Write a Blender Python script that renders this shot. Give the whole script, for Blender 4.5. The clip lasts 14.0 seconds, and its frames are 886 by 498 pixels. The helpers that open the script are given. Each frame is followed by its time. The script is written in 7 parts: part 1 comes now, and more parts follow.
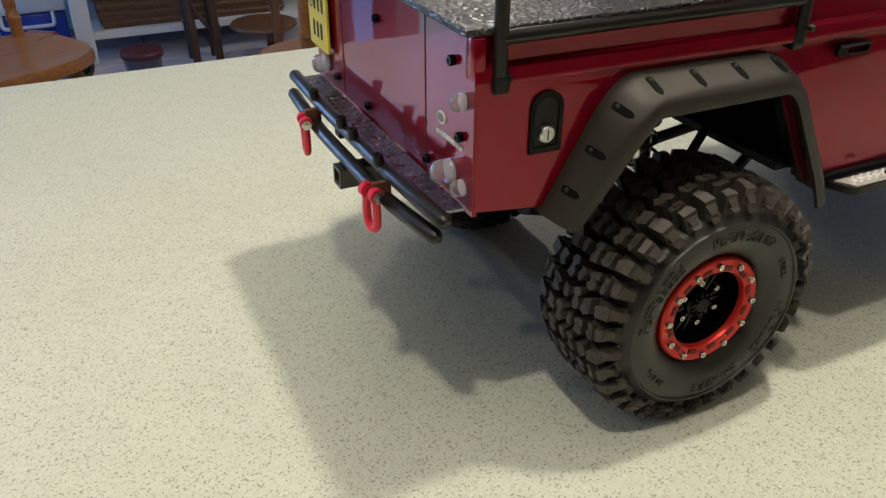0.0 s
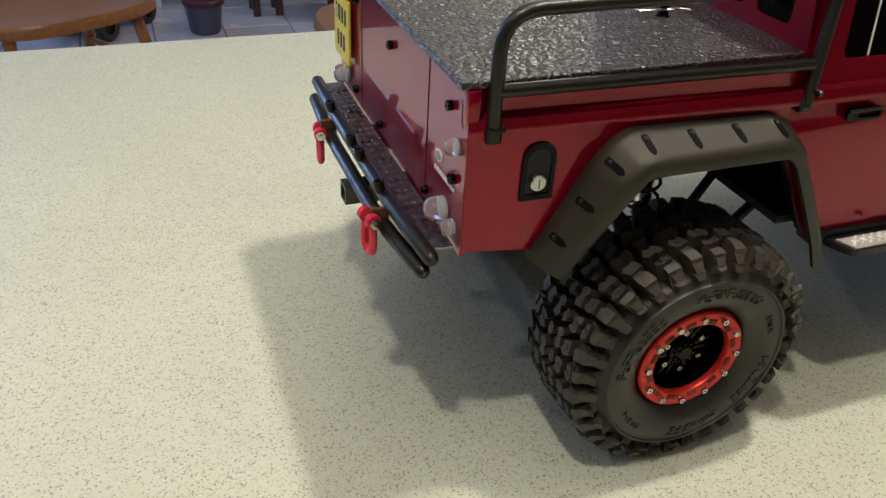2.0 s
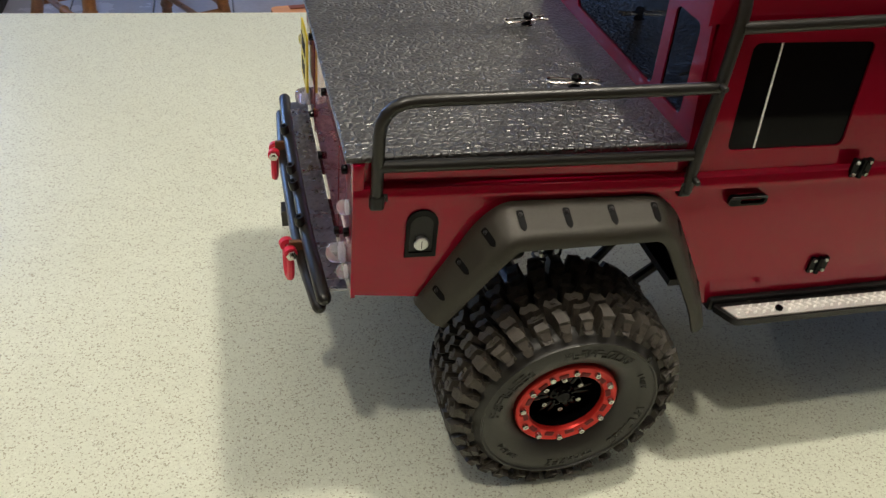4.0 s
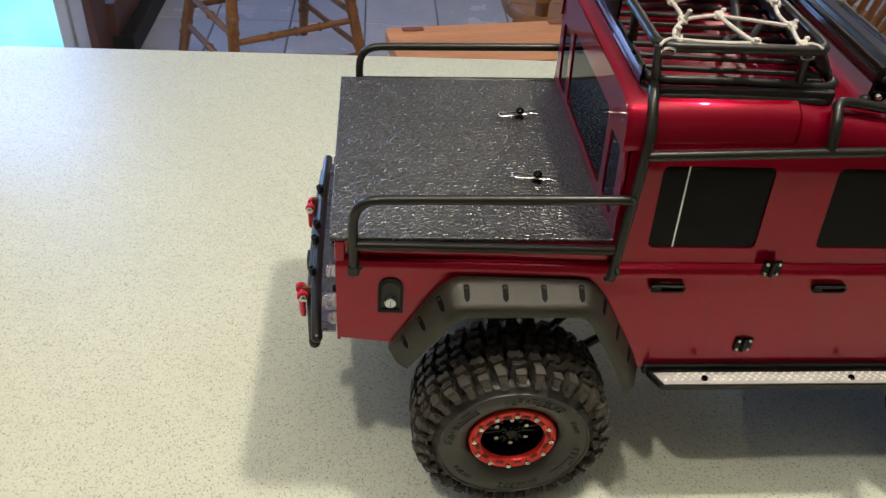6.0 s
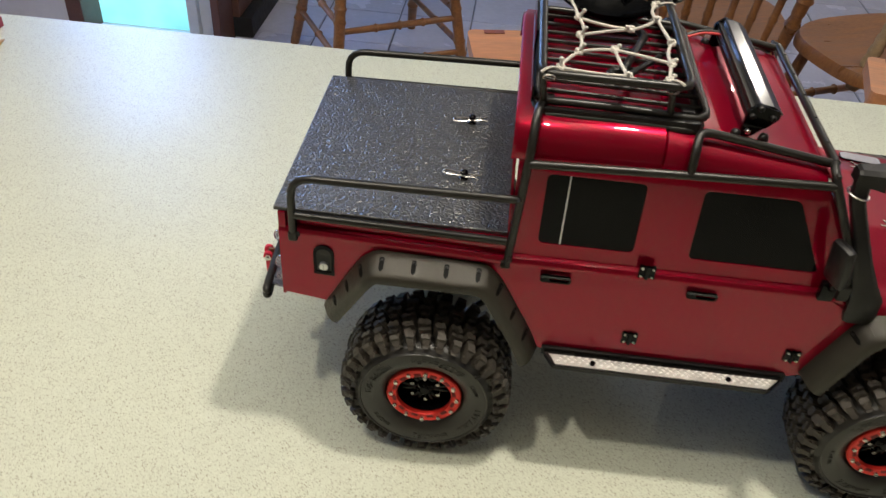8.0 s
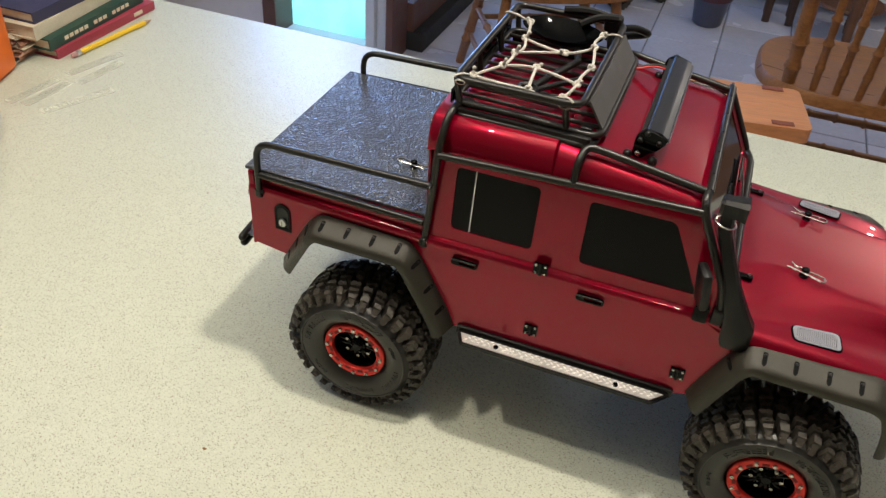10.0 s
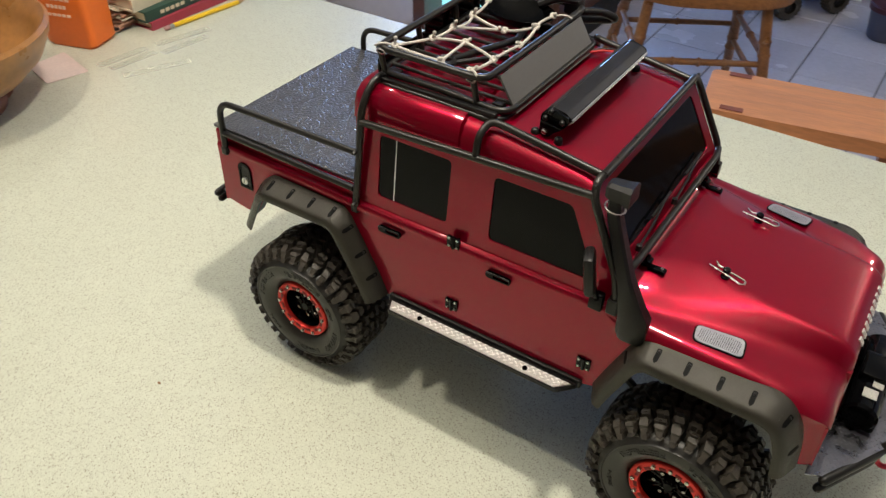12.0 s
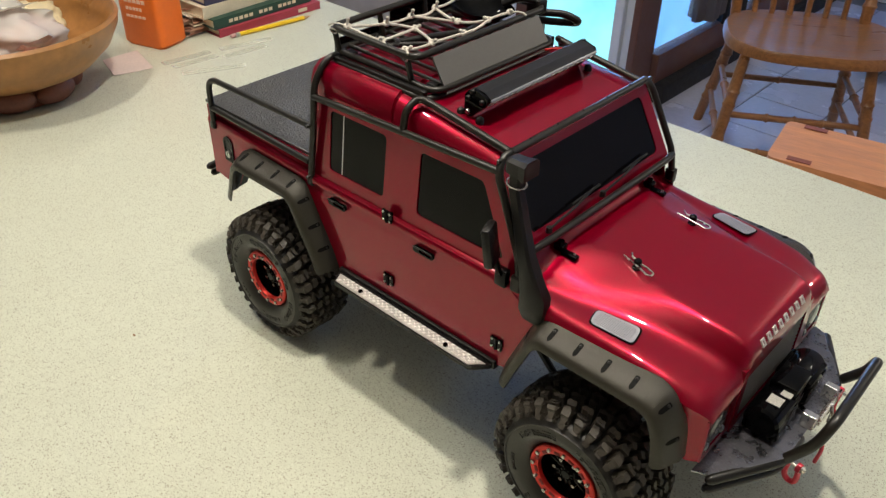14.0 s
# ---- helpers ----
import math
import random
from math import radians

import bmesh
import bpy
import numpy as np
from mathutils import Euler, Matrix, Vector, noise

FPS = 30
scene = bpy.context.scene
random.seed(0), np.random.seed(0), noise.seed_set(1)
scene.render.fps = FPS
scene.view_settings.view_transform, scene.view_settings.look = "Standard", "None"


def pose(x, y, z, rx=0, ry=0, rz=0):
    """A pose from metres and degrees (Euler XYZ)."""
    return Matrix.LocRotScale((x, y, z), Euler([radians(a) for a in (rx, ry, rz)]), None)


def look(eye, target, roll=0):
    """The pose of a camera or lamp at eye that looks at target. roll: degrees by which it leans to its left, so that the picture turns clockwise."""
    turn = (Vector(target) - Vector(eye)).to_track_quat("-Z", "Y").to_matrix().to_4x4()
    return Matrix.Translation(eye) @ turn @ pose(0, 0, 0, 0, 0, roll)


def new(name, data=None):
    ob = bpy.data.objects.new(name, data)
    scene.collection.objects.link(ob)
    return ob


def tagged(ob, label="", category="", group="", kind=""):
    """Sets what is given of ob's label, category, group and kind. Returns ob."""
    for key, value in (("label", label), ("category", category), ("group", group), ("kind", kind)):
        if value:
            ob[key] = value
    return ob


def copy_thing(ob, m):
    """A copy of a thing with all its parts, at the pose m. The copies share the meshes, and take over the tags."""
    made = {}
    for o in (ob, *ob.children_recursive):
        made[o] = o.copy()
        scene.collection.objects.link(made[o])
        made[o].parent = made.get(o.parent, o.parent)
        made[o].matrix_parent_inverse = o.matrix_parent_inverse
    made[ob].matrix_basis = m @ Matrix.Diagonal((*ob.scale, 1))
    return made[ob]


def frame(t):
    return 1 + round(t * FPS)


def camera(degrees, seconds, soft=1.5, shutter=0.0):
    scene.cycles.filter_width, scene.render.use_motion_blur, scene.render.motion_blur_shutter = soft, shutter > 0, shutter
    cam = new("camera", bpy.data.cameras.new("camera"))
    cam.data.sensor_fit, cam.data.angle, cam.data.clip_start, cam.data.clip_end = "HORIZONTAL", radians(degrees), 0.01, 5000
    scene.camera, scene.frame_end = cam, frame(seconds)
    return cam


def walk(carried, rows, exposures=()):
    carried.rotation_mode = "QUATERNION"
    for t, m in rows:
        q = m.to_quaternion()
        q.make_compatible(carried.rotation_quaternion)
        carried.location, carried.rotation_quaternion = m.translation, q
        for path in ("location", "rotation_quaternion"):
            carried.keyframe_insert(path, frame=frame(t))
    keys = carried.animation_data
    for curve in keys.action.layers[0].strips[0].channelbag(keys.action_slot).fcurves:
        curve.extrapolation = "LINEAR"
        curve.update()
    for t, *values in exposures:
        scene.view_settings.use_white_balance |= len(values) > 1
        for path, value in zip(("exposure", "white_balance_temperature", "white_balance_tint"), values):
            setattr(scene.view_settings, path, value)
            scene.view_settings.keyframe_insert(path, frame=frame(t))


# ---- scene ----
cam = camera(57.02, 14.0, 1.35, 0.4)
PATH = [
    (0, (-0.2361, -0.3424, 0.2608), (0.1359, 0.4351, -0.2464), 0.27),
    (0.5, (-0.2414, -0.3417, 0.2583), (0.1326, 0.4378, -0.2442), 0.61),
    (1, (-0.2422, -0.3374, 0.2597), (0.1324, 0.4404, -0.2449), 0.84),
    (1.5, (-0.2259, -0.3380, 0.2740), (0.1143, 0.4450, -0.2466), 1.51),
    (2, (-0.2135, -0.3446, 0.2912), (0.1009, 0.4315, -0.2554), 3.48),
    (2.5, (-0.2133, -0.3465, 0.3109), (0.0895, 0.4235, -0.2507), 5.30),
    (3, (-0.1923, -0.3503, 0.3217), (0.1061, 0.4123, -0.2522), 6.27),
    (3.2, (-0.1824, -0.3517, 0.3255), (0.1074, 0.4089, -0.2554), 6.48),
    (5.3, (-0.1074, -0.4078, 0.4174), (0.0313, 0.3572, -0.2114), 5.02),
    (5.5, (-0.1017, -0.4106, 0.4243), (0.0252, 0.3581, -0.2026), 4.78),
    (6, (-0.0852, -0.4335, 0.4467), (0.0010, 0.3465, -0.1732), 4.35),
    (6.5, (-0.0552, -0.4617, 0.4619), (-0.0077, 0.3160, -0.1649), 4.21),
    (7, (-0.0160, -0.4745, 0.4743), (-0.0193, 0.2999, -0.1583), 3.83),
    (7.5, (0.0031, -0.4813, 0.4889), (-0.0199, 0.2931, -0.1433), 4.32),
    (8, (0.0267, -0.5054, 0.4995), (-0.0164, 0.2696, -0.1310), 4.49),
    (8.2, (0.0456, -0.5208, 0.4999), (-0.0050, 0.2592, -0.1238), 4.69),
    (10.3, (0.2330, -0.5464, 0.5319), (-0.0279, 0.1970, -0.0839), 4.75),
    (10.5, (0.2491, -0.5327, 0.5289), (-0.0126, 0.2100, -0.0874), 5.14),
    (11, (0.2879, -0.5095, 0.5242), (0.0053, 0.2204, -0.0982), 4.54),
    (11.5, (0.3251, -0.4947, 0.5254), (-0.0090, 0.2093, -0.1013), 3.21),
    (12, (0.3732, -0.4883, 0.5247), (-0.0482, 0.1726, -0.0962), 1.27),
    (12.5, (0.4255, -0.4860, 0.5303), (-0.0381, 0.1581, -0.0782), 0.52),
    (13, (0.4581, -0.4776, 0.5283), (-0.0368, 0.1546, -0.0679), 0.37),
    (13.5, (0.4868, -0.4603, 0.5181), (-0.0408, 0.1554, -0.0673), -0.02),
    (14, (0.5046, -0.4508, 0.4989), (-0.0409, 0.1583, -0.0768), 1.23),
]
walk(cam, [(t, look(eye, target, roll)) for t, eye, target, roll in PATH], [(0, 0.0), (3.2, 0.0), (5.3, 0.06), (8.2, 0.08), (10.3, 0.13), (14, 0.13)])

# ---- world and lights ----
world = bpy.data.worlds.new("world")
scene.world = world
world.use_nodes = True
wt = world.node_tree
sky = wt.nodes.new("ShaderNodeTexSky")
sky.sky_type = "NISHITA"
sky.sun_disc = False
sky.sun_elevation = radians(22)
sky.sun_rotation = radians(200)
wt.links.new(sky.outputs["Color"], wt.nodes["Background"].inputs["Color"])
wt.nodes["Background"].inputs["Strength"].default_value = 0.12


def area_lamp(name, eye, target, size, watts, colour, shape="DISK"):
    data = bpy.data.lights.new(name, "AREA")
    data.shape, data.size, data.energy, data.color = shape, size, watts, colour
    ob = new(name, data)
    ob.matrix_world = look(eye, target)
    return ob


WARM = (1.0, 0.918, 0.78)


def bulb(name, at, watts):
    data = bpy.data.lights.new(name, "POINT")
    data.energy, data.color, data.shadow_soft_size = watts, WARM, 0.032
    new(name, data).location = at


bulb("ceiling_bulb_front", (0.26, -0.03, 1.30), 37.5)
bulb("ceiling_bulb_rear", (-0.42, -0.40, 1.32), 23.5)
bulb("ceiling_bulb_far", (-1.30, 0.40, 1.32), 9.0)
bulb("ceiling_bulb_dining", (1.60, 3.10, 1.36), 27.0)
daylight = area_lamp("door_daylight", (-1.45, 2.70, 0.0), (-0.75, 0.6, -0.95), 1.0, 40.0, (0.29, 0.47, 1.0), "RECTANGLE")
daylight.data.size, daylight.data.size_y = 0.42, 2.0

# ---- materials ----


def material(name, colour, rough=0.5, metal=0.0, vary=0.12, scale=60.0, bump=0.0, bump_scale=300.0, coat=0.0, rough_vary=0.08, spec=0.5, coat_rough=0.05):
    """A procedural surface: colour and gloss that vary at two scales, and fine relief."""
    m = bpy.data.materials.new(name)
    m.use_nodes = True
    nt = m.node_tree
    b = nt.nodes["Principled BSDF"]
    co = nt.nodes.new("ShaderNodeTexCoord")
    n1 = nt.nodes.new("ShaderNodeTexNoise")
    n1.inputs["Scale"].default_value, n1.inputs["Detail"].default_value = scale, 5.0
    n2 = nt.nodes.new("ShaderNodeTexNoise")
    n2.inputs["Scale"].default_value, n2.inputs["Detail"].default_value = scale * 9, 3.0
    mixn = nt.nodes.new("ShaderNodeMath")
    mixn.operation = "ADD"
    nt.links.new(co.outputs["Object"], n1.inputs["Vector"])
    nt.links.new(co.outputs["Object"], n2.inputs["Vector"])
    nt.links.new(n1.outputs["Fac"], mixn.inputs[0])
    nt.links.new(n2.outputs["Fac"], mixn.inputs[1])
    ramp = nt.nodes.new("ShaderNodeMapRange")
    ramp.inputs["From Min"].default_value, ramp.inputs["From Max"].default_value = 0.6, 1.4
    ramp.inputs["To Min"].default_value, ramp.inputs["To Max"].default_value = 1 - vary, 1 + vary
    nt.links.new(mixn.outputs[0], ramp.inputs["Value"])
    mul = nt.nodes.new("ShaderNodeVectorMath")
    mul.operation = "SCALE"
    mul.inputs[0].default_value = colour
    nt.links.new(ramp.outputs["Result"], mul.inputs["Scale"])
    nt.links.new(mul.outputs["Vector"], b.inputs["Base Color"])
    rr = nt.nodes.new("ShaderNodeMapRange")
    rr.inputs["To Min"].default_value, rr.inputs["To Max"].default_value = max(0.02, rough - rough_vary), min(1, rough + rough_vary)
    rr.inputs["From Min"].default_value, rr.inputs["From Max"].default_value = 0.3, 0.7
    nt.links.new(n1.outputs["Fac"], rr.inputs["Value"])
    nt.links.new(rr.outputs["Result"], b.inputs["Roughness"])
    b.inputs["Metallic"].default_value = metal
    b.inputs["Specular IOR Level"].default_value = spec
    b.inputs["Coat Weight"].default_value = coat
    b.inputs["Coat Roughness"].default_value = coat_rough
    if bump:
        n3 = nt.nodes.new("ShaderNodeTexNoise")
        n3.inputs["Scale"].default_value, n3.inputs["Detail"].default_value = bump_scale, 4.0
        nt.links.new(co.outputs["Object"], n3.inputs["Vector"])
        bp = nt.nodes.new("ShaderNodeBump")
        bp.inputs["Strength"].default_value, bp.inputs["Distance"].default_value = bump, 0.001
        nt.links.new(n3.outputs["Fac"], bp.inputs["Height"])
        nt.links.new(bp.outputs["Normal"], b.inputs["Normal"])
    return m


RED = material("red_paint", (0.262, 0.0011, 0.0170), 0.29, 0.56, 0.02, 25, coat=0.85, rough_vary=0.0, spec=0.0, coat_rough=0.02)
BLACK_PLASTIC = material("black_plastic", (0.0065, 0.006, 0.006), 0.36, 0, 0.2, 120, 0.2, 2500, spec=0.35)
FLARE = material("flare_plastic", (0.030, 0.027, 0.019), 0.32, 0.25, 0.15, 90, 0.3, 3500, rough_vary=0.04, spec=0.55)
TUBE = material("black_tube", (0.009, 0.008, 0.006), 0.36, 0.0, 0.15, 90, rough_vary=0.03, spec=0.5)
GLOSS_BLACK = material("gloss_black", (0.0018, 0.0018, 0.0022), 0.06, 0, 0.1, 40, rough_vary=0.02, spec=0.14)
RUBBER = material("tyre_rubber", (0.043, 0.0355, 0.027), 0.50, 0, 0.45, 110, 0.5, 1800)
RUBBER_SIDE = material("tyre_sidewall", (0.018, 0.0168, 0.0138), 0.36, 0, 0.25, 70, 0.15, 1500, rough_vary=0.10)
RIM_RED = material("red_anodised", (0.62, 0.03, 0.022), 0.34, 0.55, 0.08, 80, 0.1, 1800)
STEEL = material("bright_steel", (0.62, 0.60, 0.56), 0.25, 1.0, 0.1, 200)
ALUMINIUM = material("aluminium", (0.60, 0.60, 0.60), 0.30, 1.0, 0.12, 150, 0.15, 1200)
LEATHER = material("leatherette", (0.026, 0.026, 0.026), 0.36, 0, 0.2, 60, rough_vary=0.05, spec=1.0)
lt = LEATHER.node_tree
lco = lt.nodes.new("ShaderNodeTexCoord")
warp = lt.nodes.new("ShaderNodeTexNoise")
warp.inputs["Scale"].default_value = 180.0
wadd = lt.nodes.new("ShaderNodeVectorMath")
wadd.operation = "MULTIPLY_ADD"
wadd.inputs[1].default_value = (0.0022, 0.0022, 0.0022)
vor = lt.nodes.new("ShaderNodeTexVoronoi")
vor.feature = "DISTANCE_TO_EDGE"
vor.inputs["Scale"].default_value = 310.0
edge_map = lt.nodes.new("ShaderNodeMapRange")
edge_map.inputs["From Max"].default_value = 0.26
lbump = lt.nodes.new("ShaderNodeBump")
lbump.inputs["Strength"].default_value, lbump.inputs["Distance"].default_value = 1.0, 0.00042
lt.links.new(lco.outputs["Object"], warp.inputs["Vector"])
lt.links.new(warp.outputs["Color"], wadd.inputs[0])
lt.links.new(lco.outputs["Object"], wadd.inputs[2])
lt.links.new(wadd.outputs["Vector"], vor.inputs["Vector"])
lt.links.new(vor.outputs["Distance"], edge_map.inputs["Value"])
lt.links.new(edge_map.outputs["Result"], lbump.inputs["Height"])
lt.links.new(lbump.outputs["Normal"], lt.nodes["Principled BSDF"].inputs["Normal"])
CHROME_LENS = material("clear_lens", (0.75, 0.75, 0.78), 0.08, 0.0, 0.05, 90)
PINK = material("red_shackle", (0.70, 0.02, 0.055), 0.38, 0, 0.1, 120)
YELLOW = material("yellow_plate", (0.72, 0.58, 0.02), 0.4, 0, 0.05, 60)
INK = material("black_ink", (0.01, 0.01, 0.01), 0.5)
FROSTED = material("frosted_lamp", (0.70, 0.64, 0.68), 0.35)
SLOT = material("slot_shade", (0.004, 0.004, 0.004), 0.6, spec=0.08)
CORD = material("net_cord", (0.52, 0.49, 0.44), 0.85, 0, 0.2, 400, 0.4, 3000)
WHITE = material("white_decal", (0.75, 0.74, 0.72), 0.5)

# ---- geometry helpers ----


def part(name, bm, mat, parent, label="", smooth=False, kind="", crease=38):
    bmesh.ops.recalc_face_normals(bm, faces=bm.faces[:])
    me = bpy.data.meshes.new(name)
    bm.to_mesh(me)
    bm.free()
    if smooth:
        me.shade_smooth()
        me.set_sharp_from_angle(angle=radians(crease))
    me.materials.append(mat)
    ob = new(name, me)
    if parent is not None:
        ob.parent = parent
    return tagged(ob, label, kind=kind)


def thing(name, label, category, group="", at=(0, 0, 0, 0, 0, 0)):
    ob = new(name)
    ob.empty_display_size = 0.02
    ob.matrix_world = pose(*at)
    return tagged(ob, label, category, group)


def box(bm, lo, hi, bev=0.0, m=None):
    vs = [bm.verts.new((x, y, z)) for x in (lo[0], hi[0]) for y in (lo[1], hi[1]) for z in (lo[2], hi[2])]
    fs = [bm.faces.new([vs[i] for i in f]) for f in ((0, 1, 3, 2), (4, 6, 7, 5), (0, 4, 5, 1), (2, 3, 7, 6), (0, 2, 6, 4), (1, 5, 7, 3))]
    if bev:
        es = list({e for f in fs for e in f.edges})
        r = bmesh.ops.bevel(bm, geom=es, offset=bev, segments=2, affect="EDGES", profile=0.5)
        vs = list({v for f in r["faces"] for v in f.verts} | {v for v in vs if v.is_valid})
    if m is not None:
        bmesh.ops.transform(bm, matrix=m, verts=[v for v in vs if v.is_valid])
    return bm


def fillet(pts, r, n=5):
    """Round the inner corners of a polyline."""
    pts = [Vector(p) for p in pts]
    out = [pts[0]]
    for a, b, c in zip(pts, pts[1:], pts[2:]):
        d1, d2 = (a - b), (c - b)
        k = min(r, d1.length * 0.49, d2.length * 0.49)
        p, q = b + d1.normalized() * k, b + d2.normalized() * k
        for i in range(n + 1):
            t = i / n
            out.append(p * (1 - t) ** 2 + b * 2 * t * (1 - t) + q * t * t)
    out.append(pts[-1])
    return out


def tube(bm, pts, r, n=10, closed=False, caps=True, round_end=False):
    pts = [Vector(p) for p in pts]
    k = len(pts)
    rings, up = [], None
    for i, p in enumerate(pts):
        a, b = (pts[i - 1], pts[(i + 1) % k]) if closed else (pts[max(i - 1, 0)], pts[min(i + 1, k - 1)])
        d = (b - a).normalized()
        if up is None:
            up = d.orthogonal().normalized()
        up = (up - d * up.dot(d)).normalized()
        side = d.cross(up)
        rings.append([bm.verts.new(p + (up * math.cos(2 * math.pi * j / n) + side * math.sin(2 * math.pi * j / n)) * r) for j in range(n)])
    for i in range(k if closed else k - 1):
        a, b = rings[i], rings[(i + 1) % k]
        for j in range(n):
            bm.faces.new((a[j], a[(j + 1) % n], b[(j + 1) % n], b[j]))
    if caps and not closed:
        for ring, p, q in ((rings[0], pts[0], pts[1]), (rings[-1], pts[-1], pts[-2])):
            if round_end:
                d = (p - q).normalized()
                last = ring
                for f, h in ((0.8, 0.55), (0.4, 0.9)):
                    nxt = [bm.verts.new(p + (v.co - p) * f + d * r * h) for v in ring]
                    for j in range(n):
                        bm.faces.new((last[j], last[(j + 1) % n], nxt[(j + 1) % n], nxt[j]))
                    last = nxt
                bm.faces.new(last)
            else:
                bm.faces.new(ring)
    return bm


def lathe(bm, prof, c, axis="y", n=32, closed=False):
    """prof: (radius, height along the axis). The axis is x, y or z."""
    rings = []
    for r, h in prof:
        ring = []
        for j in range(n):
            a = 2 * math.pi * j / n
            u, v = r * math.cos(a), r * math.sin(a)
            p = {"x": (h, u, v), "y": (u, h, v), "z": (u, v, h)}[axis]
            ring.append(bm.verts.new(Vector(c) + Vector(p)))
        rings.append(ring)
    pairs = list(zip(rings, rings[1:])) + ([(rings[-1], rings[0])] if closed else [])
    for a, b in pairs:
        for j in range(n):
            bm.faces.new((a[j], a[(j + 1) % n], b[(j + 1) % n], b[j]))
    if not closed:
        for ring, (r, _) in ((rings[0], prof[0]), (rings[-1], prof[-1])):
            if r > 1e-5:
                bm.faces.new(ring)
    return bm


def loft(bm, sections, closed=False, caps=False):
    rows = [[bm.verts.new(p) for p in s] for s in sections]
    for a, b in zip(rows, rows[1:]):
        m = len(a)
        for j in range(m if closed else m - 1):
            bm.faces.new((a[j], a[(j + 1) % m], b[(j + 1) % m], b[j]))
    if caps:
        bm.faces.new(rows[0])
        bm.faces.new(rows[-1])
    return bm


def plate(bm, outer, holes, place, depth):
    """A flat plate with holes: outlines in two coordinates, place(u, v, d) puts them in space, depth is the thickness."""
    loops2 = [outer] + list(holes)
    fronts, edges = [], []
    for lp in loops2:
        f = [bm.verts.new(place(u, v, 0.0)) for u, v in lp]
        fronts.append(f)
        edges += [bm.edges.new((f[i], f[(i + 1) % len(f)])) for i in range(len(f))]
    got = bmesh.ops.triangle_fill(bm, use_beauty=True, use_dissolve=False, edges=edges)
    tris = [g for g in got["geom"] if isinstance(g, bmesh.types.BMFace)]
    twin = {}
    for lp, f in zip(loops2, fronts):
        b = [bm.verts.new(place(u, v, depth)) for u, v in lp]
        for p, q in zip(f, b):
            twin[p] = q
        for i in range(len(f)):
            j = (i + 1) % len(f)
            bm.faces.new((f[i], f[j], b[j], b[i]))
    for t in tris:
        bm.faces.new([twin[v] for v in reversed(t.verts)])
    return bm


def rounded(pts, r, n=4):
    """A closed outline in two coordinates with rounded corners."""
    out = []
    k = len(pts)
    for i in range(k):
        a, b, c = Vector(pts[i - 1]), Vector(pts[i]), Vector(pts[(i + 1) % k])
        rr = r if not isinstance(r, (list, tuple)) else r[i]
        d1, d2 = a - b, c - b
        q = min(rr, d1.length * 0.45, d2.length * 0.45)
        p0, p1 = b + d1.normalized() * q, b + d2.normalized() * q
        for s in range(n + 1):
            t = s / n
            out.append(tuple(p0 * (1 - t) ** 2 + b * 2 * t * (1 - t) + p1 * t * t))
    return out


def rect(x0, x1, y0, y1):
    return [(x0, y0), (x1, y0), (x1, y1), (x0, y1)]


B = bmesh.new

# ---- counter and room ----
FLOOR = -0.92
ZC = -0.0070  # top of the worktop, under the tyres


def worktop_material():
    m = material("speckled_laminate", (0.565, 0.588, 0.478), 0.44, 0, 0.05, 8, 0.02, 900, rough_vary=0.05, spec=0.34)
    nt = m.node_tree
    b = nt.nodes["Principled BSDF"]
    src = b.inputs["Base Color"].links[0].from_socket
    co = nt.nodes.new("ShaderNodeTexCoord")
    slide = nt.nodes.new("ShaderNodeVectorMath")
    slide.operation = "ADD"
    slide.inputs[1].default_value = (0.0, 0.0, 0.0018)
    nt.links.new(co.outputs["Object"], slide.inputs[0])
    last = src
    for scale, lo, hi, col in ((420.0, 0.56, 0.76, (0.495, 0.505, 0.405, 1)), (520.0, 0.64, 0.74, (0.63, 0.65, 0.55, 1)), (850.0, 0.590, 0.670, (0.305, 0.29, 0.22, 1)), (1300.0, 0.58, 0.74, (0.47, 0.475, 0.38, 1))):
        n = nt.nodes.new("ShaderNodeTexNoise")
        n.inputs["Scale"].default_value, n.inputs["Detail"].default_value = scale, 1.0
        nt.links.new(slide.outputs["Vector"], n.inputs["Vector"])
        r = nt.nodes.new("ShaderNodeMapRange")
        r.inputs["From Min"].default_value, r.inputs["From Max"].default_value = lo, hi
        nt.links.new(n.outputs["Fac"], r.inputs["Value"])
        mx = nt.nodes.new("ShaderNodeMix")
        mx.data_type = "RGBA"
        nt.links.new(r.outputs["Result"], mx.inputs["Factor"])
        nt.links.new(last, mx.inputs["A"])
        mx.inputs["B"].default_value = col
        last = mx.outputs["Result"]
    nt.links.new(last, b.inputs["Base Color"])
    return m


WORKTOP = worktop_material()
# same lavender paint as WALL, made paler to stand in for missing light
PATIO_WALL = material("lavender_wall_lit", (0.76, 0.74, 0.78), 0.8, 0, 0.05, 3, 0.1, 200)
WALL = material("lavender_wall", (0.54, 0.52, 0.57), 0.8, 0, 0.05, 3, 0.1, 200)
# for the unseen south wall: dark, to dim reflections and bounce on the truck
SOUTH_DARK = material("dark_south_wall", (0.24, 0.16, 0.10), 0.5, 0, 0.2, 6, 0.1, 100)
CEILING = material("white_ceiling", (0.74, 0.73, 0.69), 0.9, 0, 0.04, 3, 0.2, 300)
GROUT = material("grout", (0.16, 0.16, 0.17), 0.9)
OAK = material("oak", (0.29, 0.125, 0.042), 0.34, 0, 0.42, 12, 0.1, 200)
BENCH_WOOD = material("bench_wood", (0.66, 0.29, 0.130), 0.40, 0, 0.20, 9, 0.1, 200)



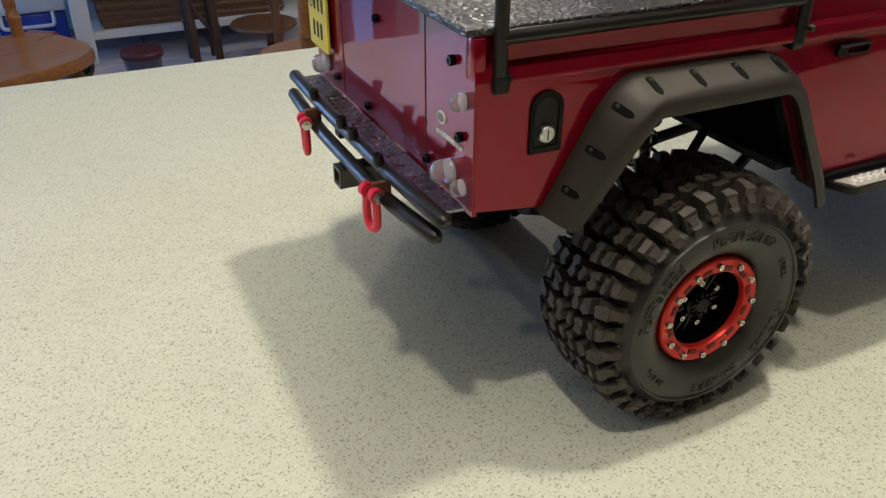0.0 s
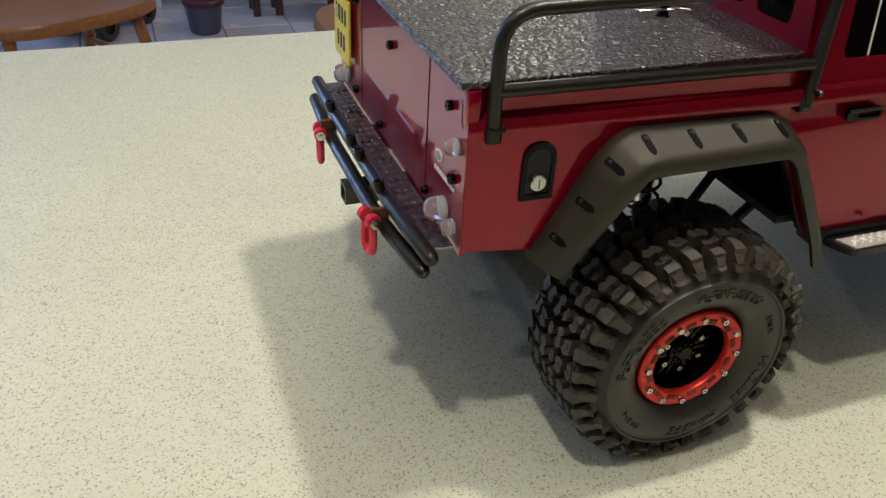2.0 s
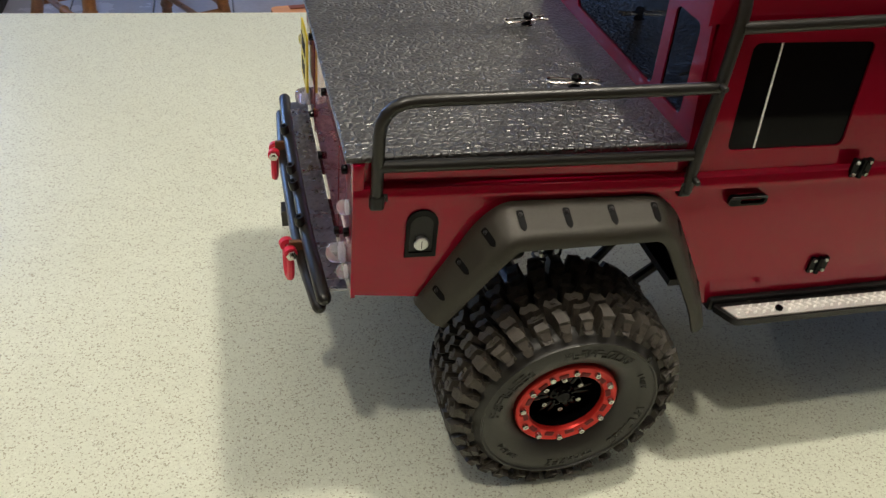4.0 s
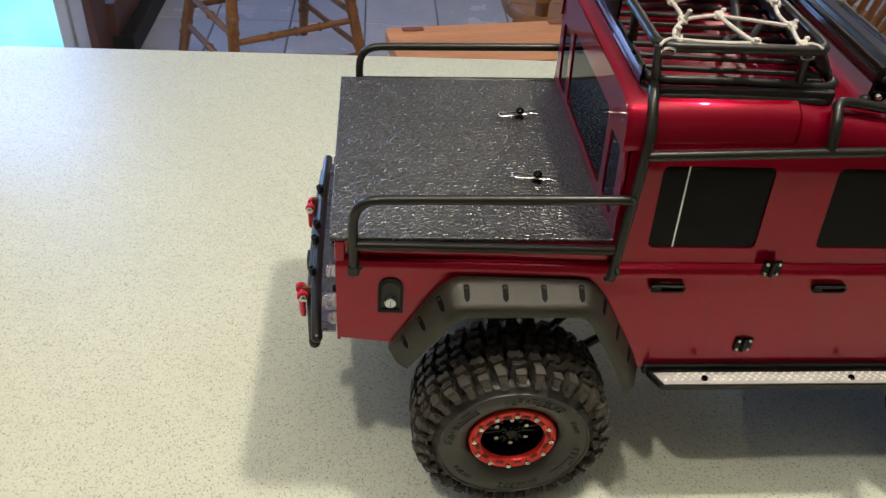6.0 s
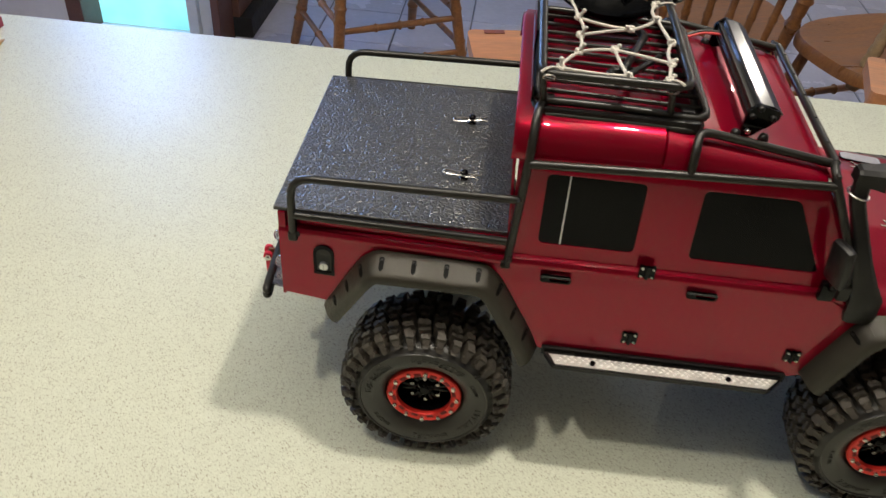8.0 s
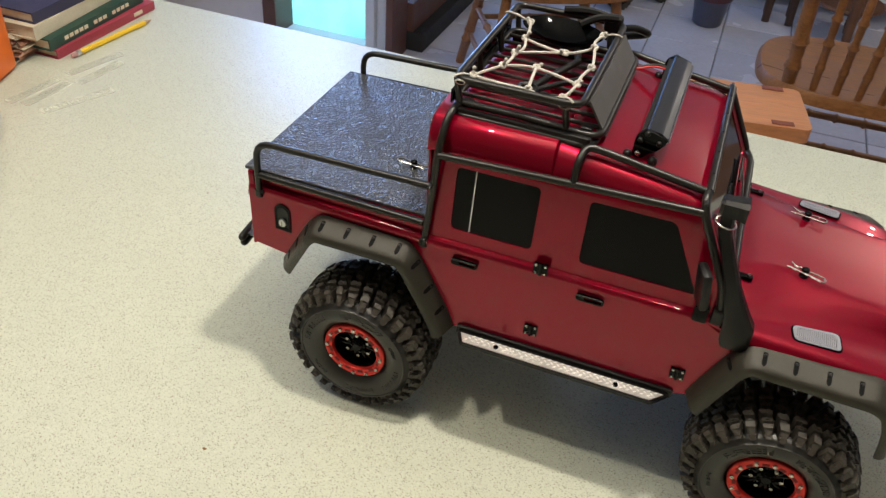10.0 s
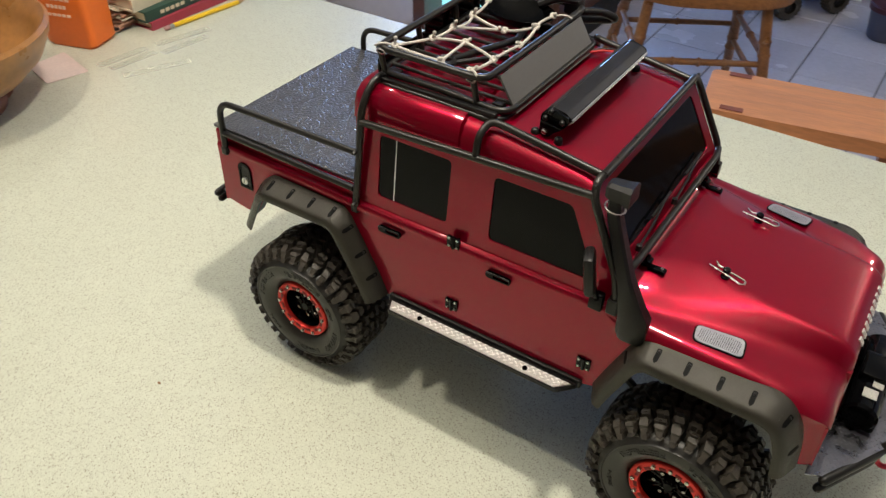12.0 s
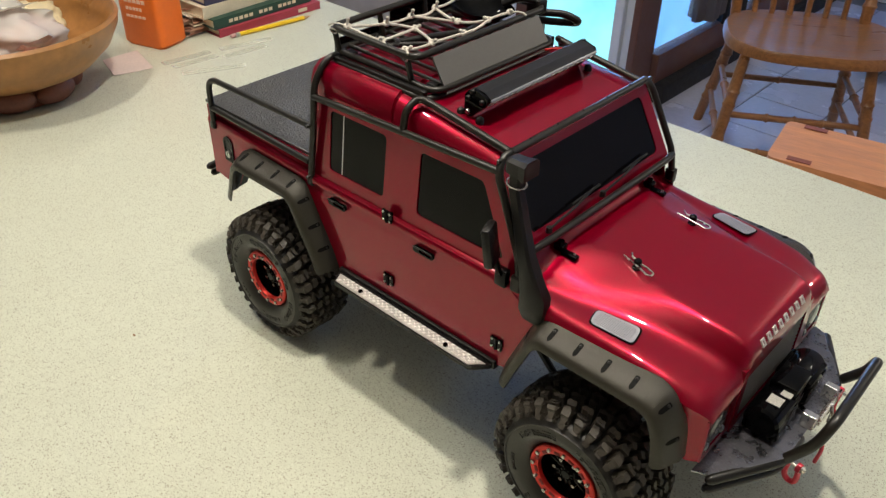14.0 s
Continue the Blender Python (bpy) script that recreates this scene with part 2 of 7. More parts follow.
def grained(m, stretch):
    """Draws the grain out along one axis."""
    nt = m.node_tree
    co = next(n for n in nt.nodes if n.type == "TEX_COORD")
    mp = nt.nodes.new("ShaderNodeMapping")
    mp.inputs["Scale"].default_value = stretch
    for link in [l for l in nt.links if l.from_node == co]:
        to = link.to_socket
        nt.links.new(mp.outputs["Vector"], to)
    nt.links.new(co.outputs["Object"], mp.inputs["Vector"])


grained(OAK, (0.5, 4.0, 1.0))
grained(BENCH_WOOD, (0.4, 5.0, 2.0))
bm = B()
box(bm, (-2.2, -0.75, -0.04), (1.9, 0.534, ZC), 0.006)
part("worktop", bm, WORKTOP, None, smooth=True, kind="structure", label="pale green-grey speckled laminate kitchen worktop")
bm = B()
box(bm, (-2.1, -0.70, -1.098), (1.8, 0.30, -0.0405))
part("counter_base", bm, OAK, None, kind="structure", label="plain wooden cabinet base under the worktop")

X0, X1, Y0, Y1, Z1 = -3.2, 3.2, -2.6, 4.4, 1.75
bm = B()
box(bm, (X0, Y0, FLOOR - 0.1), (X1, Y1, FLOOR - 0.004))
floor = part("floor", bm, GROUT, None, kind="structure", label="pale ceramic tile floor with dark grout lines")
bm = B()
box(bm, (X0, Y0, Z1), (X1, Y1, Z1 + 0.1))
part("ceiling", bm, CEILING, None, kind="structure")
for nm, lo, hi in (("wall_south", (X0, Y0 - 0.1, FLOOR), (X1, Y0, Z1)), ("wall_west", (X0 - 0.1, Y0, FLOOR), (X0, Y1, Z1)),
                   ("wall_east", (X1, Y0, FLOOR), (X1 + 0.1, Y1, Z1)), ("wall_north", (X0, Y1, FLOOR), (X1, Y1 + 0.1, Z1))):
    bm = B()
    box(bm, lo, hi)
    part(nm, bm, WALL if nm != "wall_south" else SOUTH_DARK, None, kind="structure", label="plain lavender-grey painted room wall" if nm != "wall_south" else "unseen south wall, darkened to dim reflections and bounce light")

# ---- the model truck ----
truck = thing("model_truck", "metallic red scale pickup truck with black exo cage on the worktop", "model truck")
SIDES = ((-1, "right"), (1, "left"))


def arch(x0):
    """Outline of a wheel opening, from rear bottom to front bottom."""
    return [(x0 - 0.0700, 0.100), (x0 - 0.0660, 0.112), (x0 - 0.0480, 0.146), (x0 - 0.0400, 0.150), (x0 + 0.0300, 0.150), (x0 + 0.0400, 0.146), (x0 + 0.0610, 0.106), (x0 + 0.0700, 0.0925)]


WB = 0.324


def side_y(x):
    """Half width of the body: the load bed narrows towards the tail."""
    return 0.1003 - max(0.0, 0.050 - x) * 0.038


for s, side in SIDES:
    # lower side panel with both wheel openings
    outline = [(-0.1050, 0.1630), (-0.1040, 0.1120), (-0.0700, 0.1085)] + arch(0.0)[1:] + [(0.0780, 0.0915), (0.2440, 0.0915)]
    outline += [(WB - 0.0690, 0.0950), (WB - 0.0560, 0.130), (WB - 0.0400, 0.146), (WB - 0.0320, 0.150), (WB + 0.0400, 0.148), (WB + 0.0560, 0.138), (WB + 0.0620, 0.105), (0.3905, 0.1020), (0.3955, 0.1020), (0.3985, 0.1020), (0.3985, 0.1384), (0.3955, 0.1414), (0.3905, 0.1438), (0.3830, 0.1458), (0.370, 0.1485), (0.330, 0.1535), (0.285, 0.1570), (0.262, 0.1630)]
    bm = B()
    plate(bm, outline, [], lambda u, v, d, s=s: (u, s * ((side_y(u) if u < 0.3 else 0.1003 - (u - 0.3) * 0.05 - max(0.0, u - 0.383) ** 2 * 24) - d), v), 0.002)
    part("side_panel", bm, RED, truck, smooth=True)
    # shoulder along the belt line
    prof = [(0.1010, 0.1625), (0.1012, 0.1655), (0.0998, 0.1682), (0.0972, 0.1692), (0.0945, 0.1692)]
    bm = B()
    loft(bm, [[(x, s * (y - 0.1010 + side_y(x)), z) for y, z in prof] for x in (-0.1050, 0.05, 0.15, 0.2600)])
    part("belt_shoulder", bm, RED, truck, smooth=True)
    # bed side above the belt
    bm = B()
    loft(bm, [[(x, s * (side_y(x) - o), z) for o, z in ((0.0050, 0.1685), (0.0050, 0.1800), (0.0075, 0.1800), (0.0075, 0.1685))] for x in (-0.1050, 0.0440)], True, True)
    part("bed_side", bm, RED, truck)
    bm = B()
    box(bm, (-0.1052, 0.0868 if s > 0 else -0.0935, 0.1640), (-0.1000, 0.0935 if s > 0 else -0.0868, 0.1798), 0.0008)
    part("corner_post", bm, RED, truck, smooth=True)
    # upper cab side with two window openings

    def upper(u, v, d, s=s):
        return (u, s * (0.0955 - (v - 0.1690) * 0.115 - d), v)

    win_rear = rounded(rect(0.0635, 0.1240, 0.1790, 0.2280), 0.004)
    win_front = rounded([(0.1585, 0.1795), (0.2395, 0.1795), (0.2150, 0.2280), (0.1580, 0.2280)], 0.004)
    bm = B()
    plate(bm, [(0.0450, 0.1690), (0.2540, 0.1690), (0.2520, 0.1950), (0.2270, 0.2410), (0.0450, 0.2410)], [win_rear, win_front], upper, 0.0016)
    part("cab_side", bm, RED, truck)
    for outline, nm in ((win_rear, "rear_door_window"), (win_front, "front_door_window")):
        bm = B()
        plate(bm, outline, [], lambda u, v, d, s=s: upper(u, v, d + 0.0009, s), 0.001)
        pane = part(nm, bm, GLOSS_BLACK, truck, "black glossy side window")
        if nm == "rear_door_window":
            bm = B()
            plate(bm, [(0.0772, 0.1795), (0.0780, 0.1795), (0.0780, 0.2278), (0.0772, 0.2278)], [], lambda u, v, d, s=s: upper(u, v, d + 0.0005, s), 0.0006)
            part("pinstripe", bm, WHITE, pane)

# roof
bm = B()
half = {0.0400: [(0.0878, 0.2350), (0.0865, 0.2460), (0.0840, 0.2530), (0.0780, 0.2580), (0.0650, 0.2600), (0.0, 0.2610)],
        0.0430: [(0.0880, 0.2360), (0.0878, 0.2480), (0.0850, 0.2560), (0.0790, 0.2605), (0.0650, 0.2620), (0.0, 0.2630)],
        0.1000: [(0.0880, 0.2360), (0.0878, 0.2480), (0.0850, 0.2560), (0.0790, 0.2605), (0.0650, 0.2620), (0.0, 0.2630)],
        0.1280: [(0.0880, 0.2360), (0.0878, 0.2480), (0.0850, 0.2560), (0.0790, 0.2605), (0.0650, 0.2620), (0.0, 0.2630)],
        0.1286: [(0.0868, 0.2360), (0.0862, 0.2466), (0.0833, 0.2538), (0.0775, 0.2582), (0.0645, 0.2598), (0.0, 0.2608)],
        0.1292: [(0.0868, 0.2360), (0.0860, 0.2462), (0.0830, 0.2534), (0.0772, 0.2578), (0.0645, 0.2594), (0.0, 0.2604)],
        0.1300: [(0.0880, 0.2360), (0.0872, 0.2470), (0.0842, 0.2545), (0.0780, 0.2590), (0.0650, 0.2605), (0.0, 0.2615)],
        0.1500: [(0.0880, 0.2360), (0.0872, 0.2460), (0.0840, 0.2530), (0.0780, 0.2565), (0.0650, 0.2580), (0.0, 0.2590)],
        0.2180: [(0.0880, 0.2360), (0.0868, 0.2415), (0.0835, 0.2455), (0.0780, 0.2470), (0.0650, 0.2480), (0.0, 0.2490)],
        0.2270: [(0.0880, 0.2360), (0.0862, 0.2395), (0.0830, 0.2425), (0.0770, 0.2440), (0.0650, 0.2450), (0.0, 0.2455)]}
loft(bm, [[(x, y, z) for y, z in p] + [(x, -y, z) for y, z in p[-2::-1]] for x, p in half.items()])
part("roof", bm, RED, truck, smooth=True, crease=40)

# cab rear wall with three windows
bm = B()
win_mid = rounded(rect(-0.0500, 0.0500, 0.1900, 0.2400), 0.005)
corner_l, corner_r = rounded(rect(0.0580, 0.0800, 0.1900, 0.2330), 0.004), rounded(rect(-0.0800, -0.0580, 0.1900, 0.2330), 0.004)
rear_place = lambda u, v, d: (0.0445 - (v - 0.17) * 0.045 + d, u, v)
plate(bm, rounded([(-0.0950, 0.1700), (0.0950, 0.1700), (0.0870, 0.2420), (0.0780, 0.2590), (-0.0780, 0.2590), (-0.0870, 0.2420)], 0.004), [win_mid, corner_l, corner_r], rear_place, 0.0016)
part("cab_rear_wall", bm, RED, truck)
for o in (win_mid, corner_l, corner_r):
    bm = B()
    plate(bm, o, [], lambda u, v, d: rear_place(u, v, d + 0.0009), 0.001)
    part("rear_window", bm, GLOSS_BLACK, truck, "black glossy cab rear window")

# windscreen
screen = lambda u, v, d: (0.2530 - (v - 0.1950) * 0.50 - d, u, v)
bm = B()
glass = rounded([(-0.0800, 0.1985), (0.0800, 0.1985), (0.0760, 0.2400), (-0.0760, 0.2400)], 0.005)
plate(bm, [(-0.0925, 0.1880), (0.0925, 0.1880), (0.0870, 0.2455), (-0.0870, 0.2455)], [glass], screen, 0.0018)
part("windscreen_surround", bm, RED, truck)
bm = B()
plate(bm, glass, [], lambda u, v, d: screen(u, v, d + 0.0008), 0.001)
part("windscreen", bm, GLOSS_BLACK, truck, "black glossy windscreen")

# bonnet and front wings, one moulded shell
SEC = {
    0.2520: [(0, 0.1900), (0.035, 0.1897), (0.052, 0.1893), (0.063, 0.1868), (0.074, 0.1830), (0.079, 0.1790), (0.086, 0.1748), (0.090, 0.1735), (0.096, 0.1700), (0.1005, 0.1640)],
    0.2590: [(0, 0.1816), (0.035, 0.1814), (0.050, 0.1810), (0.062, 0.1778), (0.0725, 0.1742), (0.079, 0.1710), (0.0855, 0.1672), (0.092, 0.1666), (0.0985, 0.1648), (0.1010, 0.1600)],
    0.2700: [(0, 0.1810), (0.034, 0.1808), (0.046, 0.1805), (0.059, 0.1772), (0.0705, 0.1735), (0.0770, 0.1702), (0.0840, 0.1662), (0.0910, 0.1656), (0.0980, 0.1636), (0.1010, 0.1575)],
    0.2900: [(0, 0.1793), (0.028, 0.1791), (0.0365, 0.1789), (0.051, 0.1752), (0.0650, 0.1712), (0.0722, 0.1682), (0.0802, 0.1645), (0.0895, 0.1639), (0.0973, 0.1620), (0.1006, 0.1562)],
    0.3100: [(0, 0.1776), (0.030, 0.1774), (0.0385, 0.1772), (0.0485, 0.1745), (0.0588, 0.1712), (0.0660, 0.1678), (0.0750, 0.1634), (0.0880, 0.1627), (0.0966, 0.1608), (0.1000, 0.1548)],
    0.3360: [(0, 0.1754), (0.034, 0.1752), (0.0430, 0.1750), (0.0476, 0.1738), (0.0522, 0.1717), (0.0590, 0.1675), (0.0690, 0.1618), (0.0865, 0.1611), (0.0958, 0.1591), (0.0992, 0.1530)],
    0.3535: [(0, 0.1739), (0.035, 0.1737), (0.0435, 0.1734), (0.0464, 0.1726), (0.0495, 0.1710), (0.0556, 0.1665), (0.0650, 0.1598), (0.0850, 0.1591), (0.0949, 0.1571), (0.0984, 0.1510)],
    0.3700: [(0, 0.1723), (0.035, 0.1721), (0.0430, 0.1718), (0.0455, 0.1714), (0.0482, 0.1700), (0.0535, 0.1645), (0.0615, 0.1572), (0.0840, 0.1565), (0.0940, 0.1545), (0.0977, 0.1485)],
    0.3830: [(0, 0.1704), (0.034, 0.1702), (0.0425, 0.1699), (0.0450, 0.1694), (0.0476, 0.1679), (0.0522, 0.1619), (0.0590, 0.1546), (0.0820, 0.1532), (0.0915, 0.1505), (0.0964, 0.1458)],
    0.3905: [(0, 0.1680), (0.034, 0.1678), (0.0420, 0.1675), (0.0446, 0.1670), (0.0470, 0.1654), (0.0512, 0.1595), (0.0575, 0.1520), (0.0810, 0.1506), (0.0900, 0.1480), (0.0948, 0.1438)],
    0.3955: [(0, 0.1643), (0.034, 0.1641), (0.0415, 0.1638), (0.0440, 0.1633), (0.0463, 0.1618), (0.0503, 0.1562), (0.0562, 0.1484), (0.0800, 0.1470), (0.0878, 0.1448), (0.0925, 0.1414)],
    0.3985: [(0, 0.1596), (0.034, 0.1594), (0.0410, 0.1591), (0.0435, 0.1587), (0.0456, 0.1573), (0.0494, 0.1520), (0.0550, 0.1436), (0.0785, 0.1424), (0.0858, 0.1408), (0.0905, 0.1384)],
    0.3998: [(0, 0.1500), (0.034, 0.1499), (0.0408, 0.1497), (0.0430, 0.1494), (0.0450, 0.1487), (0.0487, 0.1455), (0.0545, 0.1400), (0.0780, 0.1392), (0.0850, 0.1380), (0.0895, 0.1362)],
}


def eased(rows, k):
    """Rows of points with k steps put in between by a smooth curve through each row's neighbours."""
    out = []
    for i in range(len(rows) - 1):
        p0, p1, p2, p3 = (rows[max(i - 1, 0)], rows[i], rows[i + 1], rows[min(i + 2, len(rows) - 1)])
        for j in range(k):
            t = j / k
            out.append([b + 0.5 * ((c - a) * t + (2 * a - 5 * b + 4 * c - d) * t * t + (3 * b - a - 3 * c + d) * t ** 3) for a, b, c, d in zip(p0, p1, p2, p3)])
    out.append(list(rows[-1]))
    return out


bonnet_rows = []
for x, p in SEC.items():
    half_row = [Vector(v) for v in eased([[x, y, z] for y, z in p], 3)]
    bonnet_rows.append([Vector((v.x, v.y, v.z)) for v in reversed(half_row)] + [Vector((v.x, -v.y, v.z)) for v in half_row[1:]])
bm = B()
loft(bm, eased(bonnet_rows, 3))
part("bonnet", bm, RED, truck, smooth=True, crease=50)

# bed cover
bm = B()
box(bm, (-0.1080, -0.0925, 0.1800), (0.0445, 0.0925, 0.1830), 0.0008)
part("bed_cover", bm, LEATHER, truck, "black grained leatherette bed cover")
# tailgate
bm = B()
plate(bm, [(-0.0942, 0.1100), (0.0942, 0.1100), (0.0940, 0.1660), (0.0895, 0.1800), (-0.0895, 0.1800), (-0.0940, 0.1660)], [], lambda u, v, d: (-0.1050 + d, u, v), 0.002)
tailgate = part("tailgate", bm, RED, truck)

# ---- wheels ----


def clone_part(ob, parent, m):
    made = {}
    for o in (ob, *ob.children_recursive):
        c = o.copy()
        scene.collection.objects.link(c)
        made[o] = c
        c.parent = parent if o is ob else made[o.parent]
    made[ob].matrix_basis = m
    return made[ob]


def polar(a, r, w):
    return (r * math.cos(a), w, r * math.sin(a))


def lug(bm, corners, r0, r1, shrink=0.82):
    """A tread block: corners (angle, width, drop of its top) on the carcass."""
    ca, cw = sum(c[0] for c in corners) / len(corners), sum(c[1] for c in corners) / len(corners)
    low = [bm.verts.new(polar(a, r0, w)) for a, w, d in corners]
    top = [bm.verts.new(polar(ca + (a - ca) * shrink, r1 - d, cw + (w - cw) * shrink)) for a, w, d in corners]
    bm.faces.new(top)
    n = len(corners)
    for i in range(n):
        bm.faces.new((low[i], low[(i + 1) % n], top[(i + 1) % n], top[i]))


def build_wheel():
    rnd = random.Random(4)
    barrel = lathe(B(), [(0.0196, -0.0100), (0.0190, -0.0100), (0.0182, -0.004), (0.0175, 0.030), (0.0200, 0.034), (0.0215, 0.034), (0.0205, 0.002)], (0, 0, 0), "y", 40, True)
    w = part("wheel", barrel, GLOSS_BLACK, truck, "black beadlock wheel with red ring and knobbly tyre", smooth=True)
    prof = [(0.0258, -0.0080), (0.0272, -0.0106), (0.0294, -0.0132), (0.0325, -0.0156), (0.0362, -0.0170), (0.0405, -0.0174), (0.0445, -0.0169), (0.0450, -0.0177), (0.0458, -0.0176), (0.0463, -0.0163), (0.0482, -0.0150), (0.0498, -0.0126), (0.0504, -0.0080), (0.0506, 0.0),
            (0.0506, 0.020), (0.0504, 0.0280), (0.0498, 0.0325), (0.0480, 0.0350), (0.0455, 0.0365), (0.0400, 0.0376), (0.0300, 0.0358), (0.0230, 0.0320), (0.0210, 0.0300), (0.0205, -0.0080)]
    part("tyre", lathe(B(), prof, (0, 0, 0), "y", 72, True), RUBBER_SIDE, w, "black rubber off-road tyre", smooth=True)
    # tread over two pitches: share of the pitch, share of the half width; each block hooks into the next
    cells = [("shoulder", [(0.06, 1.0), (0.70, 1.0), (0.74, 0.86), (0.80, 0.70), (0.34, 0.66), (0.16, 0.82)]),
             ("inner", [(0.16, 0.60), (0.40, 0.61), (0.78, 0.64), (0.98, 0.50), (0.86, 0.36), (0.60, 0.42), (0.36, 0.38), (0.24, 0.50)]),
             ("shoulder", [(1.02, 1.0), (1.66, 1.0), (1.74, 0.88), (1.20, 0.84)]),
             ("inner", [(1.08, 0.76), (1.60, 0.80), (1.90, 0.76), (1.84, 0.63), (1.44, 0.66), (1.12, 0.62)]),
             ("inner", [(1.12, 0.54), (1.40, 0.57), (1.50, 0.50), (1.88, 0.54), (2.06, 0.42), (1.90, 0.27), (1.62, 0.34), (1.40, 0.27), (1.18, 0.38)]),
             ("inner", [(0.10, 0.24), (0.34, 0.30), (0.52, 0.23), (0.86, 0.28), (1.06, 0.30), (1.20, 0.14), (0.92, 0.06), (0.60, 0.13), (0.36, 0.05), (0.18, 0.10)]),
             ("inner", [(1.34, 0.18), (1.60, 0.21), (1.86, 0.17), (2.00, 0.07), (1.74, 0.02), (1.50, 0.08), (1.34, 0.05)])]
    bm = B()
    n, half_w, mid = 17, 0.0240, 0.0100
    step = math.pi / n
    for i in range(n):
        for sgn in (-1, 1):
            a0 = (2 * i + (1.0 if sgn > 0 else 0.0)) * step
            for kind_, poly in cells:
                drop = rnd.uniform(0.0, 0.0012)
                pts = [(a0 + (u + rnd.uniform(-0.05, 0.05)) * step, mid + sgn * half_w * (v + (rnd.uniform(-0.02, 0.02) if v < 0.95 else 0.0)), drop + (0.0022 if v > 0.95 else 0.0010 if v > 0.8 else 0.0 if v < 0.6 else 0.0004)) for u, v in poly]
                lug(bm, pts, 0.0488, 0.0617, 0.86)
                if kind_ == "shoulder":
                    # side biter in two steps down to the sidewall
                    long_ = poly[0][0] < 1
                    deep = 0.0503 if long_ else 0.0524
                    u0, u1 = a0 + (poly[0][0] + 0.06) * step, a0 + (poly[1][0] - 0.06) * step
                    for r_hi, r_lo, w_hi, w_lo in ((0.0588, 0.0538, half_w - 0.0016, half_w + 0.0022), (0.0534, deep, half_w + 0.0018, half_w + 0.0036)):
                        ring_ = [(u0, r_hi, w_hi), (u1, r_hi, w_hi), (u1 - 0.08 * step, r_lo, w_lo), (u0 + 0.08 * step, r_lo, w_lo)]
                        top = [bm.verts.new(polar(a, r, mid + sgn * w_)) for a, r, w_ in ring_]
                        low = [bm.verts.new(polar(a + q_ * 0.05 * step, r - 0.0015, mid + sgn * (w_ - 0.0075))) for (a, r, w_), q_ in zip(ring_, (-1, 1, 1, -1))]
                        bm.faces.new(top)
                        for q in range(4):
                            bm.faces.new((low[q], low[(q + 1) % 4], top[(q + 1) % 4], top[q]))
                else:
                    # a shallow cut across the block, seen as a small raised island beside it
                    ca = a0 + sum(u for u, v in poly) / len(poly) * step
                    cw = sum(v for u, v in poly) / len(poly)
                    if rnd.random() < 0.35:
                        q_ = [(ca - 0.10 * step, mid + sgn * half_w * (cw - 0.04), 0), (ca + 0.12 * step, mid + sgn * half_w * (cw - 0.05), 0), (ca + 0.10 * step, mid + sgn * half_w * (cw + 0.05), 0), (ca - 0.12 * step, mid + sgn * half_w * (cw + 0.04), 0)]
                        lug(bm, q_, 0.0600, 0.0620 - drop, 0.9)
    part("tread", bm, RUBBER, w, "chunky block tread")
    # raised marks round the sidewall
    bm = B()
    strokes = (((0, 0), (0, 1)), ((0, 1), (1, 1)), ((0, 0), (1, 0)), ((1, 0), (1, 1)), ((0, 0.5), (1, 0.5)), ((0, 1), (1, 0)))
    for a0, count, r0, r1, pitch in ((58, 10, 0.0374, 0.0416, 5.6), (24, 4, 0.0376, 0.0400, 4.4), (-38, 7, 0.0374, 0.0416, 6.0), (-90, 7, 0.0374, 0.0416, 5.6), (-142, 5, 0.0376, 0.0400, 4.8), (136, 9, 0.0374, 0.0416, 5.6)):
        for q in range(count):
            for (ua, va), (ub, vb) in rnd.sample(strokes, 3):
                pa_, pb_ = [Vector((radians(a0 + (q + 0.62 * u) * pitch), r0 + (r1 - r0) * v)) for u, v in ((ua, va), (ub, vb))]
                wa, wr = radians(pitch * 0.07), 0.00034
                if va == vb:
                    ends = [(pa_.x - wa, pa_.y - wr), (pb_.x + wa, pb_.y - wr), (pb_.x + wa, pb_.y + wr), (pa_.x - wa, pa_.y + wr)]
                else:
                    ends = [(pa_.x - wa, pa_.y), (pa_.x + wa, pa_.y), (pb_.x + wa, pb_.y), (pb_.x - wa, pb_.y)]
                t = [bm.verts.new(polar(a, r, -0.0178)) for a, r in ends]
                lo = [bm.verts.new(polar(a, r, -0.0150)) for a, r in ends]
                bm.faces.new(t)
                for e in range(4):
                    bm.faces.new((lo[e], lo[(e + 1) % 4], t[(e + 1) % 4], t[e]))
    part("sidewall_lettering", bm, RUBBER_SIDE, w, kind="stuff")
    # red ring; its pockets are dark red blocks with shade put into the colour
    bm = B()
    lathe(bm, [(0.0193, -0.0118), (0.0199, -0.0130), (0.0258, -0.0134), (0.0267, -0.0126), (0.0269, -0.0100), (0.0193, -0.0095)], (0, 0, 0), "y", 56, True)
    part("beadlock_ring", bm, RIM_RED, w, "red anodised beadlock ring", smooth=True)
    pocket_mat = material("ring_pocket_shade", (0.16, 0.010, 0.010), 0.5, 0.4)
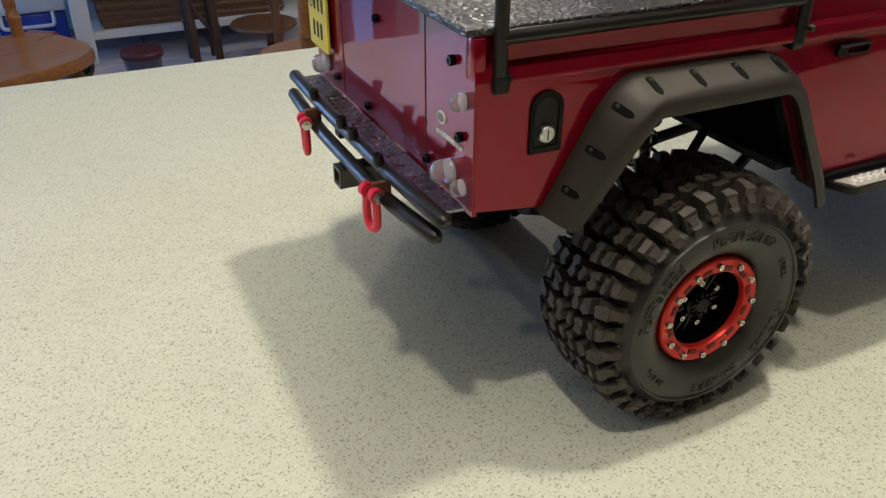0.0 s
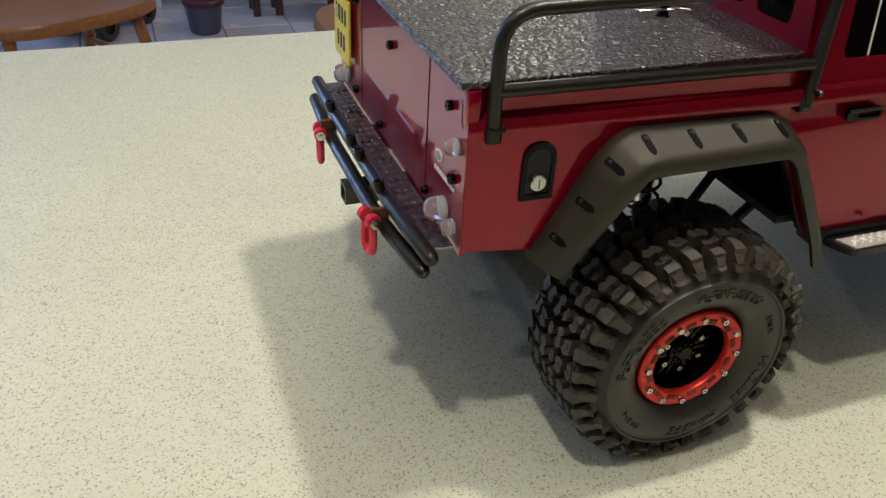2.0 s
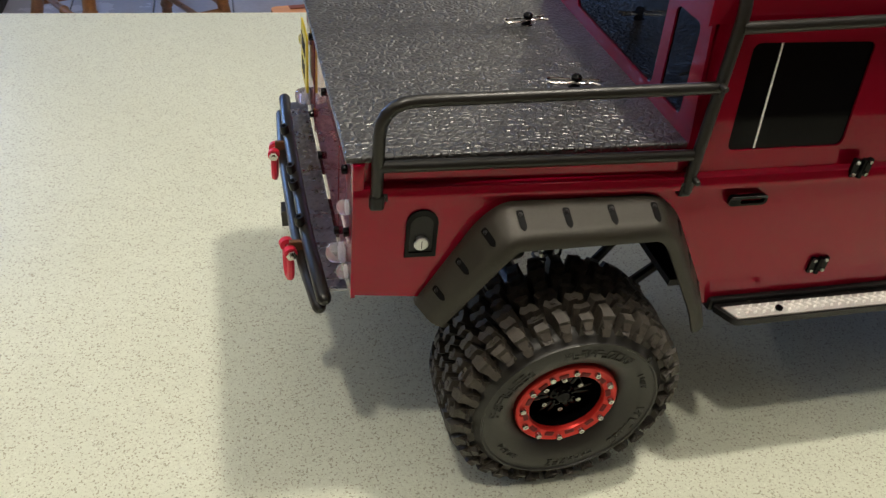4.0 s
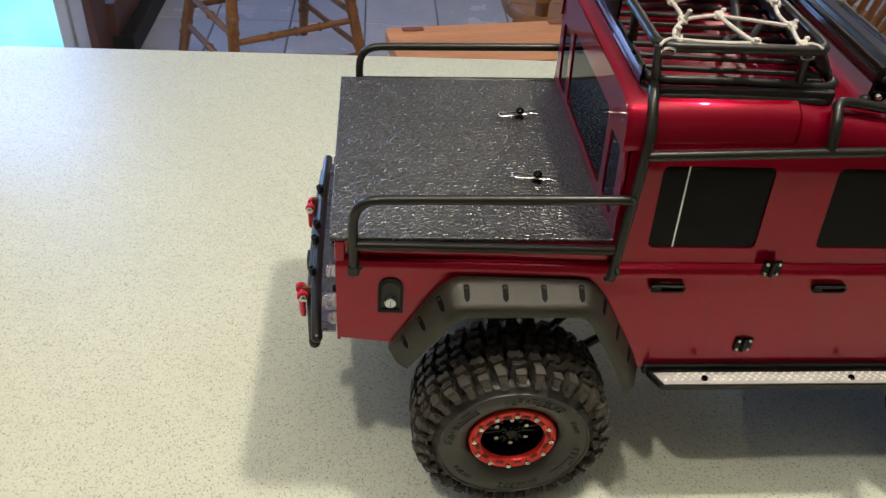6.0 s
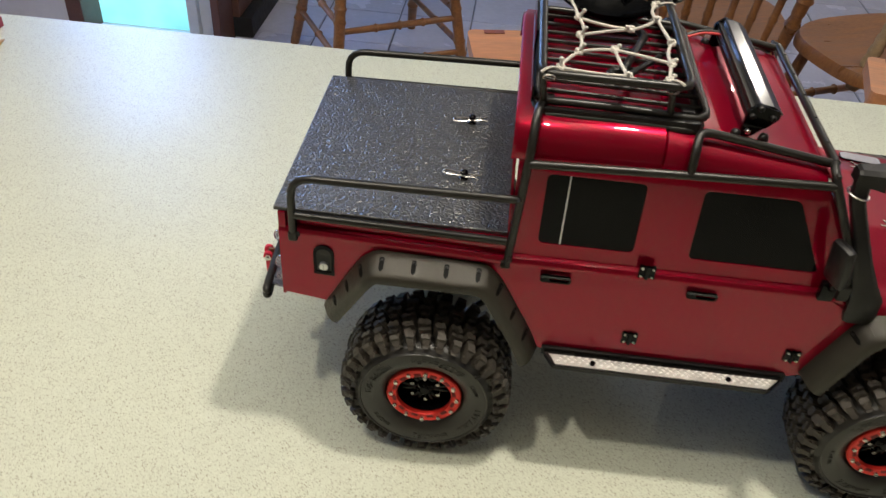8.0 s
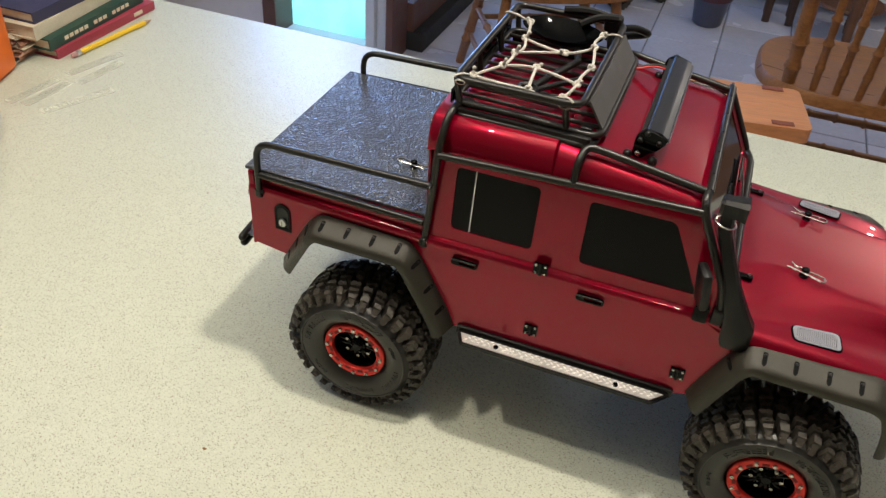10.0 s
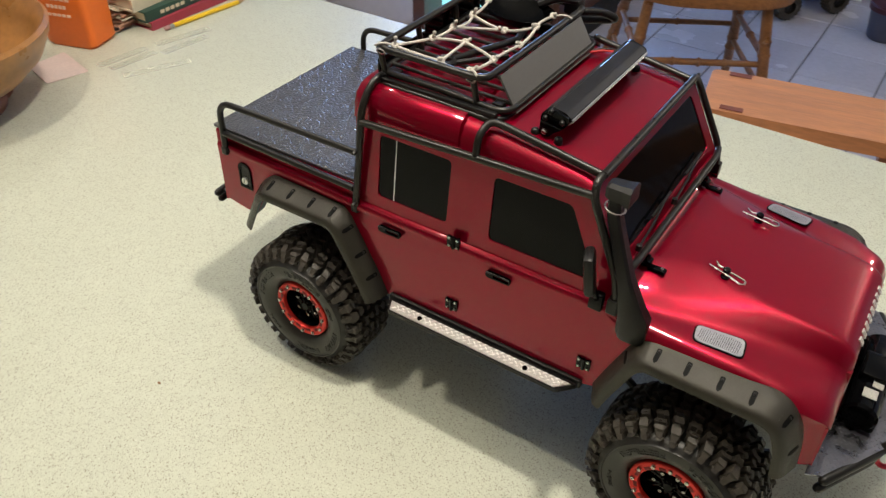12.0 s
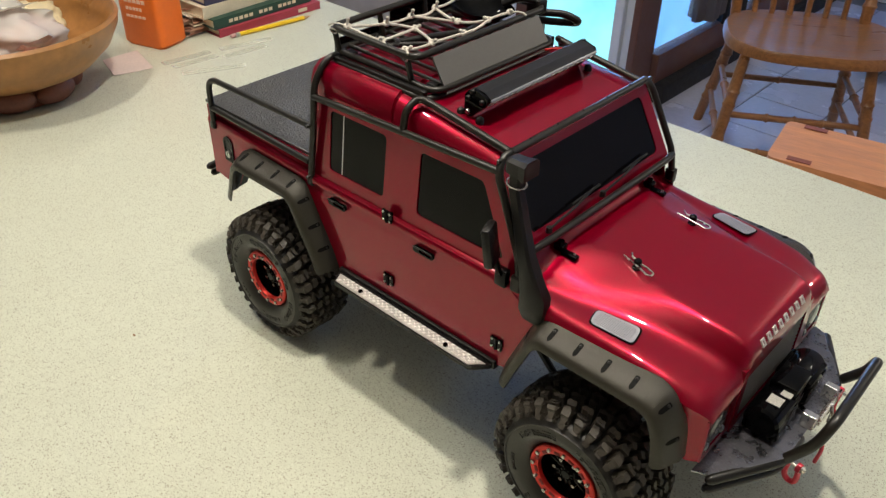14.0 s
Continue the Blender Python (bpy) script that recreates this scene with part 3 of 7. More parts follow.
    for q in range(12):
        a = 2 * math.pi * (q + 0.25) / 12
        c = a + math.pi / 12
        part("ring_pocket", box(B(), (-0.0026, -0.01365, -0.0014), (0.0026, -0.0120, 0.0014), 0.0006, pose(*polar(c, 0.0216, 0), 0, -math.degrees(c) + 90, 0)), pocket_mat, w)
        part("ring_bolt", lathe(B(), [(0.0, -0.0146), (0.0007, -0.0146), (0.0008, -0.0151), (0.00145, -0.0151), (0.0016, -0.0146), (0.0016, -0.0130)], polar(a, 0.0234, 0), "y", 12), STEEL, w, smooth=True)
    # dished centre with spokes
    bm = B()
    lathe(bm, [(0.0, 0.006), (0.0188, 0.004), (0.0188, 0.008), (0.0, 0.010)], (0, 0, 0), "y", 28)
    for q in range(6):
        a = 2 * math.pi * q / 6 + 0.2
        for h in (-0.16, 0.16):
            box(bm, (0.0050, -0.0050, -0.0013), (0.0190, 0.0035, 0.0013), 0.0004, Matrix.Rotation(-(a + h), 4, "Y"))
    lathe(bm, [(0.0, -0.0085), (0.0034, -0.0085), (0.0040, -0.0078), (0.0066, -0.0060), (0.0070, 0.004)], (0, 0, 0), "y", 24)
    for q in range(10):
        a = 2 * math.pi * q / 10
        lathe(bm, [(0.0, -0.0080), (0.0007, -0.0080), (0.0008, -0.0055)], polar(a, 0.0050, 0), "y", 6)
    part("spokes", bm, GLOSS_BLACK, w, "gloss black spoked centre", smooth=True)
    for q in range(6):
        a = 2 * math.pi * (q + 0.5) / 6 + 0.2
        part("lug_nut", lathe(B(), [(0.0, -0.0060), (0.0007, -0.0060), (0.0008, -0.0068), (0.0013, -0.0068), (0.0014, -0.0055), (0.0014, 0.003)], polar(a, 0.0105, 0), "y", 8), STEEL, w, smooth=True)
    return w


HUB_Z = 0.0536
wheel_right = build_wheel()
wheel_right.matrix_basis = pose(0, -0.1108, HUB_Z, 0, 8, 0)
clone_part(wheel_right, truck, pose(WB, -0.1108, HUB_Z, 0, 37, 0))
clone_part(wheel_right, truck, pose(0, 0.1108, HUB_Z, 0, 0, 180))
clone_part(wheel_right, truck, pose(WB, 0.1108, HUB_Z, 0, 20, 180))

# ---- arch flares ----
REAR_PATH = [(-0.0748, 0.1060), (-0.0708, 0.1130), (-0.0500, 0.1505), (-0.0410, 0.1590), (0.0330, 0.1590), (0.0430, 0.1510), (0.0680, 0.1060), (0.0740, 0.0915)]
FRONT_PATH = [(WB - 0.0700, 0.0975), (WB - 0.0650, 0.1110), (WB - 0.0500, 0.1470), (WB - 0.0400, 0.1560), (WB + 0.0430, 0.1545), (WB + 0.0555, 0.1475), (WB + 0.0630, 0.1290), (WB + 0.0655, 0.1060)]
FLARE_SECTION = [(0.0010, 0.0985), (0.0010, 0.1055), (-0.0004, 0.1085), (-0.0034, 0.1165), (-0.0056, 0.1198), (-0.0084, 0.1212), (-0.0116, 0.1210), (-0.0118, 0.1192), (-0.0086, 0.1188), (-0.0066, 0.1170), (-0.0030, 0.1080), (-0.0026, 0.0985)]


def path_frames(path, r=0.012):
    raw = [Vector((p[0], p[1])) for p in fillet([(x, z, 0) for x, z in path], r, 5)]
    pts = [raw[0]]
    for a, b in zip(raw, raw[1:]):
        k = max(1, round((b - a).length / 0.0025))
        pts += [a.lerp(b, i / k) for i in range(1, k + 1)]
    out = []
    for i, p in enumerate(pts):
        d = (pts[min(i + 1, len(pts) - 1)] - pts[max(i - 1, 0)]).normalized()
        out.append((p, Vector((-d.y, d.x))))
    return out


def flare(path, s, slots, shift=0.0, foot=1.0):
    """foot: how wide the rear leg still is at its lower end."""
    bm = B()
    fr = path_frames(path)
    z0 = fr[0][0].y

    def reach(p, i, y):
        f = min(1.0, foot + (1 - foot) * (p.y - z0) / 0.042) if i < len(fr) / 2 else 1.0
        return s * (0.0985 + (y - 0.0985) * f - shift)

    loft(bm, [[((p + n * o).x, reach(p, i, y), (p + n * o).y) for o, y in FLARE_SECTION] for i, (p, n) in enumerate(fr)], closed=True, caps=True)
    fl = part("arch_flare", bm, FLARE, truck, "matt black plastic wheel arch flare", smooth=True)
    for t in slots:
        k = t * (len(fr) - 1)
        i = min(int(k), len(fr) - 2)
        f = k - i
        p, n = fr[i][0].lerp(fr[i + 1][0], f), fr[i][1].lerp(fr[i + 1][1], f).normalized()
        # slot shade as a near-black plate on the sloping face, across the flare
        o1, y1, o2, y2 = 0.0002, 0.1072, -0.0034, 0.1164
        a = Vector(((p + n * o1).x, reach(p, i, y1), (p + n * o1).y))
        b = Vector(((p + n * o2).x, reach(p, i, y2), (p + n * o2).y))
        along = Vector((n.y, 0, -n.x))
        face = (b - a).cross(along).normalized()
        if face.dot(Vector((n.x, s * 0.3, n.y))) < 0:
            face = -face
        length = (b - a).length
        axis = (b - a).normalized()
        m = Matrix((along, axis, face)).transposed().to_4x4()
        m.translation = (a + b) / 2
        bm = B()
        plate(bm, rounded([(-0.0016, -length / 2), (0.0016, -length / 2), (0.0016, length / 2 - 0.001), (0.0, length / 2 + 0.0012), (-0.0016, length / 2 - 0.001)], 0.0011), [], lambda u, v, d, m=m: m @ Vector((u, v, 0.0002 - d)), 0.0012)
        part("flare_slot", bm, SLOT, fl, "near-black plate standing in for the shade in a slot")
        bm = B()
        lathe(bm, [(0.0, 0.0006), (0.0007, 0.0005), (0.0010, 0.0002), (0.0010, -0.0006)], (0, 0, 0), "z", 10)
        bmesh.ops.transform(bm, matrix=m @ Matrix.Translation((0, -length / 2 + 0.0022, 0.0002)), verts=bm.verts[:])
        part("slot_screw", bm, BLACK_PLASTIC, fl, smooth=True)


def arc_at(path, want):
    """Where along the rounded path a given x (on its top) or z (on its legs) is met, as a share of its stations."""
    fr = path_frames(path)
    key, value, half_ = want
    best = min(range(len(fr)), key=lambda i: abs(fr[i][0][key] - value) + (0 if (i < len(fr) / 2) == half_ else 1))
    nb = best + (1 if best + 1 < len(fr) else -1)
    va, vb = fr[best][0][key], fr[nb][0][key]
    f = (value - va) / (vb - va) if abs(vb - va) > 1e-6 else 0
    return max(0.0, min(1.0, (best + f * (nb - best)) / (len(fr) - 1)))


REAR_SLOTS = [arc_at(REAR_PATH, w) for w in ((1, 0.118, True), (1, 0.134, True), (1, 0.1505, True), (0, -0.0345, True), (0, -0.0134, True), (0, 0.0078, False), (0, 0.0288, False), (1, 0.148, False), (1, 0.128, False), (1, 0.110, False))]
FRONT_SLOTS = [arc_at(FRONT_PATH, w) for w in ((1, 0.142, True), (0, WB - 0.0310, True), (0, WB - 0.0110, True), (0, WB + 0.0100, False), (0, WB + 0.0300, False), (1, 0.1480, False), (1, 0.1260, False))]
for s, side in SIDES:
    flare(REAR_PATH, s, REAR_SLOTS, 0.0048, 0.66)
    flare(FRONT_PATH, s, FRONT_SLOTS, 0.0042)

# inner wings and chassis
for s, side in SIDES:
    for x0, pts in ((0.0, [(0.034, 0.152), (0.046, 0.146), (0.066, 0.104), (0.073, 0.092)]), (WB, [(-0.071, 0.092), (-0.062, 0.115), (-0.046, 0.146), (-0.036, 0.152), (0.040, 0.150)]), (0.0, [(-0.068, 0.108), (-0.048, 0.146)])):
        bm = B()
        fr = [(x0 + x, z) for x, z in pts]
        loft(bm, [[(x, s * 0.1000, z), (x, s * 0.0860, z + 0.002)] for x, z in fr])
        part("inner_wing", bm, BLACK_PLASTIC, truck, "thin black inner wing liner")
    bm = B()
    box(bm, (-0.0900, s * 0.0330, 0.1120), (0.3900, s * 0.0400, 0.1250), 0.001)
    part("chassis_rail", bm, BLACK_PLASTIC, truck, "black steel ladder frame rail")
    for x0 in (0.0, WB):
        # shock absorber with coil spring
        foot, head = Vector((x0 + 0.003, s * 0.0640, 0.0600)), Vector((x0 + 0.001, s * 0.0600, 0.1500))
        bm = B()
        tube(bm, [foot, foot.lerp(head, 0.5)], 0.0022, 8)
        tube(bm, [foot.lerp(head, 0.45), head], 0.0042, 10)
        shock = part("shock_absorber", bm, STEEL, truck, "shock absorber with black coil spring", smooth=True)
        bm = B()
        up = (head - foot).normalized()
        u = up.orthogonal().normalized()
        v = up.cross(u)
        tube(bm, [foot.lerp(head, 0.12 + 0.78 * i / 96) + (u * math.cos(i * 2 * math.pi / 12) + v * math.sin(i * 2 * math.pi / 12)) * 0.0072 for i in range(97)], 0.0009, 6)
        part("coil_spring", bm, TUBE, shock, "black coil spring", smooth=True)
        bm = B()
        tube(bm, [(x0, s * 0.0800, 0.0520), (x0 + (0.105 if x0 == 0 else -0.105), s * 0.0380, 0.0830)], 0.0030, 8)
        tube(bm, [(x0 + 0.004, s * 0.0700, 0.0680), (x0 + (0.085 if x0 == 0 else -0.085), s * 0.0300, 0.1180)], 0.0026, 8)
        part("link_arm", bm, BLACK_PLASTIC, truck, "black suspension link", smooth=True)
for x0 in (0.0, WB):
    bm = B()
    tube(bm, [(x0, -0.0800, HUB_Z), (x0, 0.0800, HUB_Z)], 0.0068, 12)
    lathe(bm, [(0.0, -0.022), (0.012, -0.018), (0.0165, 0.0), (0.012, 0.018), (0.0, 0.022)], (x0, 0.012, HUB_Z), "x", 16)
    part("axle", bm, BLACK_PLASTIC, truck, "black axle with round differential housing", smooth=True)
bm = B()
box(bm, (0.1000, -0.0330, 0.0780), (0.2250, 0.0330, 0.1000), 0.004)
tube(bm, [(0.0, 0.012, 0.062), (0.1200, 0.0, 0.0850)], 0.0034, 8)
tube(bm, [(WB, 0.012, 0.062), (0.2100, 0.0, 0.0850)], 0.0034, 8)
part("gearbox_skid", bm, BLACK_PLASTIC, truck, "black gearbox and drive shafts")
bm = B()
box(bm, (0.0600, -0.0900, 0.0960), (0.2480, 0.0900, 0.1000))
box(bm, (-0.0850, -0.0550, 0.1500), (0.0400, 0.0550, 0.1530))
part("underbody", bm, BLACK_PLASTIC, truck, "black underbody trays")
# ---- exo cage, rack and lamps ----
CR = 0.0027


def pipe(name, pts, r=CR, fil=0.008, mat=TUBE, label="", parent=truck, n=10, closed=False, round_end=False):
    pts = fillet(pts, fil) if fil and not closed else pts
    return part(name, tube(B(), pts, r, n, closed, True, round_end), mat, parent, label, smooth=True)


for s, side in SIDES:
    pipe("bed_rail", [(-0.0952, s * 0.0945, 0.1600), (-0.0952, s * 0.0945, 0.2085 - (0.004 if s > 0 else 0)), (0.0480, s * 0.0960, 0.2115 - (0.004 if s > 0 else 0))], fil=0.015, label="black tubular bed rail")
    pipe("bed_rail_lower", [(-0.0952, s * 0.0945, 0.1795), (0.0440, s * 0.0980, 0.1800)], fil=0)
    for x, y in ((-0.0952, 0.0945), (0.0450, 0.0980)):
        bm = B()
        box(bm, (x - 0.0032, y - 0.0042 if s > 0 else -y - 0.0028, 0.1592), (x + 0.0032, y + 0.0028 if s > 0 else -y + 0.0042, 0.1668), 0.0014)
        lathe(bm, [(0.0, -0.0012), (0.0016, -0.0012), (0.0019, -0.0006), (0.0019, 0.0014), (0.0, 0.0016)], (x + 0.003, s * y, 0.1645), "x", 14)
        part("cage_foot", bm, BLACK_PLASTIC, truck, "black cage mounting foot")
    # main hoop, roof rails and front pillar
    pipe("cage_hoop", [(0.0455, s * 0.0995, 0.1620), (0.0490, s * 0.0955, 0.2100), (0.0510, s * 0.0930, 0.2480), (0.0520, s * 0.0800, 0.2640), (0.0560, s * 0.0640, 0.2655)], fil=0.010, label="black tubular cage hoop behind the cab")
    pipe("cage_side_rail", [(0.0510, s * 0.0945, 0.2370), (0.1440, s * 0.0935, 0.2405), (0.2290, s * 0.0920, 0.2425)], fil=0, label="black tubular rail over the doors")
    pipe("cage_mid_hoop", [(0.1450, s * 0.0935, 0.2400), (0.1450, s * 0.0905, 0.2560), (0.1470, s * 0.0800, 0.2625), (0.1580, s * 0.0785, 0.2610), (0.2270, s * 0.0785, 0.2500)], fil=0.007, label="black tubular roof rail")
    pipe("cage_pillar", [(0.2290, s * 0.0760, 0.2510), (0.2275, s * 0.0860, 0.2500), (0.2300, s * 0.0935, 0.2420), (0.2540, s * 0.0985, 0.1940), (0.2570, s * 0.0990, 0.1760)], fil=0.007, label="black tubular windscreen pillar")
    bm = B()
    box(bm, (0.2525, s * 0.0960 if s > 0 else -0.1030, 0.1660), (0.2605, s * 0.0960 if s < 0 else 0.1030, 0.1780), 0.0012)
    part("cage_foot", bm, BLACK_PLASTIC, truck)
    for x, y, z in ((0.0480, 0.0995, 0.2130), (0.0470, 0.1025, 0.1690), (0.2285, 0.0905, 0.2490)):
        bm = B()
        lathe(bm, [(0.0, 0.0022), (0.0012, 0.0022), (0.0015, 0.0016), (0.0015, -0.002)], (0, 0, 0), "y", 8)
        bmesh.ops.transform(bm, matrix=Matrix.Translation((x, s * y, z)) @ Matrix.Scale(s, 4, (0, 1, 0)), verts=bm.verts[:])
        part("cage_screw", bm, TUBE, truck, smooth=True)
pipe("cage_screen_bar", [(0.2290, -0.0800, 0.2510), (0.2290, 0.0800, 0.2510)], fil=0, label="black bar along the windscreen top")
pipe("cage_cowl_bar", [(0.2555, -0.0975, 0.1910), (0.2590, -0.0800, 0.1935), (0.2590, 0.0800, 0.1935), (0.2555, 0.0975, 0.1910)], fil=0.01, label="black bar along the windscreen foot")
for y in (-0.060, -0.030, 0.0, 0.030, 0.060):
    bm = B()
    lathe(bm, [(0.0, 0.0032), (0.0008, 0.0032), (0.0010, 0.0020)], (0.2290, y, 0.2510), "z", 6)
    part("bar_screw", bm, BLACK_PLASTIC, truck)

# roof rack
rack = part("roof_rack", tube(B(), fillet([(0.095, -0.0735, 0.2860), (0.0520, -0.0735, 0.2860), (0.0520, 0.0735, 0.2860), (0.1380, 0.0735, 0.2860), (0.1380, -0.0735, 0.2860), (0.095, -0.0735, 0.2860)], 0.010), 0.0026, 10), TUBE, truck, "black tubular roof rack basket", smooth=True)
pipe("rack_lower_hoop", [(0.10, -0.0690, 0.2665), (0.0500, -0.0690, 0.2665), (0.0500, 0.0690, 0.2665), (0.1530, 0.0690, 0.2640), (0.1530, -0.0690, 0.2640), (0.10, -0.0690, 0.2665)], 0.0026, 0.012, parent=rack)
pipe("rack_base_hoop", [(0.10, -0.0745, 0.2600), (0.0500, -0.0745, 0.2600), (0.0500, 0.0745, 0.2600), (0.1500, 0.0745, 0.2590), (0.1500, -0.0745, 0.2590), (0.10, -0.0745, 0.2600)], 0.0026, 0.012, parent=rack)
for x, y in ((0.0520, -0.0715), (0.0520, 0.0715), (0.1270, -0.0715), (0.1270, 0.0715), (0.0520, -0.025), (0.0520, 0.025)):
    pipe("rack_post", [(x, y, 0.2860), (x + 0.003, y * 0.97, 0.2660)], 0.0022, 0, parent=rack)
for q in range(9):
    y = -0.056 + q * 0.014
    pipe("rack_slat", [(0.0510, y, 0.2668), (0.1520, y, 0.2648)], 0.0016, 0, parent=rack, n=8)
bm = B()
loft(bm, [[(0.1400, y, 0.2835), (0.1545, y, 0.2605), (0.1557, y, 0.2613), (0.1412, y, 0.2843)] for y in (-0.0600, 0.0600)], True, True)
part("wind_deflector", bm, material("deflector_satin", (0.125, 0.122, 0.115), 0.42, 0.3, 0.1, 60, 0.15, 2500), rack, "satin dark grey deflector plate")
bm = B()
box(bm, (0.0478, -0.0100, 0.2660), (0.0492, 0.0680, 0.2840))
box(bm, (0.0476, -0.0680, 0.2640), (0.0490, -0.0101, 0.2740))
part("rear_sign_plate", bm, GLOSS_BLACK, rack, "black flat plate")
for y in (-0.0735, 0.0735):
    bm = B()
    box(bm, (0.0545, y - 0.0022, 0.2575), (0.1480, y + 0.0022, 0.2650), 0.0010)
    part("rack_side_rail", bm, BLACK_PLASTIC, rack, "flat black rack side rail")
for x, y in ((0.0580, -0.0600), (0.1420, -0.0600), (0.0580, 0.0600), (0.1420, 0.0600)):
    bm = B()
    box(bm, (x - 0.004, y - 0.003, 0.2560), (x + 0.004, y + 0.003, 0.2655), 0.0008)
    part("rack_mount", bm, BLACK_PLASTIC, rack)
for x, y, z in ((0.0560, -0.0752, 0.2845), (0.1270, -0.0735, 0.2830), (0.1300, 0.0745, 0.2830)):
    ringp = [(x + 0.0034 * math.cos(a), y - 0.0006 * math.sin(a), z + 0.0019 * math.sin(a)) for a in [i * 2 * math.pi / 14 for i in range(14)]]
    pipe("net_hook", ringp, 0.0007, 0, STEEL, "bright wire hook", rack, 6, True)

# shovel lying in the rack
bm = B()
tube(bm, [(0.1000, -0.0520, 0.2815), (0.1180, 0.0040, 0.2800), (0.1130, 0.0260, 0.2790)], 0.0026, 10)
shovel = part("toy_shovel", bm, BLACK_PLASTIC, None, "small black plastic shovel lying in the roof rack", smooth=True)
tagged(shovel, category="toy shovel")
bm = B()
tube(bm, [(0.0975 + 0.0058 * math.cos(a), -0.0580 + 0.0058 * math.sin(a), 0.2820) for a in [i * 2 * math.pi / 20 for i in range(20)]], 0.0021, 8, True)
part("grip", bm, BLACK_PLASTIC, shovel, smooth=True)
bm = B()
tube(bm, [(0.1030, -0.0560, 0.2812), (0.1255, -0.0220, 0.2795)], 0.0020, 8)
part("stay", bm, BLACK_PLASTIC, shovel, smooth=True)
bm = B()
rows = [[(0.0960 + r * (0.032 * math.cos(a) - 0.004 * math.sin(a)), 0.0440 + r * 0.023 * math.sin(a), 0.2735 + 0.0115 * r * r) for a in [k * 2 * math.pi / 28 for k in range(28)]] for r in (0.08, 0.35, 0.6, 0.8, 0.93, 1.0)]
loft(bm, rows, True, False)
bmesh.ops.solidify(bm, geom=bm.faces[:], thickness=0.0012)
part("blade", bm, GLOSS_BLACK, shovel, "curved black blade", smooth=True)

# knotted cargo net over the rack: knots by letter, then the cords between them
rnd = random.Random(11)
KNOTS = {"a": (0.0620, -0.0670), "b": (0.1008, -0.0690), "c": (0.1243, -0.0700), "d": (0.1285, -0.0469), "e": (0.1316, -0.0174), "f": (0.1262, 0.0169), "g": (0.1272, 0.0418),
         "h": (0.0739, -0.0386), "i": (0.0958, -0.0306), "j": (0.1083, 0.0025), "k": (0.0754, -0.0141), "l": (0.0749, 0.0137), "m": (0.0700, 0.0450)}
nodes = {k: Vector((x, y, 0.2872 if k in "abcdefg" else 0.2850)) for k, (x, y) in KNOTS.items()}
net = None
for pair in "ab bc cd de ef fg ah hk kl lm hi ib id kj lj jf".split():
    a, b = nodes[pair[0]], nodes[pair[1]]
    across = (b - a).cross(Vector((0, 0, 1))).normalized()
    mid = (a + b) / 2 + across * rnd.uniform(-0.006, 0.006) + Vector((0, 0, -rnd.uniform(0.0005, 0.003)))
    pts = [a * (1 - t) ** 2 + mid * 2 * t * (1 - t) + b * t * t for t in [k / 8 for k in range(9)]]
    bm = tube(B(), pts, 0.00108, 7)
    if net is None:
        net = part("cargo_net", bm, CORD, None, "off-white knotted elastic cargo net over the rack", smooth=True)
        tagged(net, category="cargo net")
    else:
        part("cord", bm, CORD, net, smooth=True)
for k, p in nodes.items():
    bm = B()
    # each knot: two crossing wraps of the cord and a short tail
    for turn in (0.4, 1.9):
        u = Vector((math.cos(turn), math.sin(turn), 0.25))
        v = Vector((-math.sin(turn), math.cos(turn), 0.5))
        tube(bm, [p + u * 0.0021 * math.cos(w) + v * 0.0016 * math.sin(w) + Vector((0, 0, 0.0003)) for w in [q * 2 * math.pi / 10 for q in range(10)]], 0.00105, 6, True)
    lean = Vector((rnd.uniform(-0.003, 0.003), rnd.uniform(-0.003, 0.003), 0.0052 if k in "ahkl" else 0.0022))
    tube(bm, [p, p + lean], 0.00105, 6)
    bmesh.ops.create_icosphere(bm, subdivisions=1, radius=0.0016, matrix=Matrix.Translation(p + lean))
    part("knot", bm, CORD, net, smooth=True)
# loops that tie the outer knots to the rack tube
for k, (x, y) in (("a", (0.0535, -0.0735)), ("c", (0.1300, -0.0735)), ("g", (0.1380, 0.0440)), ("m", (0.0520, 0.0470))):
    p, r = nodes[k], Vector((x, y, 0.2890))
    part("tie", tube(B(), [p, p.lerp(r, 0.6) + Vector((0, 0, 0.0008)), r, r + Vector((0, 0, -0.0020)) + (r - p).normalized() * 0.0032], 0.00085, 6), CORD, net, smooth=True)
# black straps and loop on the far side of the rack
pipe("tow_loop", [(0.1290, 0.0760, 0.2800), (0.1450, 0.0900, 0.2790), (0.1560, 0.0960, 0.2740), (0.1500, 0.1000, 0.2700), (0.1340, 0.0860, 0.2710), (0.1250, 0.0740, 0.2740)], 0.0030, 0.006, BLACK_PLASTIC, "black rubber strap loop", rack)
bm = B()
for a, b in (((0.0900, 0.0700, 0.2900), (0.1300, 0.0740, 0.2880)), ((0.1060, 0.0600, 0.2850), (0.1320, 0.0700, 0.2910))):
    tube(bm, fillet([a, tuple((Vector(a) + Vector(b)) / 2 + Vector((0, 0, 0.004))), b], 0.01), 0.0032, 8)
box(bm, (0.1220, 0.0680, 0.2790), (0.1360, 0.0800, 0.2920), 0.003)
part("bunched_strap", bm, BLACK_PLASTIC, rack, "bunched black strap", smooth=True)

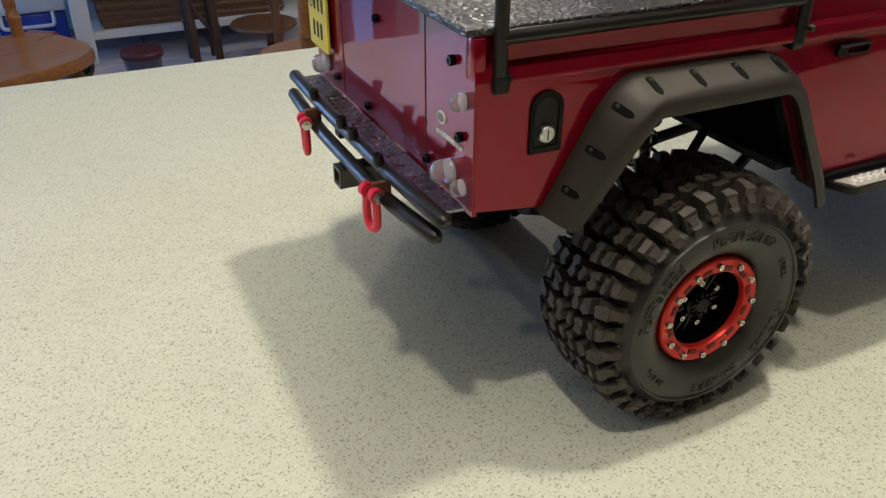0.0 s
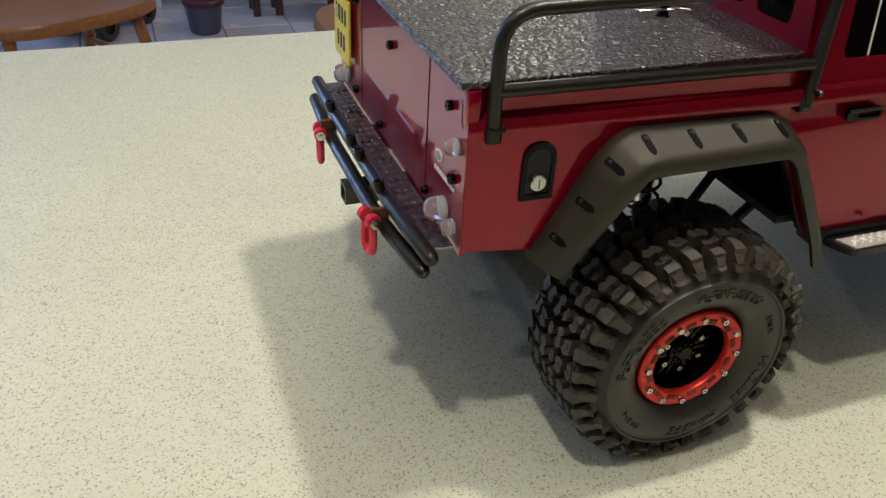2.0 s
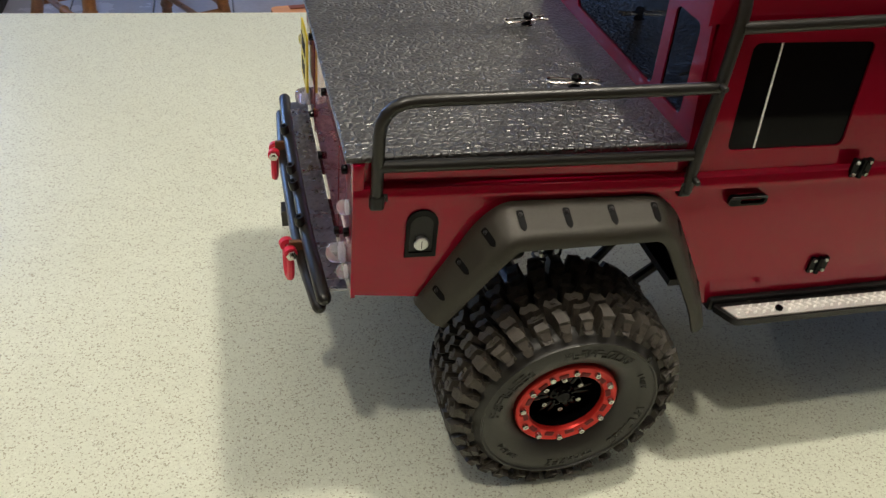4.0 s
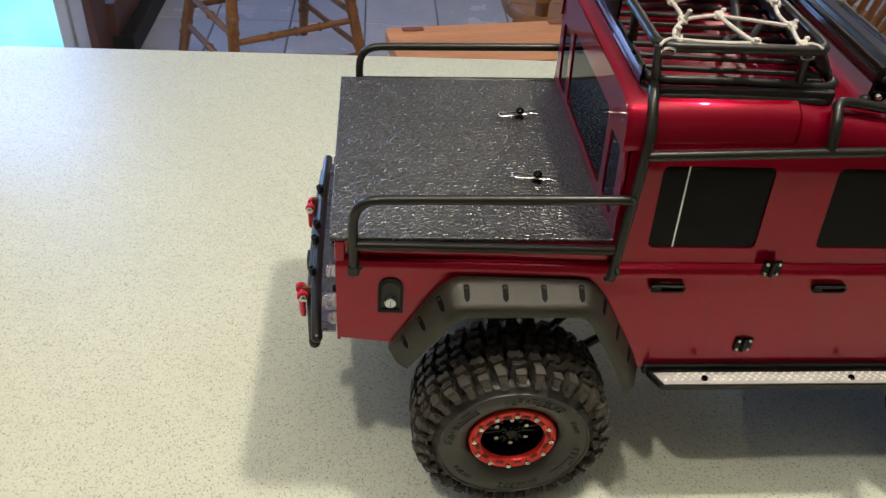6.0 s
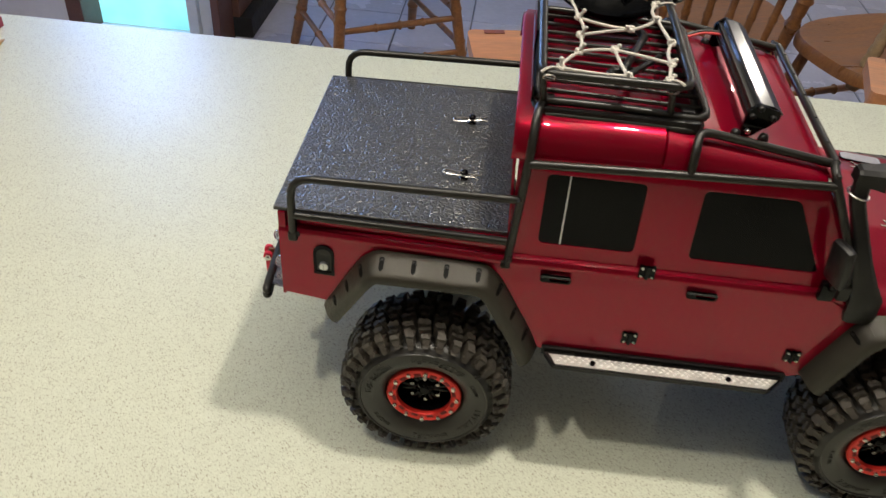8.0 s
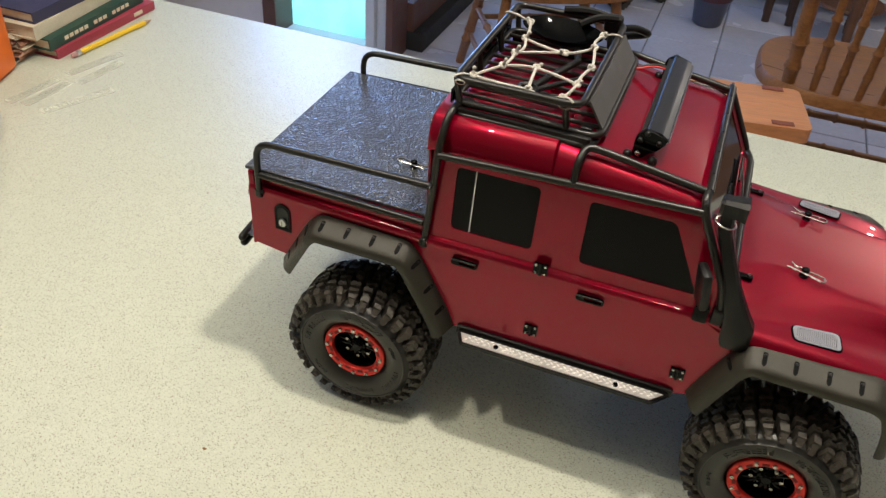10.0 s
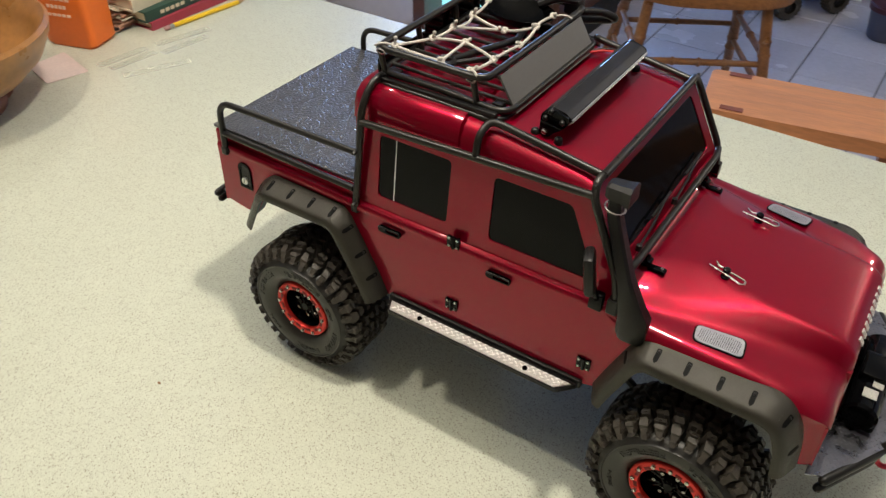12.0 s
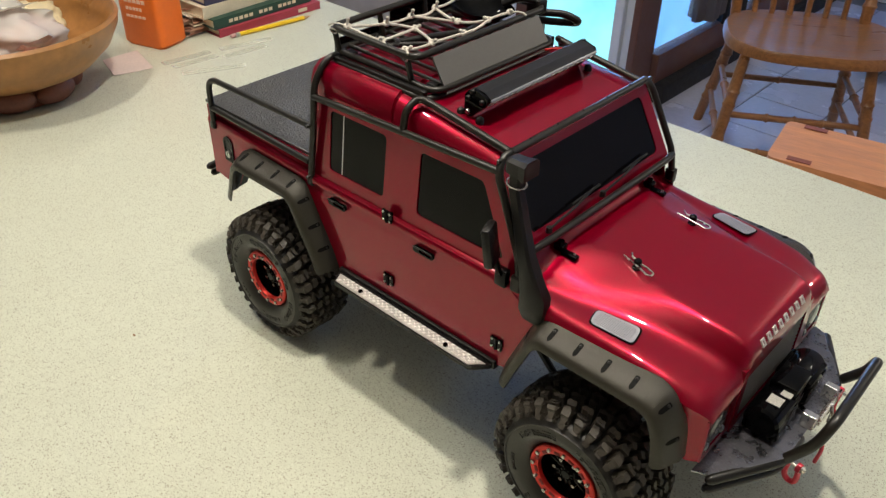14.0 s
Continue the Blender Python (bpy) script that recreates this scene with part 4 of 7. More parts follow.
# LED light bar on the roof
bm = B()
prof = [(0.1785, 0.2606), (0.1766, 0.2668), (0.1808, 0.2742), (0.1820, 0.2749), (0.1900, 0.2736), (0.1914, 0.2730), (0.1952, 0.2706), (0.1962, 0.2692), (0.1905, 0.2634)]
loft(bm, [[(x, y, z) for x, z in prof] for y in (-0.0615, 0.0615)], True, True)
light_bar = part("light_bar", bm, material("light_bar_black", (0.055, 0.055, 0.060), 0.17, 0.75, 0.1, 60, rough_vary=0.03), truck, "long black roof light bar with clear lens")
LA, LB = Vector((0.1958, 0.2687)), Vector((0.1910, 0.2638))
LN = Vector((0.713, -0.701))
bm = B()
loft(bm, [[((LA + LN * 0.0001).x, y, (LA + LN * 0.0001).y), ((LA + LN * 0.0007).x, y, (LA + LN * 0.0007).y), ((LB + LN * 0.0007).x, y, (LB + LN * 0.0007).y), ((LB + LN * 0.0001).x, y, (LB + LN * 0.0001).y)] for y in (-0.0600, 0.0600)], True, True)
part("lens", bm, CHROME_LENS, light_bar, "clear lens strip")
# front lip: the bar's bright reflection put into a paler grey
bm = B()
loft(bm, [[(x, y, z) for x, z in ((0.1957, 0.2702), (0.1964, 0.2694), (0.1966, 0.2685), (0.1961, 0.2687))] for y in (-0.0616, 0.0616)], True, True)
part("front_lip", bm, material("lip_sheen_grey", (0.36, 0.36, 0.38), 0.35, 0.9, 0.25, 160), light_bar, "front lip, pale grey in place of its bright reflection")
for q in range(20):
    y = -0.0565 + q * 0.00595
    bm = B()
    c0, c1 = LA.lerp(LB, 0.2), LA.lerp(LB, 0.8)
    loft(bm, [[(p_.x + LN.x * k, y + w_, p_.y + LN.y * k) for p_, k in ((c0, 0.0006), (c0, 0.0012), (c1, 0.0012), (c1, 0.0006))] for w_ in (-0.0024, 0.0016)], True, True)
    part("lamp_cell", bm, STEEL, light_bar)
for i in range(5):
    bm = B()
    box(bm, (0.1772, -0.0610, 0.2630 + i * 0.0021), (0.1805, 0.0610, 0.2638 + i * 0.0021))
    part("cooling_fin", bm, TUBE, light_bar)
for y in (-0.0640, 0.0640):
    bm = B()
    plate(bm, rounded([(0.1745, 0.2540), (0.1815, 0.2540), (0.1860, 0.2590), (0.1895, 0.2612), (0.1950, 0.2676), (0.1940, 0.2716), (0.1812, 0.2754), (0.1752, 0.2702)], 0.0025), [], lambda u, v, d, y=y: (u, y + (d if y < 0 else -d), v), 0.0030)
    part("bracket", bm, GLOSS_BLACK, light_bar, "black end bracket")
    for x, z in ((0.1785, 0.2676), (0.1822, 0.2730), (0.1905, 0.2676), (0.1785, 0.2575)):
        bm = B()
        lathe(bm, [(0.0, 0.0020), (0.0014, 0.0020), (0.0020, 0.0012), (0.0020, -0.0010)], (0, 0, 0), "y", 10)
        bmesh.ops.transform(bm, matrix=Matrix.Translation((x, y, z)) @ Matrix.Scale(-1 if y < 0 else 1, 4, (0, 1, 0)), verts=bm.verts[:])
        part("bracket_screw", bm, STEEL if z < 0.262 else BLACK_PLASTIC, light_bar, smooth=True)
    for x in (0.1720, 0.1890):
        bm = B()
        lathe(bm, [(0.0030, -0.004), (0.0030, 0.0), (0.0026, 0.0016), (0.0014, 0.0026), (0.0, 0.0028)], (x, y, 0.2555 - (x - 0.172) * 0.08), "z", 14)
        part("mount_knob", bm, BLACK_PLASTIC, light_bar, smooth=True)
for y0, col in ((0.050, (0.5, 0.02, 0.02)), (0.054, (0.01, 0.01, 0.01))):
    pipe("lamp_wire", [(0.1790, y0, 0.2680), (0.1680, y0 + 0.006, 0.2660), (0.1560, y0 + 0.004, 0.2620), (0.1440, y0, 0.2600)], 0.0010, 0.006, material("wire_" + str(int(col[0] * 100)), col, 0.5), "thin wire", light_bar, 6)
# ---- body fittings ----


def studs(bm, inside, x0, x1, y0, y1, place, px=0.0034, py=0.0030, size=0.0013):
    """Raised lozenges of a tread plate, laid crosswise in turn."""
    row, y = 0, y0
    while y <= y1:
        x = x0 + (px / 2 if row % 2 else 0)
        while x <= x1:
            if inside(x, y):
                a = radians(38 if row % 2 else -38)
                ca, sa = math.cos(a), math.sin(a)
                base = [(size, 0), (0, size * 0.42), (-size, 0), (0, -size * 0.42)]
                lo = [bm.verts.new(place(x + u * ca - v * sa, y + u * sa + v * ca, 0)) for u, v in base]
                hi = [bm.verts.new(place(x + (u * ca - v * sa) * 0.6, y + (u * sa + v * ca) * 0.6, 0.0004)) for u, v in base]
                bm.faces.new(hi)
                for i in range(4):
                    bm.faces.new((lo[i], lo[(i + 1) % 4], hi[(i + 1) % 4], hi[i]))
            x += px
        y += py
        row += 1


def screw(name, place, axis, mat, parent, r=0.0016, h=0.0014, label=""):
    bm = B()
    lathe(bm, [(0.0, h * 0.4), (r * 0.45, h * 0.4), (r * 0.5, h), (r * 0.9, h), (r, h * 0.7), (r, -h)], (0, 0, 0), "z", 10)
    q = Vector((0, 0, 1)).rotation_difference(Vector(axis)).to_matrix().to_4x4()
    bmesh.ops.transform(bm, matrix=Matrix.Translation(place) @ q, verts=bm.verts[:])
    return part(name, bm, mat, parent, label, smooth=True)


def r_clip(place, turn_deg, tilt=0.0):
    """A wire body clip through a black post."""
    m = pose(*place, tilt, 0, turn_deg)
    bm = B()
    lathe(bm, [(0.0032, -0.004), (0.0032, 0.0006), (0.0024, 0.0012), (0.0019, 0.0040), (0.0027, 0.0048), (0.0027, 0.0062), (0.0015, 0.0074), (0.0, 0.0076)], (0, 0, 0), "z", 14)
    bmesh.ops.transform(bm, matrix=m, verts=bm.verts[:])
    post = part("body_post", bm, GLOSS_BLACK, truck, "black body post with a wire clip", smooth=True)
    pts = [(0.0120, 0.0022, 0.0036), (0.0060, 0.0020, 0.0036), (-0.0050, 0.0020, 0.0036)]
    pts += [(-0.0110 - 0.0036 * math.sin(a), 0.0 + 0.0030 * math.cos(a), 0.0036) for a in (0.5, 1.1, 1.6, 2.1, 2.7)]
    pts += [(-0.0050, -0.0026, 0.0037), (-0.0010, -0.0010, 0.0038), (0.0030, -0.0030, 0.0038), (0.0070, -0.0012, 0.0038), (0.0110, -0.0040, 0.0040)]
    bm = tube(B(), fillet(pts, 0.002, 3), 0.00065, 7)
    bmesh.ops.transform(bm, matrix=m, verts=bm.verts[:])
    part("wire_clip", bm, STEEL, post, "bright wire retaining clip", smooth=True)


r_clip((0.0110, 0.0390, 0.1825), 12)
r_clip((0.0110, -0.0370, 0.1825), -8)
r_clip((0.3080, 0.0380, 0.1774), 170)
r_clip((0.3080, -0.0370, 0.1774), 160)

# tail: lamps, screws, plate, badge
TAIL = -0.1052
bm = B()
plate(bm, rounded(rect(0.0660, 0.0965, 0.1300, 0.1645), 0.0012), [], lambda u, v, d: (TAIL - 0.0030 + d, u, v), 0.0012)
reg = part("number_plate", bm, YELLOW, truck, "yellow plate with two rows of black bars")
for row, (z, n) in enumerate(((0.1545, 4), (0.1400, 3))):
    for q in range(n):
        y = 0.0930 - q * 0.0061 - (0.0030 if n == 3 else 0)
        bm = B()
        box(bm, (TAIL - 0.0034, y - 0.0032, z - 0.0042), (TAIL - 0.0028, y - 0.0010, z + 0.0042))
        part("plate_bar", bm, INK, reg)
bm = B()
lathe(bm, [(0.0, -0.0004), (0.0030, -0.0004), (0.0030, 0.0003), (0.0, 0.0003)], (0, 0, 0), "x", 24)
bmesh.ops.transform(bm, matrix=Matrix.Translation((TAIL, -0.0670, 0.1420)) @ Matrix.Diagonal((1, 1.25, 0.9, 1)), verts=bm.verts[:])
bd = part("oval_badge", bm, WHITE, truck, "small white oval badge", smooth=True)
bm = B()
lathe(bm, [(0.0, -0.0006), (0.0022, -0.0006), (0.0022, -0.0003), (0.0, -0.0003)], (0, 0, 0), "x", 20)
bmesh.ops.transform(bm, matrix=Matrix.Translation((TAIL, -0.0670, 0.1420)) @ Matrix.Diagonal((1, 1.25, 0.85, 1)), verts=bm.verts[:])
part("badge_field", bm, material("badge_grey", (0.22, 0.20, 0.20), 0.4), bd, smooth=True)
for q in range(8):
    y = -0.0630 - q * 0.0029
    bm = B()
    box(bm, (TAIL - 0.0004, y - 0.0021, 0.1345), (TAIL + 0.0003, y, 0.1362))
    part("letter_bar", bm, WHITE, tailgate, "white lettering reduced to bars")
for y, z in ((-0.077, 0.168), (0.0, 0.165), (0.060, 0.168), (-0.084, 0.140), (-0.054, 0.119), (0.015, 0.119), (0.060, 0.120)):
    bm = B()
    lathe(bm, [(0.0, -0.0014), (0.0009, -0.0014), (0.0010, -0.0022), (0.0018, -0.0022), (0.0021, -0.0018), (0.0021, 0.0004)], (TAIL, y, z), "x", 14)
    part("tail_screw", bm, GLOSS_BLACK, tailgate, "black socket cap screw", smooth=True)


def clear_lamp(y, z, r, h):
    bm = B()
    lathe(bm, [(r, 0.0), (r, -h * 0.55), (r * 0.92, -h * 0.78), (r * 0.6, -h * 0.95), (0.0, -h)], (TAIL, y, z), "x", 24)
    lamp = part("tail_lamp", bm, LENS_GLASS, truck, "clear round tail lamp lens", smooth=True)
    bm = B()
    lathe(bm, [(r * 0.86, -0.0004), (r * 0.80, -h * 0.2), (r * 0.4, -h * 0.35), (0.0, -h * 0.36)], (TAIL, y, z), "x", 20)
    part("reflector", bm, FROSTED, lamp, smooth=True)


LENS_GLASS = bpy.data.materials.new("lens_glass")
LENS_GLASS.use_nodes = True
lb = LENS_GLASS.node_tree.nodes["Principled BSDF"]
lb.inputs["Base Color"].default_value = (0.95, 0.95, 0.97, 1)
lb.inputs["Roughness"].default_value = 0.06
lb.inputs["Transmission Weight"].default_value = 0.85
lb.inputs["IOR"].default_value = 1.45
for s in (-1, 1):
    clear_lamp(s * 0.0765, 0.1230, 0.0050, 0.0090)
    clear_lamp(s * 0.0870, 0.1200, 0.0034, 0.0055)
    clear_lamp(s * 0.0865, 0.1550, 0.0034, 0.0055)
SEAM = material("seam_red", (0.09, 0.004, 0.008), 0.5)
# seam lines of the tailgate
for y in (-0.0512, 0.0512):
    bm = B()
    box(bm, (TAIL - 0.0001, y - 0.00016, 0.1130), (TAIL + 0.0005, y + 0.00016, 0.1790))
    part("tailgate_seam", bm, SEAM, tailgate)

# rear bumper
bm = B()
pl = [(-0.1060, -0.0900), (-0.1060, 0.0900), (-0.1175, 0.0890), (-0.1175, -0.0890)]
plate(bm, pl, [], lambda u, v, d: (u, v, 0.1125 - d), 0.0012)
TREAD = material("tread_plate", (0.26, 0.26, 0.29), 0.30, 1.0, 0.05, 120, 0.04, 900)
# side step metal: reflected light put into near-white studs over a dimmer base
TREAD_STEP = material("tread_plate_step_lit", (0.95, 0.94, 0.90), 0.38, 0.35, 0.1, 120, 0.05, 900)
STEP_BASE = material("tread_plate_step_dim", (0.62, 0.61, 0.58), 0.45, 0.65, 0.1, 120, 0.2, 900)
rear_bumper = part("rear_bumper", bm, TREAD, truck, "bright tread plate step between black bumper tubes")
bm = B()
studs(bm, lambda x, y: True, -0.1170, -0.1065, -0.0880, 0.0880, lambda x, y, h: (x, y, 0.1125 + h))
part("tread_studs", bm, TREAD, rear_bumper, kind="stuff")
pipe("bumper_tube", [(-0.1168, -0.0935, 0.1108), (-0.1196, -0.0500, 0.1112), (-0.1202, 0.0500, 0.1112), (-0.1190, 0.0970, 0.1112)], 0.0034, 0.02, label="black bumper tube", parent=rear_bumper, n=18, round_end=True)
pipe("bumper_tube_lower", [(-0.1185, -0.0890, 0.1020), (-0.1232, -0.0450, 0.1004), (-0.1240, 0.0450, 0.1004), (-0.1215, 0.0935, 0.1020)], 0.0034, 0.02, label="black bumper tube", parent=rear_bumper, n=18, round_end=True)
for y in (-0.0400, -0.0080, 0.0080, 0.0500):
    screw("bumper_screw", (-0.1225, y, 0.1160), (-0.2, 0, 1), BLACK_PLASTIC, rear_bumper, 0.0026, 0.0026)
for y in (-0.0300, 0.0300):
    bm = B()
    box(bm, (-0.1180, y - 0.004, 0.0990), (-0.0880, y + 0.004, 0.1110), 0.001)
    part("bumper_mount", bm, BLACK_PLASTIC, rear_bumper)
bm = B()
plate(bm, rounded(rect(-0.0050, 0.0050, 0.0870, 0.0970), 0.0008), [rounded(rect(-0.0035, 0.0035, 0.0885, 0.0955), 0.0005)], lambda u, v, d: (-0.1290 + d, u, v), 0.030)
part("hitch_receiver", bm, material("hitch_steel", (0.05, 0.048, 0.045), 0.35, 0.6, 0.2, 80), rear_bumper, "square black hitch receiver tube")


def shackle(place, turn_deg, drop, parent, hinge=(0, 0, 0)):
    m = pose(*place, *hinge) @ pose(0, 0, 0, 0, 0, turn_deg) @ Matrix.Scale(1.22, 4)
    bm = B()
    pts = [(0.0, -0.0030, 0.0)]
    pts += [(0.0, -0.0036, -drop * 0.45)] + [(0.0, -0.0034 * math.cos(a), -drop * 0.66 - 0.0038 * math.sin(a)) for a in [i * math.pi / 8 for i in range(9)]] + [(0.0, 0.0036, -drop * 0.45), (0.0, 0.0030, 0.0)]
    tube(bm, pts, 0.0016, 8)
    for y in (-0.0032, 0.0032):
        lathe(bm, [(0.0, -0.0014), (0.0028, -0.0012), (0.0028, 0.0012), (0.0, 0.0014)], (0, y, 0.0006), "y", 14)
    bmesh.ops.transform(bm, matrix=m, verts=bm.verts[:])
    sh = part("recovery_shackle", bm, PINK, truck, "bright red recovery shackle", smooth=True)
    bm = B()
    tube(bm, [(0, -0.0068, 0.0006), (0, 0.0060, 0.0006)], 0.0009, 8)
    lathe(bm, [(0.0, -0.0008), (0.0022, -0.0008), (0.0022, 0.0008), (0.0, 0.0008)], (0, -0.0052, 0.0006), "y", 6)
    bmesh.ops.transform(bm, matrix=m, verts=bm.verts[:])
    part("shackle_pin", bm, STEEL, sh, "steel threaded pin", smooth=True)
    return sh


shackle((-0.1290, 0.0490, 0.1020), -8, 0.0150, rear_bumper)
shackle((-0.1290, -0.0470, 0.1040), 10, 0.0150, rear_bumper)
for y in (-0.0470, 0.0490):
    bm = B()
    box(bm, (-0.1285, y - 0.0012, 0.0985), (-0.1200, y + 0.0012, 0.1090), 0.0004)
    part("shackle_tab", bm, material("rusty_tab", (0.16, 0.07, 0.035), 0.6, 0.3, 0.3, 200), rear_bumper, "rusty brown shackle tab")

# sliders
for s in (-1, 1):
    out = rounded([(0.0790, 0.1030), (0.2440, 0.1030), (0.2320, 0.1165), (0.0860, 0.1165)], 0.003)
    bm = B()
    plate(bm, out, [], lambda u, v, d, s=s: (u, s * v, 0.0925 - d), 0.0035)
    slider = part("side_step", bm, BLACK_PLASTIC, truck, "side step with bright tread plate insert")
    bm = B()
    inner = [(0.0830, 0.1062), (0.2395, 0.1062), (0.2305, 0.1155), (0.0875, 0.1155)]
    plate(bm, inner, [], lambda u, v, d, s=s: (u, s * v, 0.0932 - d), 0.0010)
    part("tread_insert", bm, STEP_BASE, slider, "bright tread plate")
    bm = B()
    studs(bm, lambda x, y: 0.0880 + (0.1110 - y) * 0.6 < x < 0.2340 - (y - 0.1110) * 0.8, 0.0840, 0.2380, 0.1073, 0.1148, lambda x, y, h, s=s: (x, s * y, 0.0932 + h * 1.5), 0.0050, 0.0025, 0.0021)
    part("tread_studs", bm, TREAD_STEP, slider, kind="stuff")
    for x in (0.1130, 0.2050):
        screw("step_screw", (x, s * 0.1115, 0.0934), (0, 0, 1), GLOSS_BLACK, slider, 0.0020, 0.0012)
    # added filler that blocks the light leaking between step and underbody
    bm = B()
    box(bm, (0.0780, 0.0840 if s > 0 else -0.1030, 0.0880), (0.2450, 0.1030 if s > 0 else -0.0840, 0.0955), 0.0010)
    part("inner_sill", bm, BLACK_PLASTIC, slider, "black filler added to block light between step and underbody")
    for x in (0.1000, 0.1600, 0.2200):
        pipe("step_arm", [(x, s * 0.0400, 0.0980), (x, s * 0.1080, 0.0900)], 0.0026, 0, parent=slider, n=8)

# hinges, handles, fuel filler
for s in (-1, 1):
    for x, y, z in ((0.1345, 0.0998, 0.1700), (0.1350, 0.1006, 0.1120), (0.2440, 0.1006, 0.1125)):
        bm = B()
        plate(bm, rounded([(x - 0.0052, z - 0.0052), (x - 0.0012, z - 0.0040), (x + 0.0012, z - 0.0040), (x + 0.0052, z - 0.0052), (x + 0.0052, z + 0.0052), (x + 0.0012, z + 0.0040), (x - 0.0012, z + 0.0040), (x - 0.0052, z + 0.0052)], 0.0014), [], lambda u, v, d, s=s, y=y: (u, s * (y + 0.0012 - d), v), 0.0020)
        tube(bm, [(x, s * (y + 0.0012), z - 0.0050), (x, s * (y + 0.0012), z + 0.0050)], 0.0014, 8)
        hg = part("door_hinge", bm, GLOSS_BLACK, truck, "black door hinge with four screws", smooth=True)
        for dx in (-0.0034, 0.0034):
            for dz in (-0.0032, 0.0032):
                screw("hinge_screw", (x + dx, s * (y + 0.0014), z + dz), (0, s, 0), STEEL, hg, 0.0009, 0.0007)
    for x in (0.0785, 0.1725):
        bm = B()
        plate(bm, rounded(rect(x - 0.0100, x + 0.0100, 0.1533, 0.1586), 0.0026), [rounded(rect(x - 0.0040, x + 0.0086, 0.1544, 0.1572), 0.0013)], lambda u, v, d, s=s: (u, s * (0.1020 - d), v), 0.0022)
        dh = part("door_handle", bm, GLOSS_BLACK, truck, "black recessed door handle", smooth=True)
        bm = B()
        box(bm, (x - 0.0096, s * 0.1020 if s > 0 else -0.1030, 0.1575), (x + 0.0092, s * 0.1020 if s < 0 else 0.1030, 0.1588), 0.0005)
        part("handle_bar", bm, BLACK_PLASTIC, dh)
bm = B()
fo = [(-0.0805, 0.1375), (-0.0665, 0.1375), (-0.0665, 0.1560)] + [(-0.0735 + 0.0070 * math.cos(a), 0.1560 + 0.0065 * math.sin(a)) for a in [i * math.pi / 8 for i in range(1, 8)]] + [(-0.0805, 0.1560)]
fi = [(-0.0735 + (u + 0.0735) * 0.74, 0.1490 + (v - 0.1490) * 0.78) for u, v in fo]
plate(bm, fo, [fi], lambda u, v, d: (u - 0.0015, -(side_y(u) + 0.0010 - d), v - 0.0045), 0.0030)
filler = part("fuel_filler", bm, GLOSS_BLACK, truck, "black arched fuel filler recess", smooth=True)
bm = B()
plate(bm, fi, [], lambda u, v, d: (u - 0.0015, -(side_y(u) + 0.0003 - d), v - 0.0045), 0.0006)
part("recess_back", bm, BLACK_PLASTIC, filler)
bm = B()
lathe(bm, [(0.0, -0.0019), (0.0029, -0.0018), (0.0034, -0.0013), (0.0034, 0.0010)], (-0.0750, -0.0962, 0.1408), "y", 20)
part("filler_cap", bm, ALUMINIUM, filler, "slotted aluminium filler screw", smooth=True)
bm = B()
box(bm, (-0.07515, -0.0984, 0.1388), (-0.07485, -0.0974, 0.1428))
part("screw_slot", bm, INK, filler)

# bonnet fittings
for s in (-1, 1):
    bm = B()
    box(bm, (0.2560, s * 0.0577 - 0.0035, 0.1800), (0.2640, s * 0.0577 + 0.0035, 0.1850), 0.0012)
    box(bm, (0.2620, s * 0.0577 - 0.0026, 0.1772), (0.2745, s * 0.0577 + 0.0026, 0.1805), 0.0010)
    lathe(bm, [(0.0, 0.0045), (0.0024, 0.0040), (0.0030, 0.0)], (0.2600, s * 0.0577, 0.1830), "z", 12)
    bh = part("bonnet_hinge", bm, GLOSS_BLACK, truck, "black bonnet hinge", smooth=True)
    screw("hinge_screw", (0.2715, s * 0.0577, 0.1805), (0, 0, 1), STEEL, bh, 0.0012, 0.0010)

    def wing(u, v, d, s=s):
        return (u, s * v, 0.1632 + (0.32 - u) * 0.055 - (v - 0.08) * 0.13 + 0.0006 - d)

    vo = rounded([(0.3060, 0.0780), (0.3365, 0.0735), (0.3390, 0.0880), (0.3085, 0.0905)], 0.004)
    vi = [(0.3225 + (u - 0.3225) * 0.88, 0.0825 + (v - 0.0825) * 0.78) for u, v in vo]
    bm = B()
    plate(bm, vo, [vi], lambda u, v, d: wing(u, v, d - 0.0004), 0.0014)
    vent = part("wing_vent", bm, material("vent_frame", (0.32, 0.32, 0.36), 0.40, 0.45, 0.1, 200), truck, "silver slatted wing vent", smooth=True)
    bm = B()
    plate(bm, [(0.3225 + (u - 0.3225) * 1.07, 0.0825 + (v - 0.0825) * 1.12) for u, v in vo], [], lambda u, v, d: wing(u, v, d + 0.0002), 0.0006)
    part("vent_seal", bm, GLOSS_BLACK, vent)
    for q in range(21):
        u = 0.3092 + q * 0.00133
        bm = B()
        sk = (u - 0.3225) * -0.13
        loft(bm, [[wing(u - 0.0005, v, -0.0005), wing(u + 0.0005, v, -0.0005), wing(u + 0.0005, v, 0.0), wing(u - 0.0005, v, 0.0)] for v in (0.0772 + sk, 0.0880 + sk * 0.3)], True, True)
        part("vent_slat", bm, bpy.data.materials["vent_frame"], vent)
material("letter_silver", (0.62, 0.58, 0.56), 0.38, 0.2)
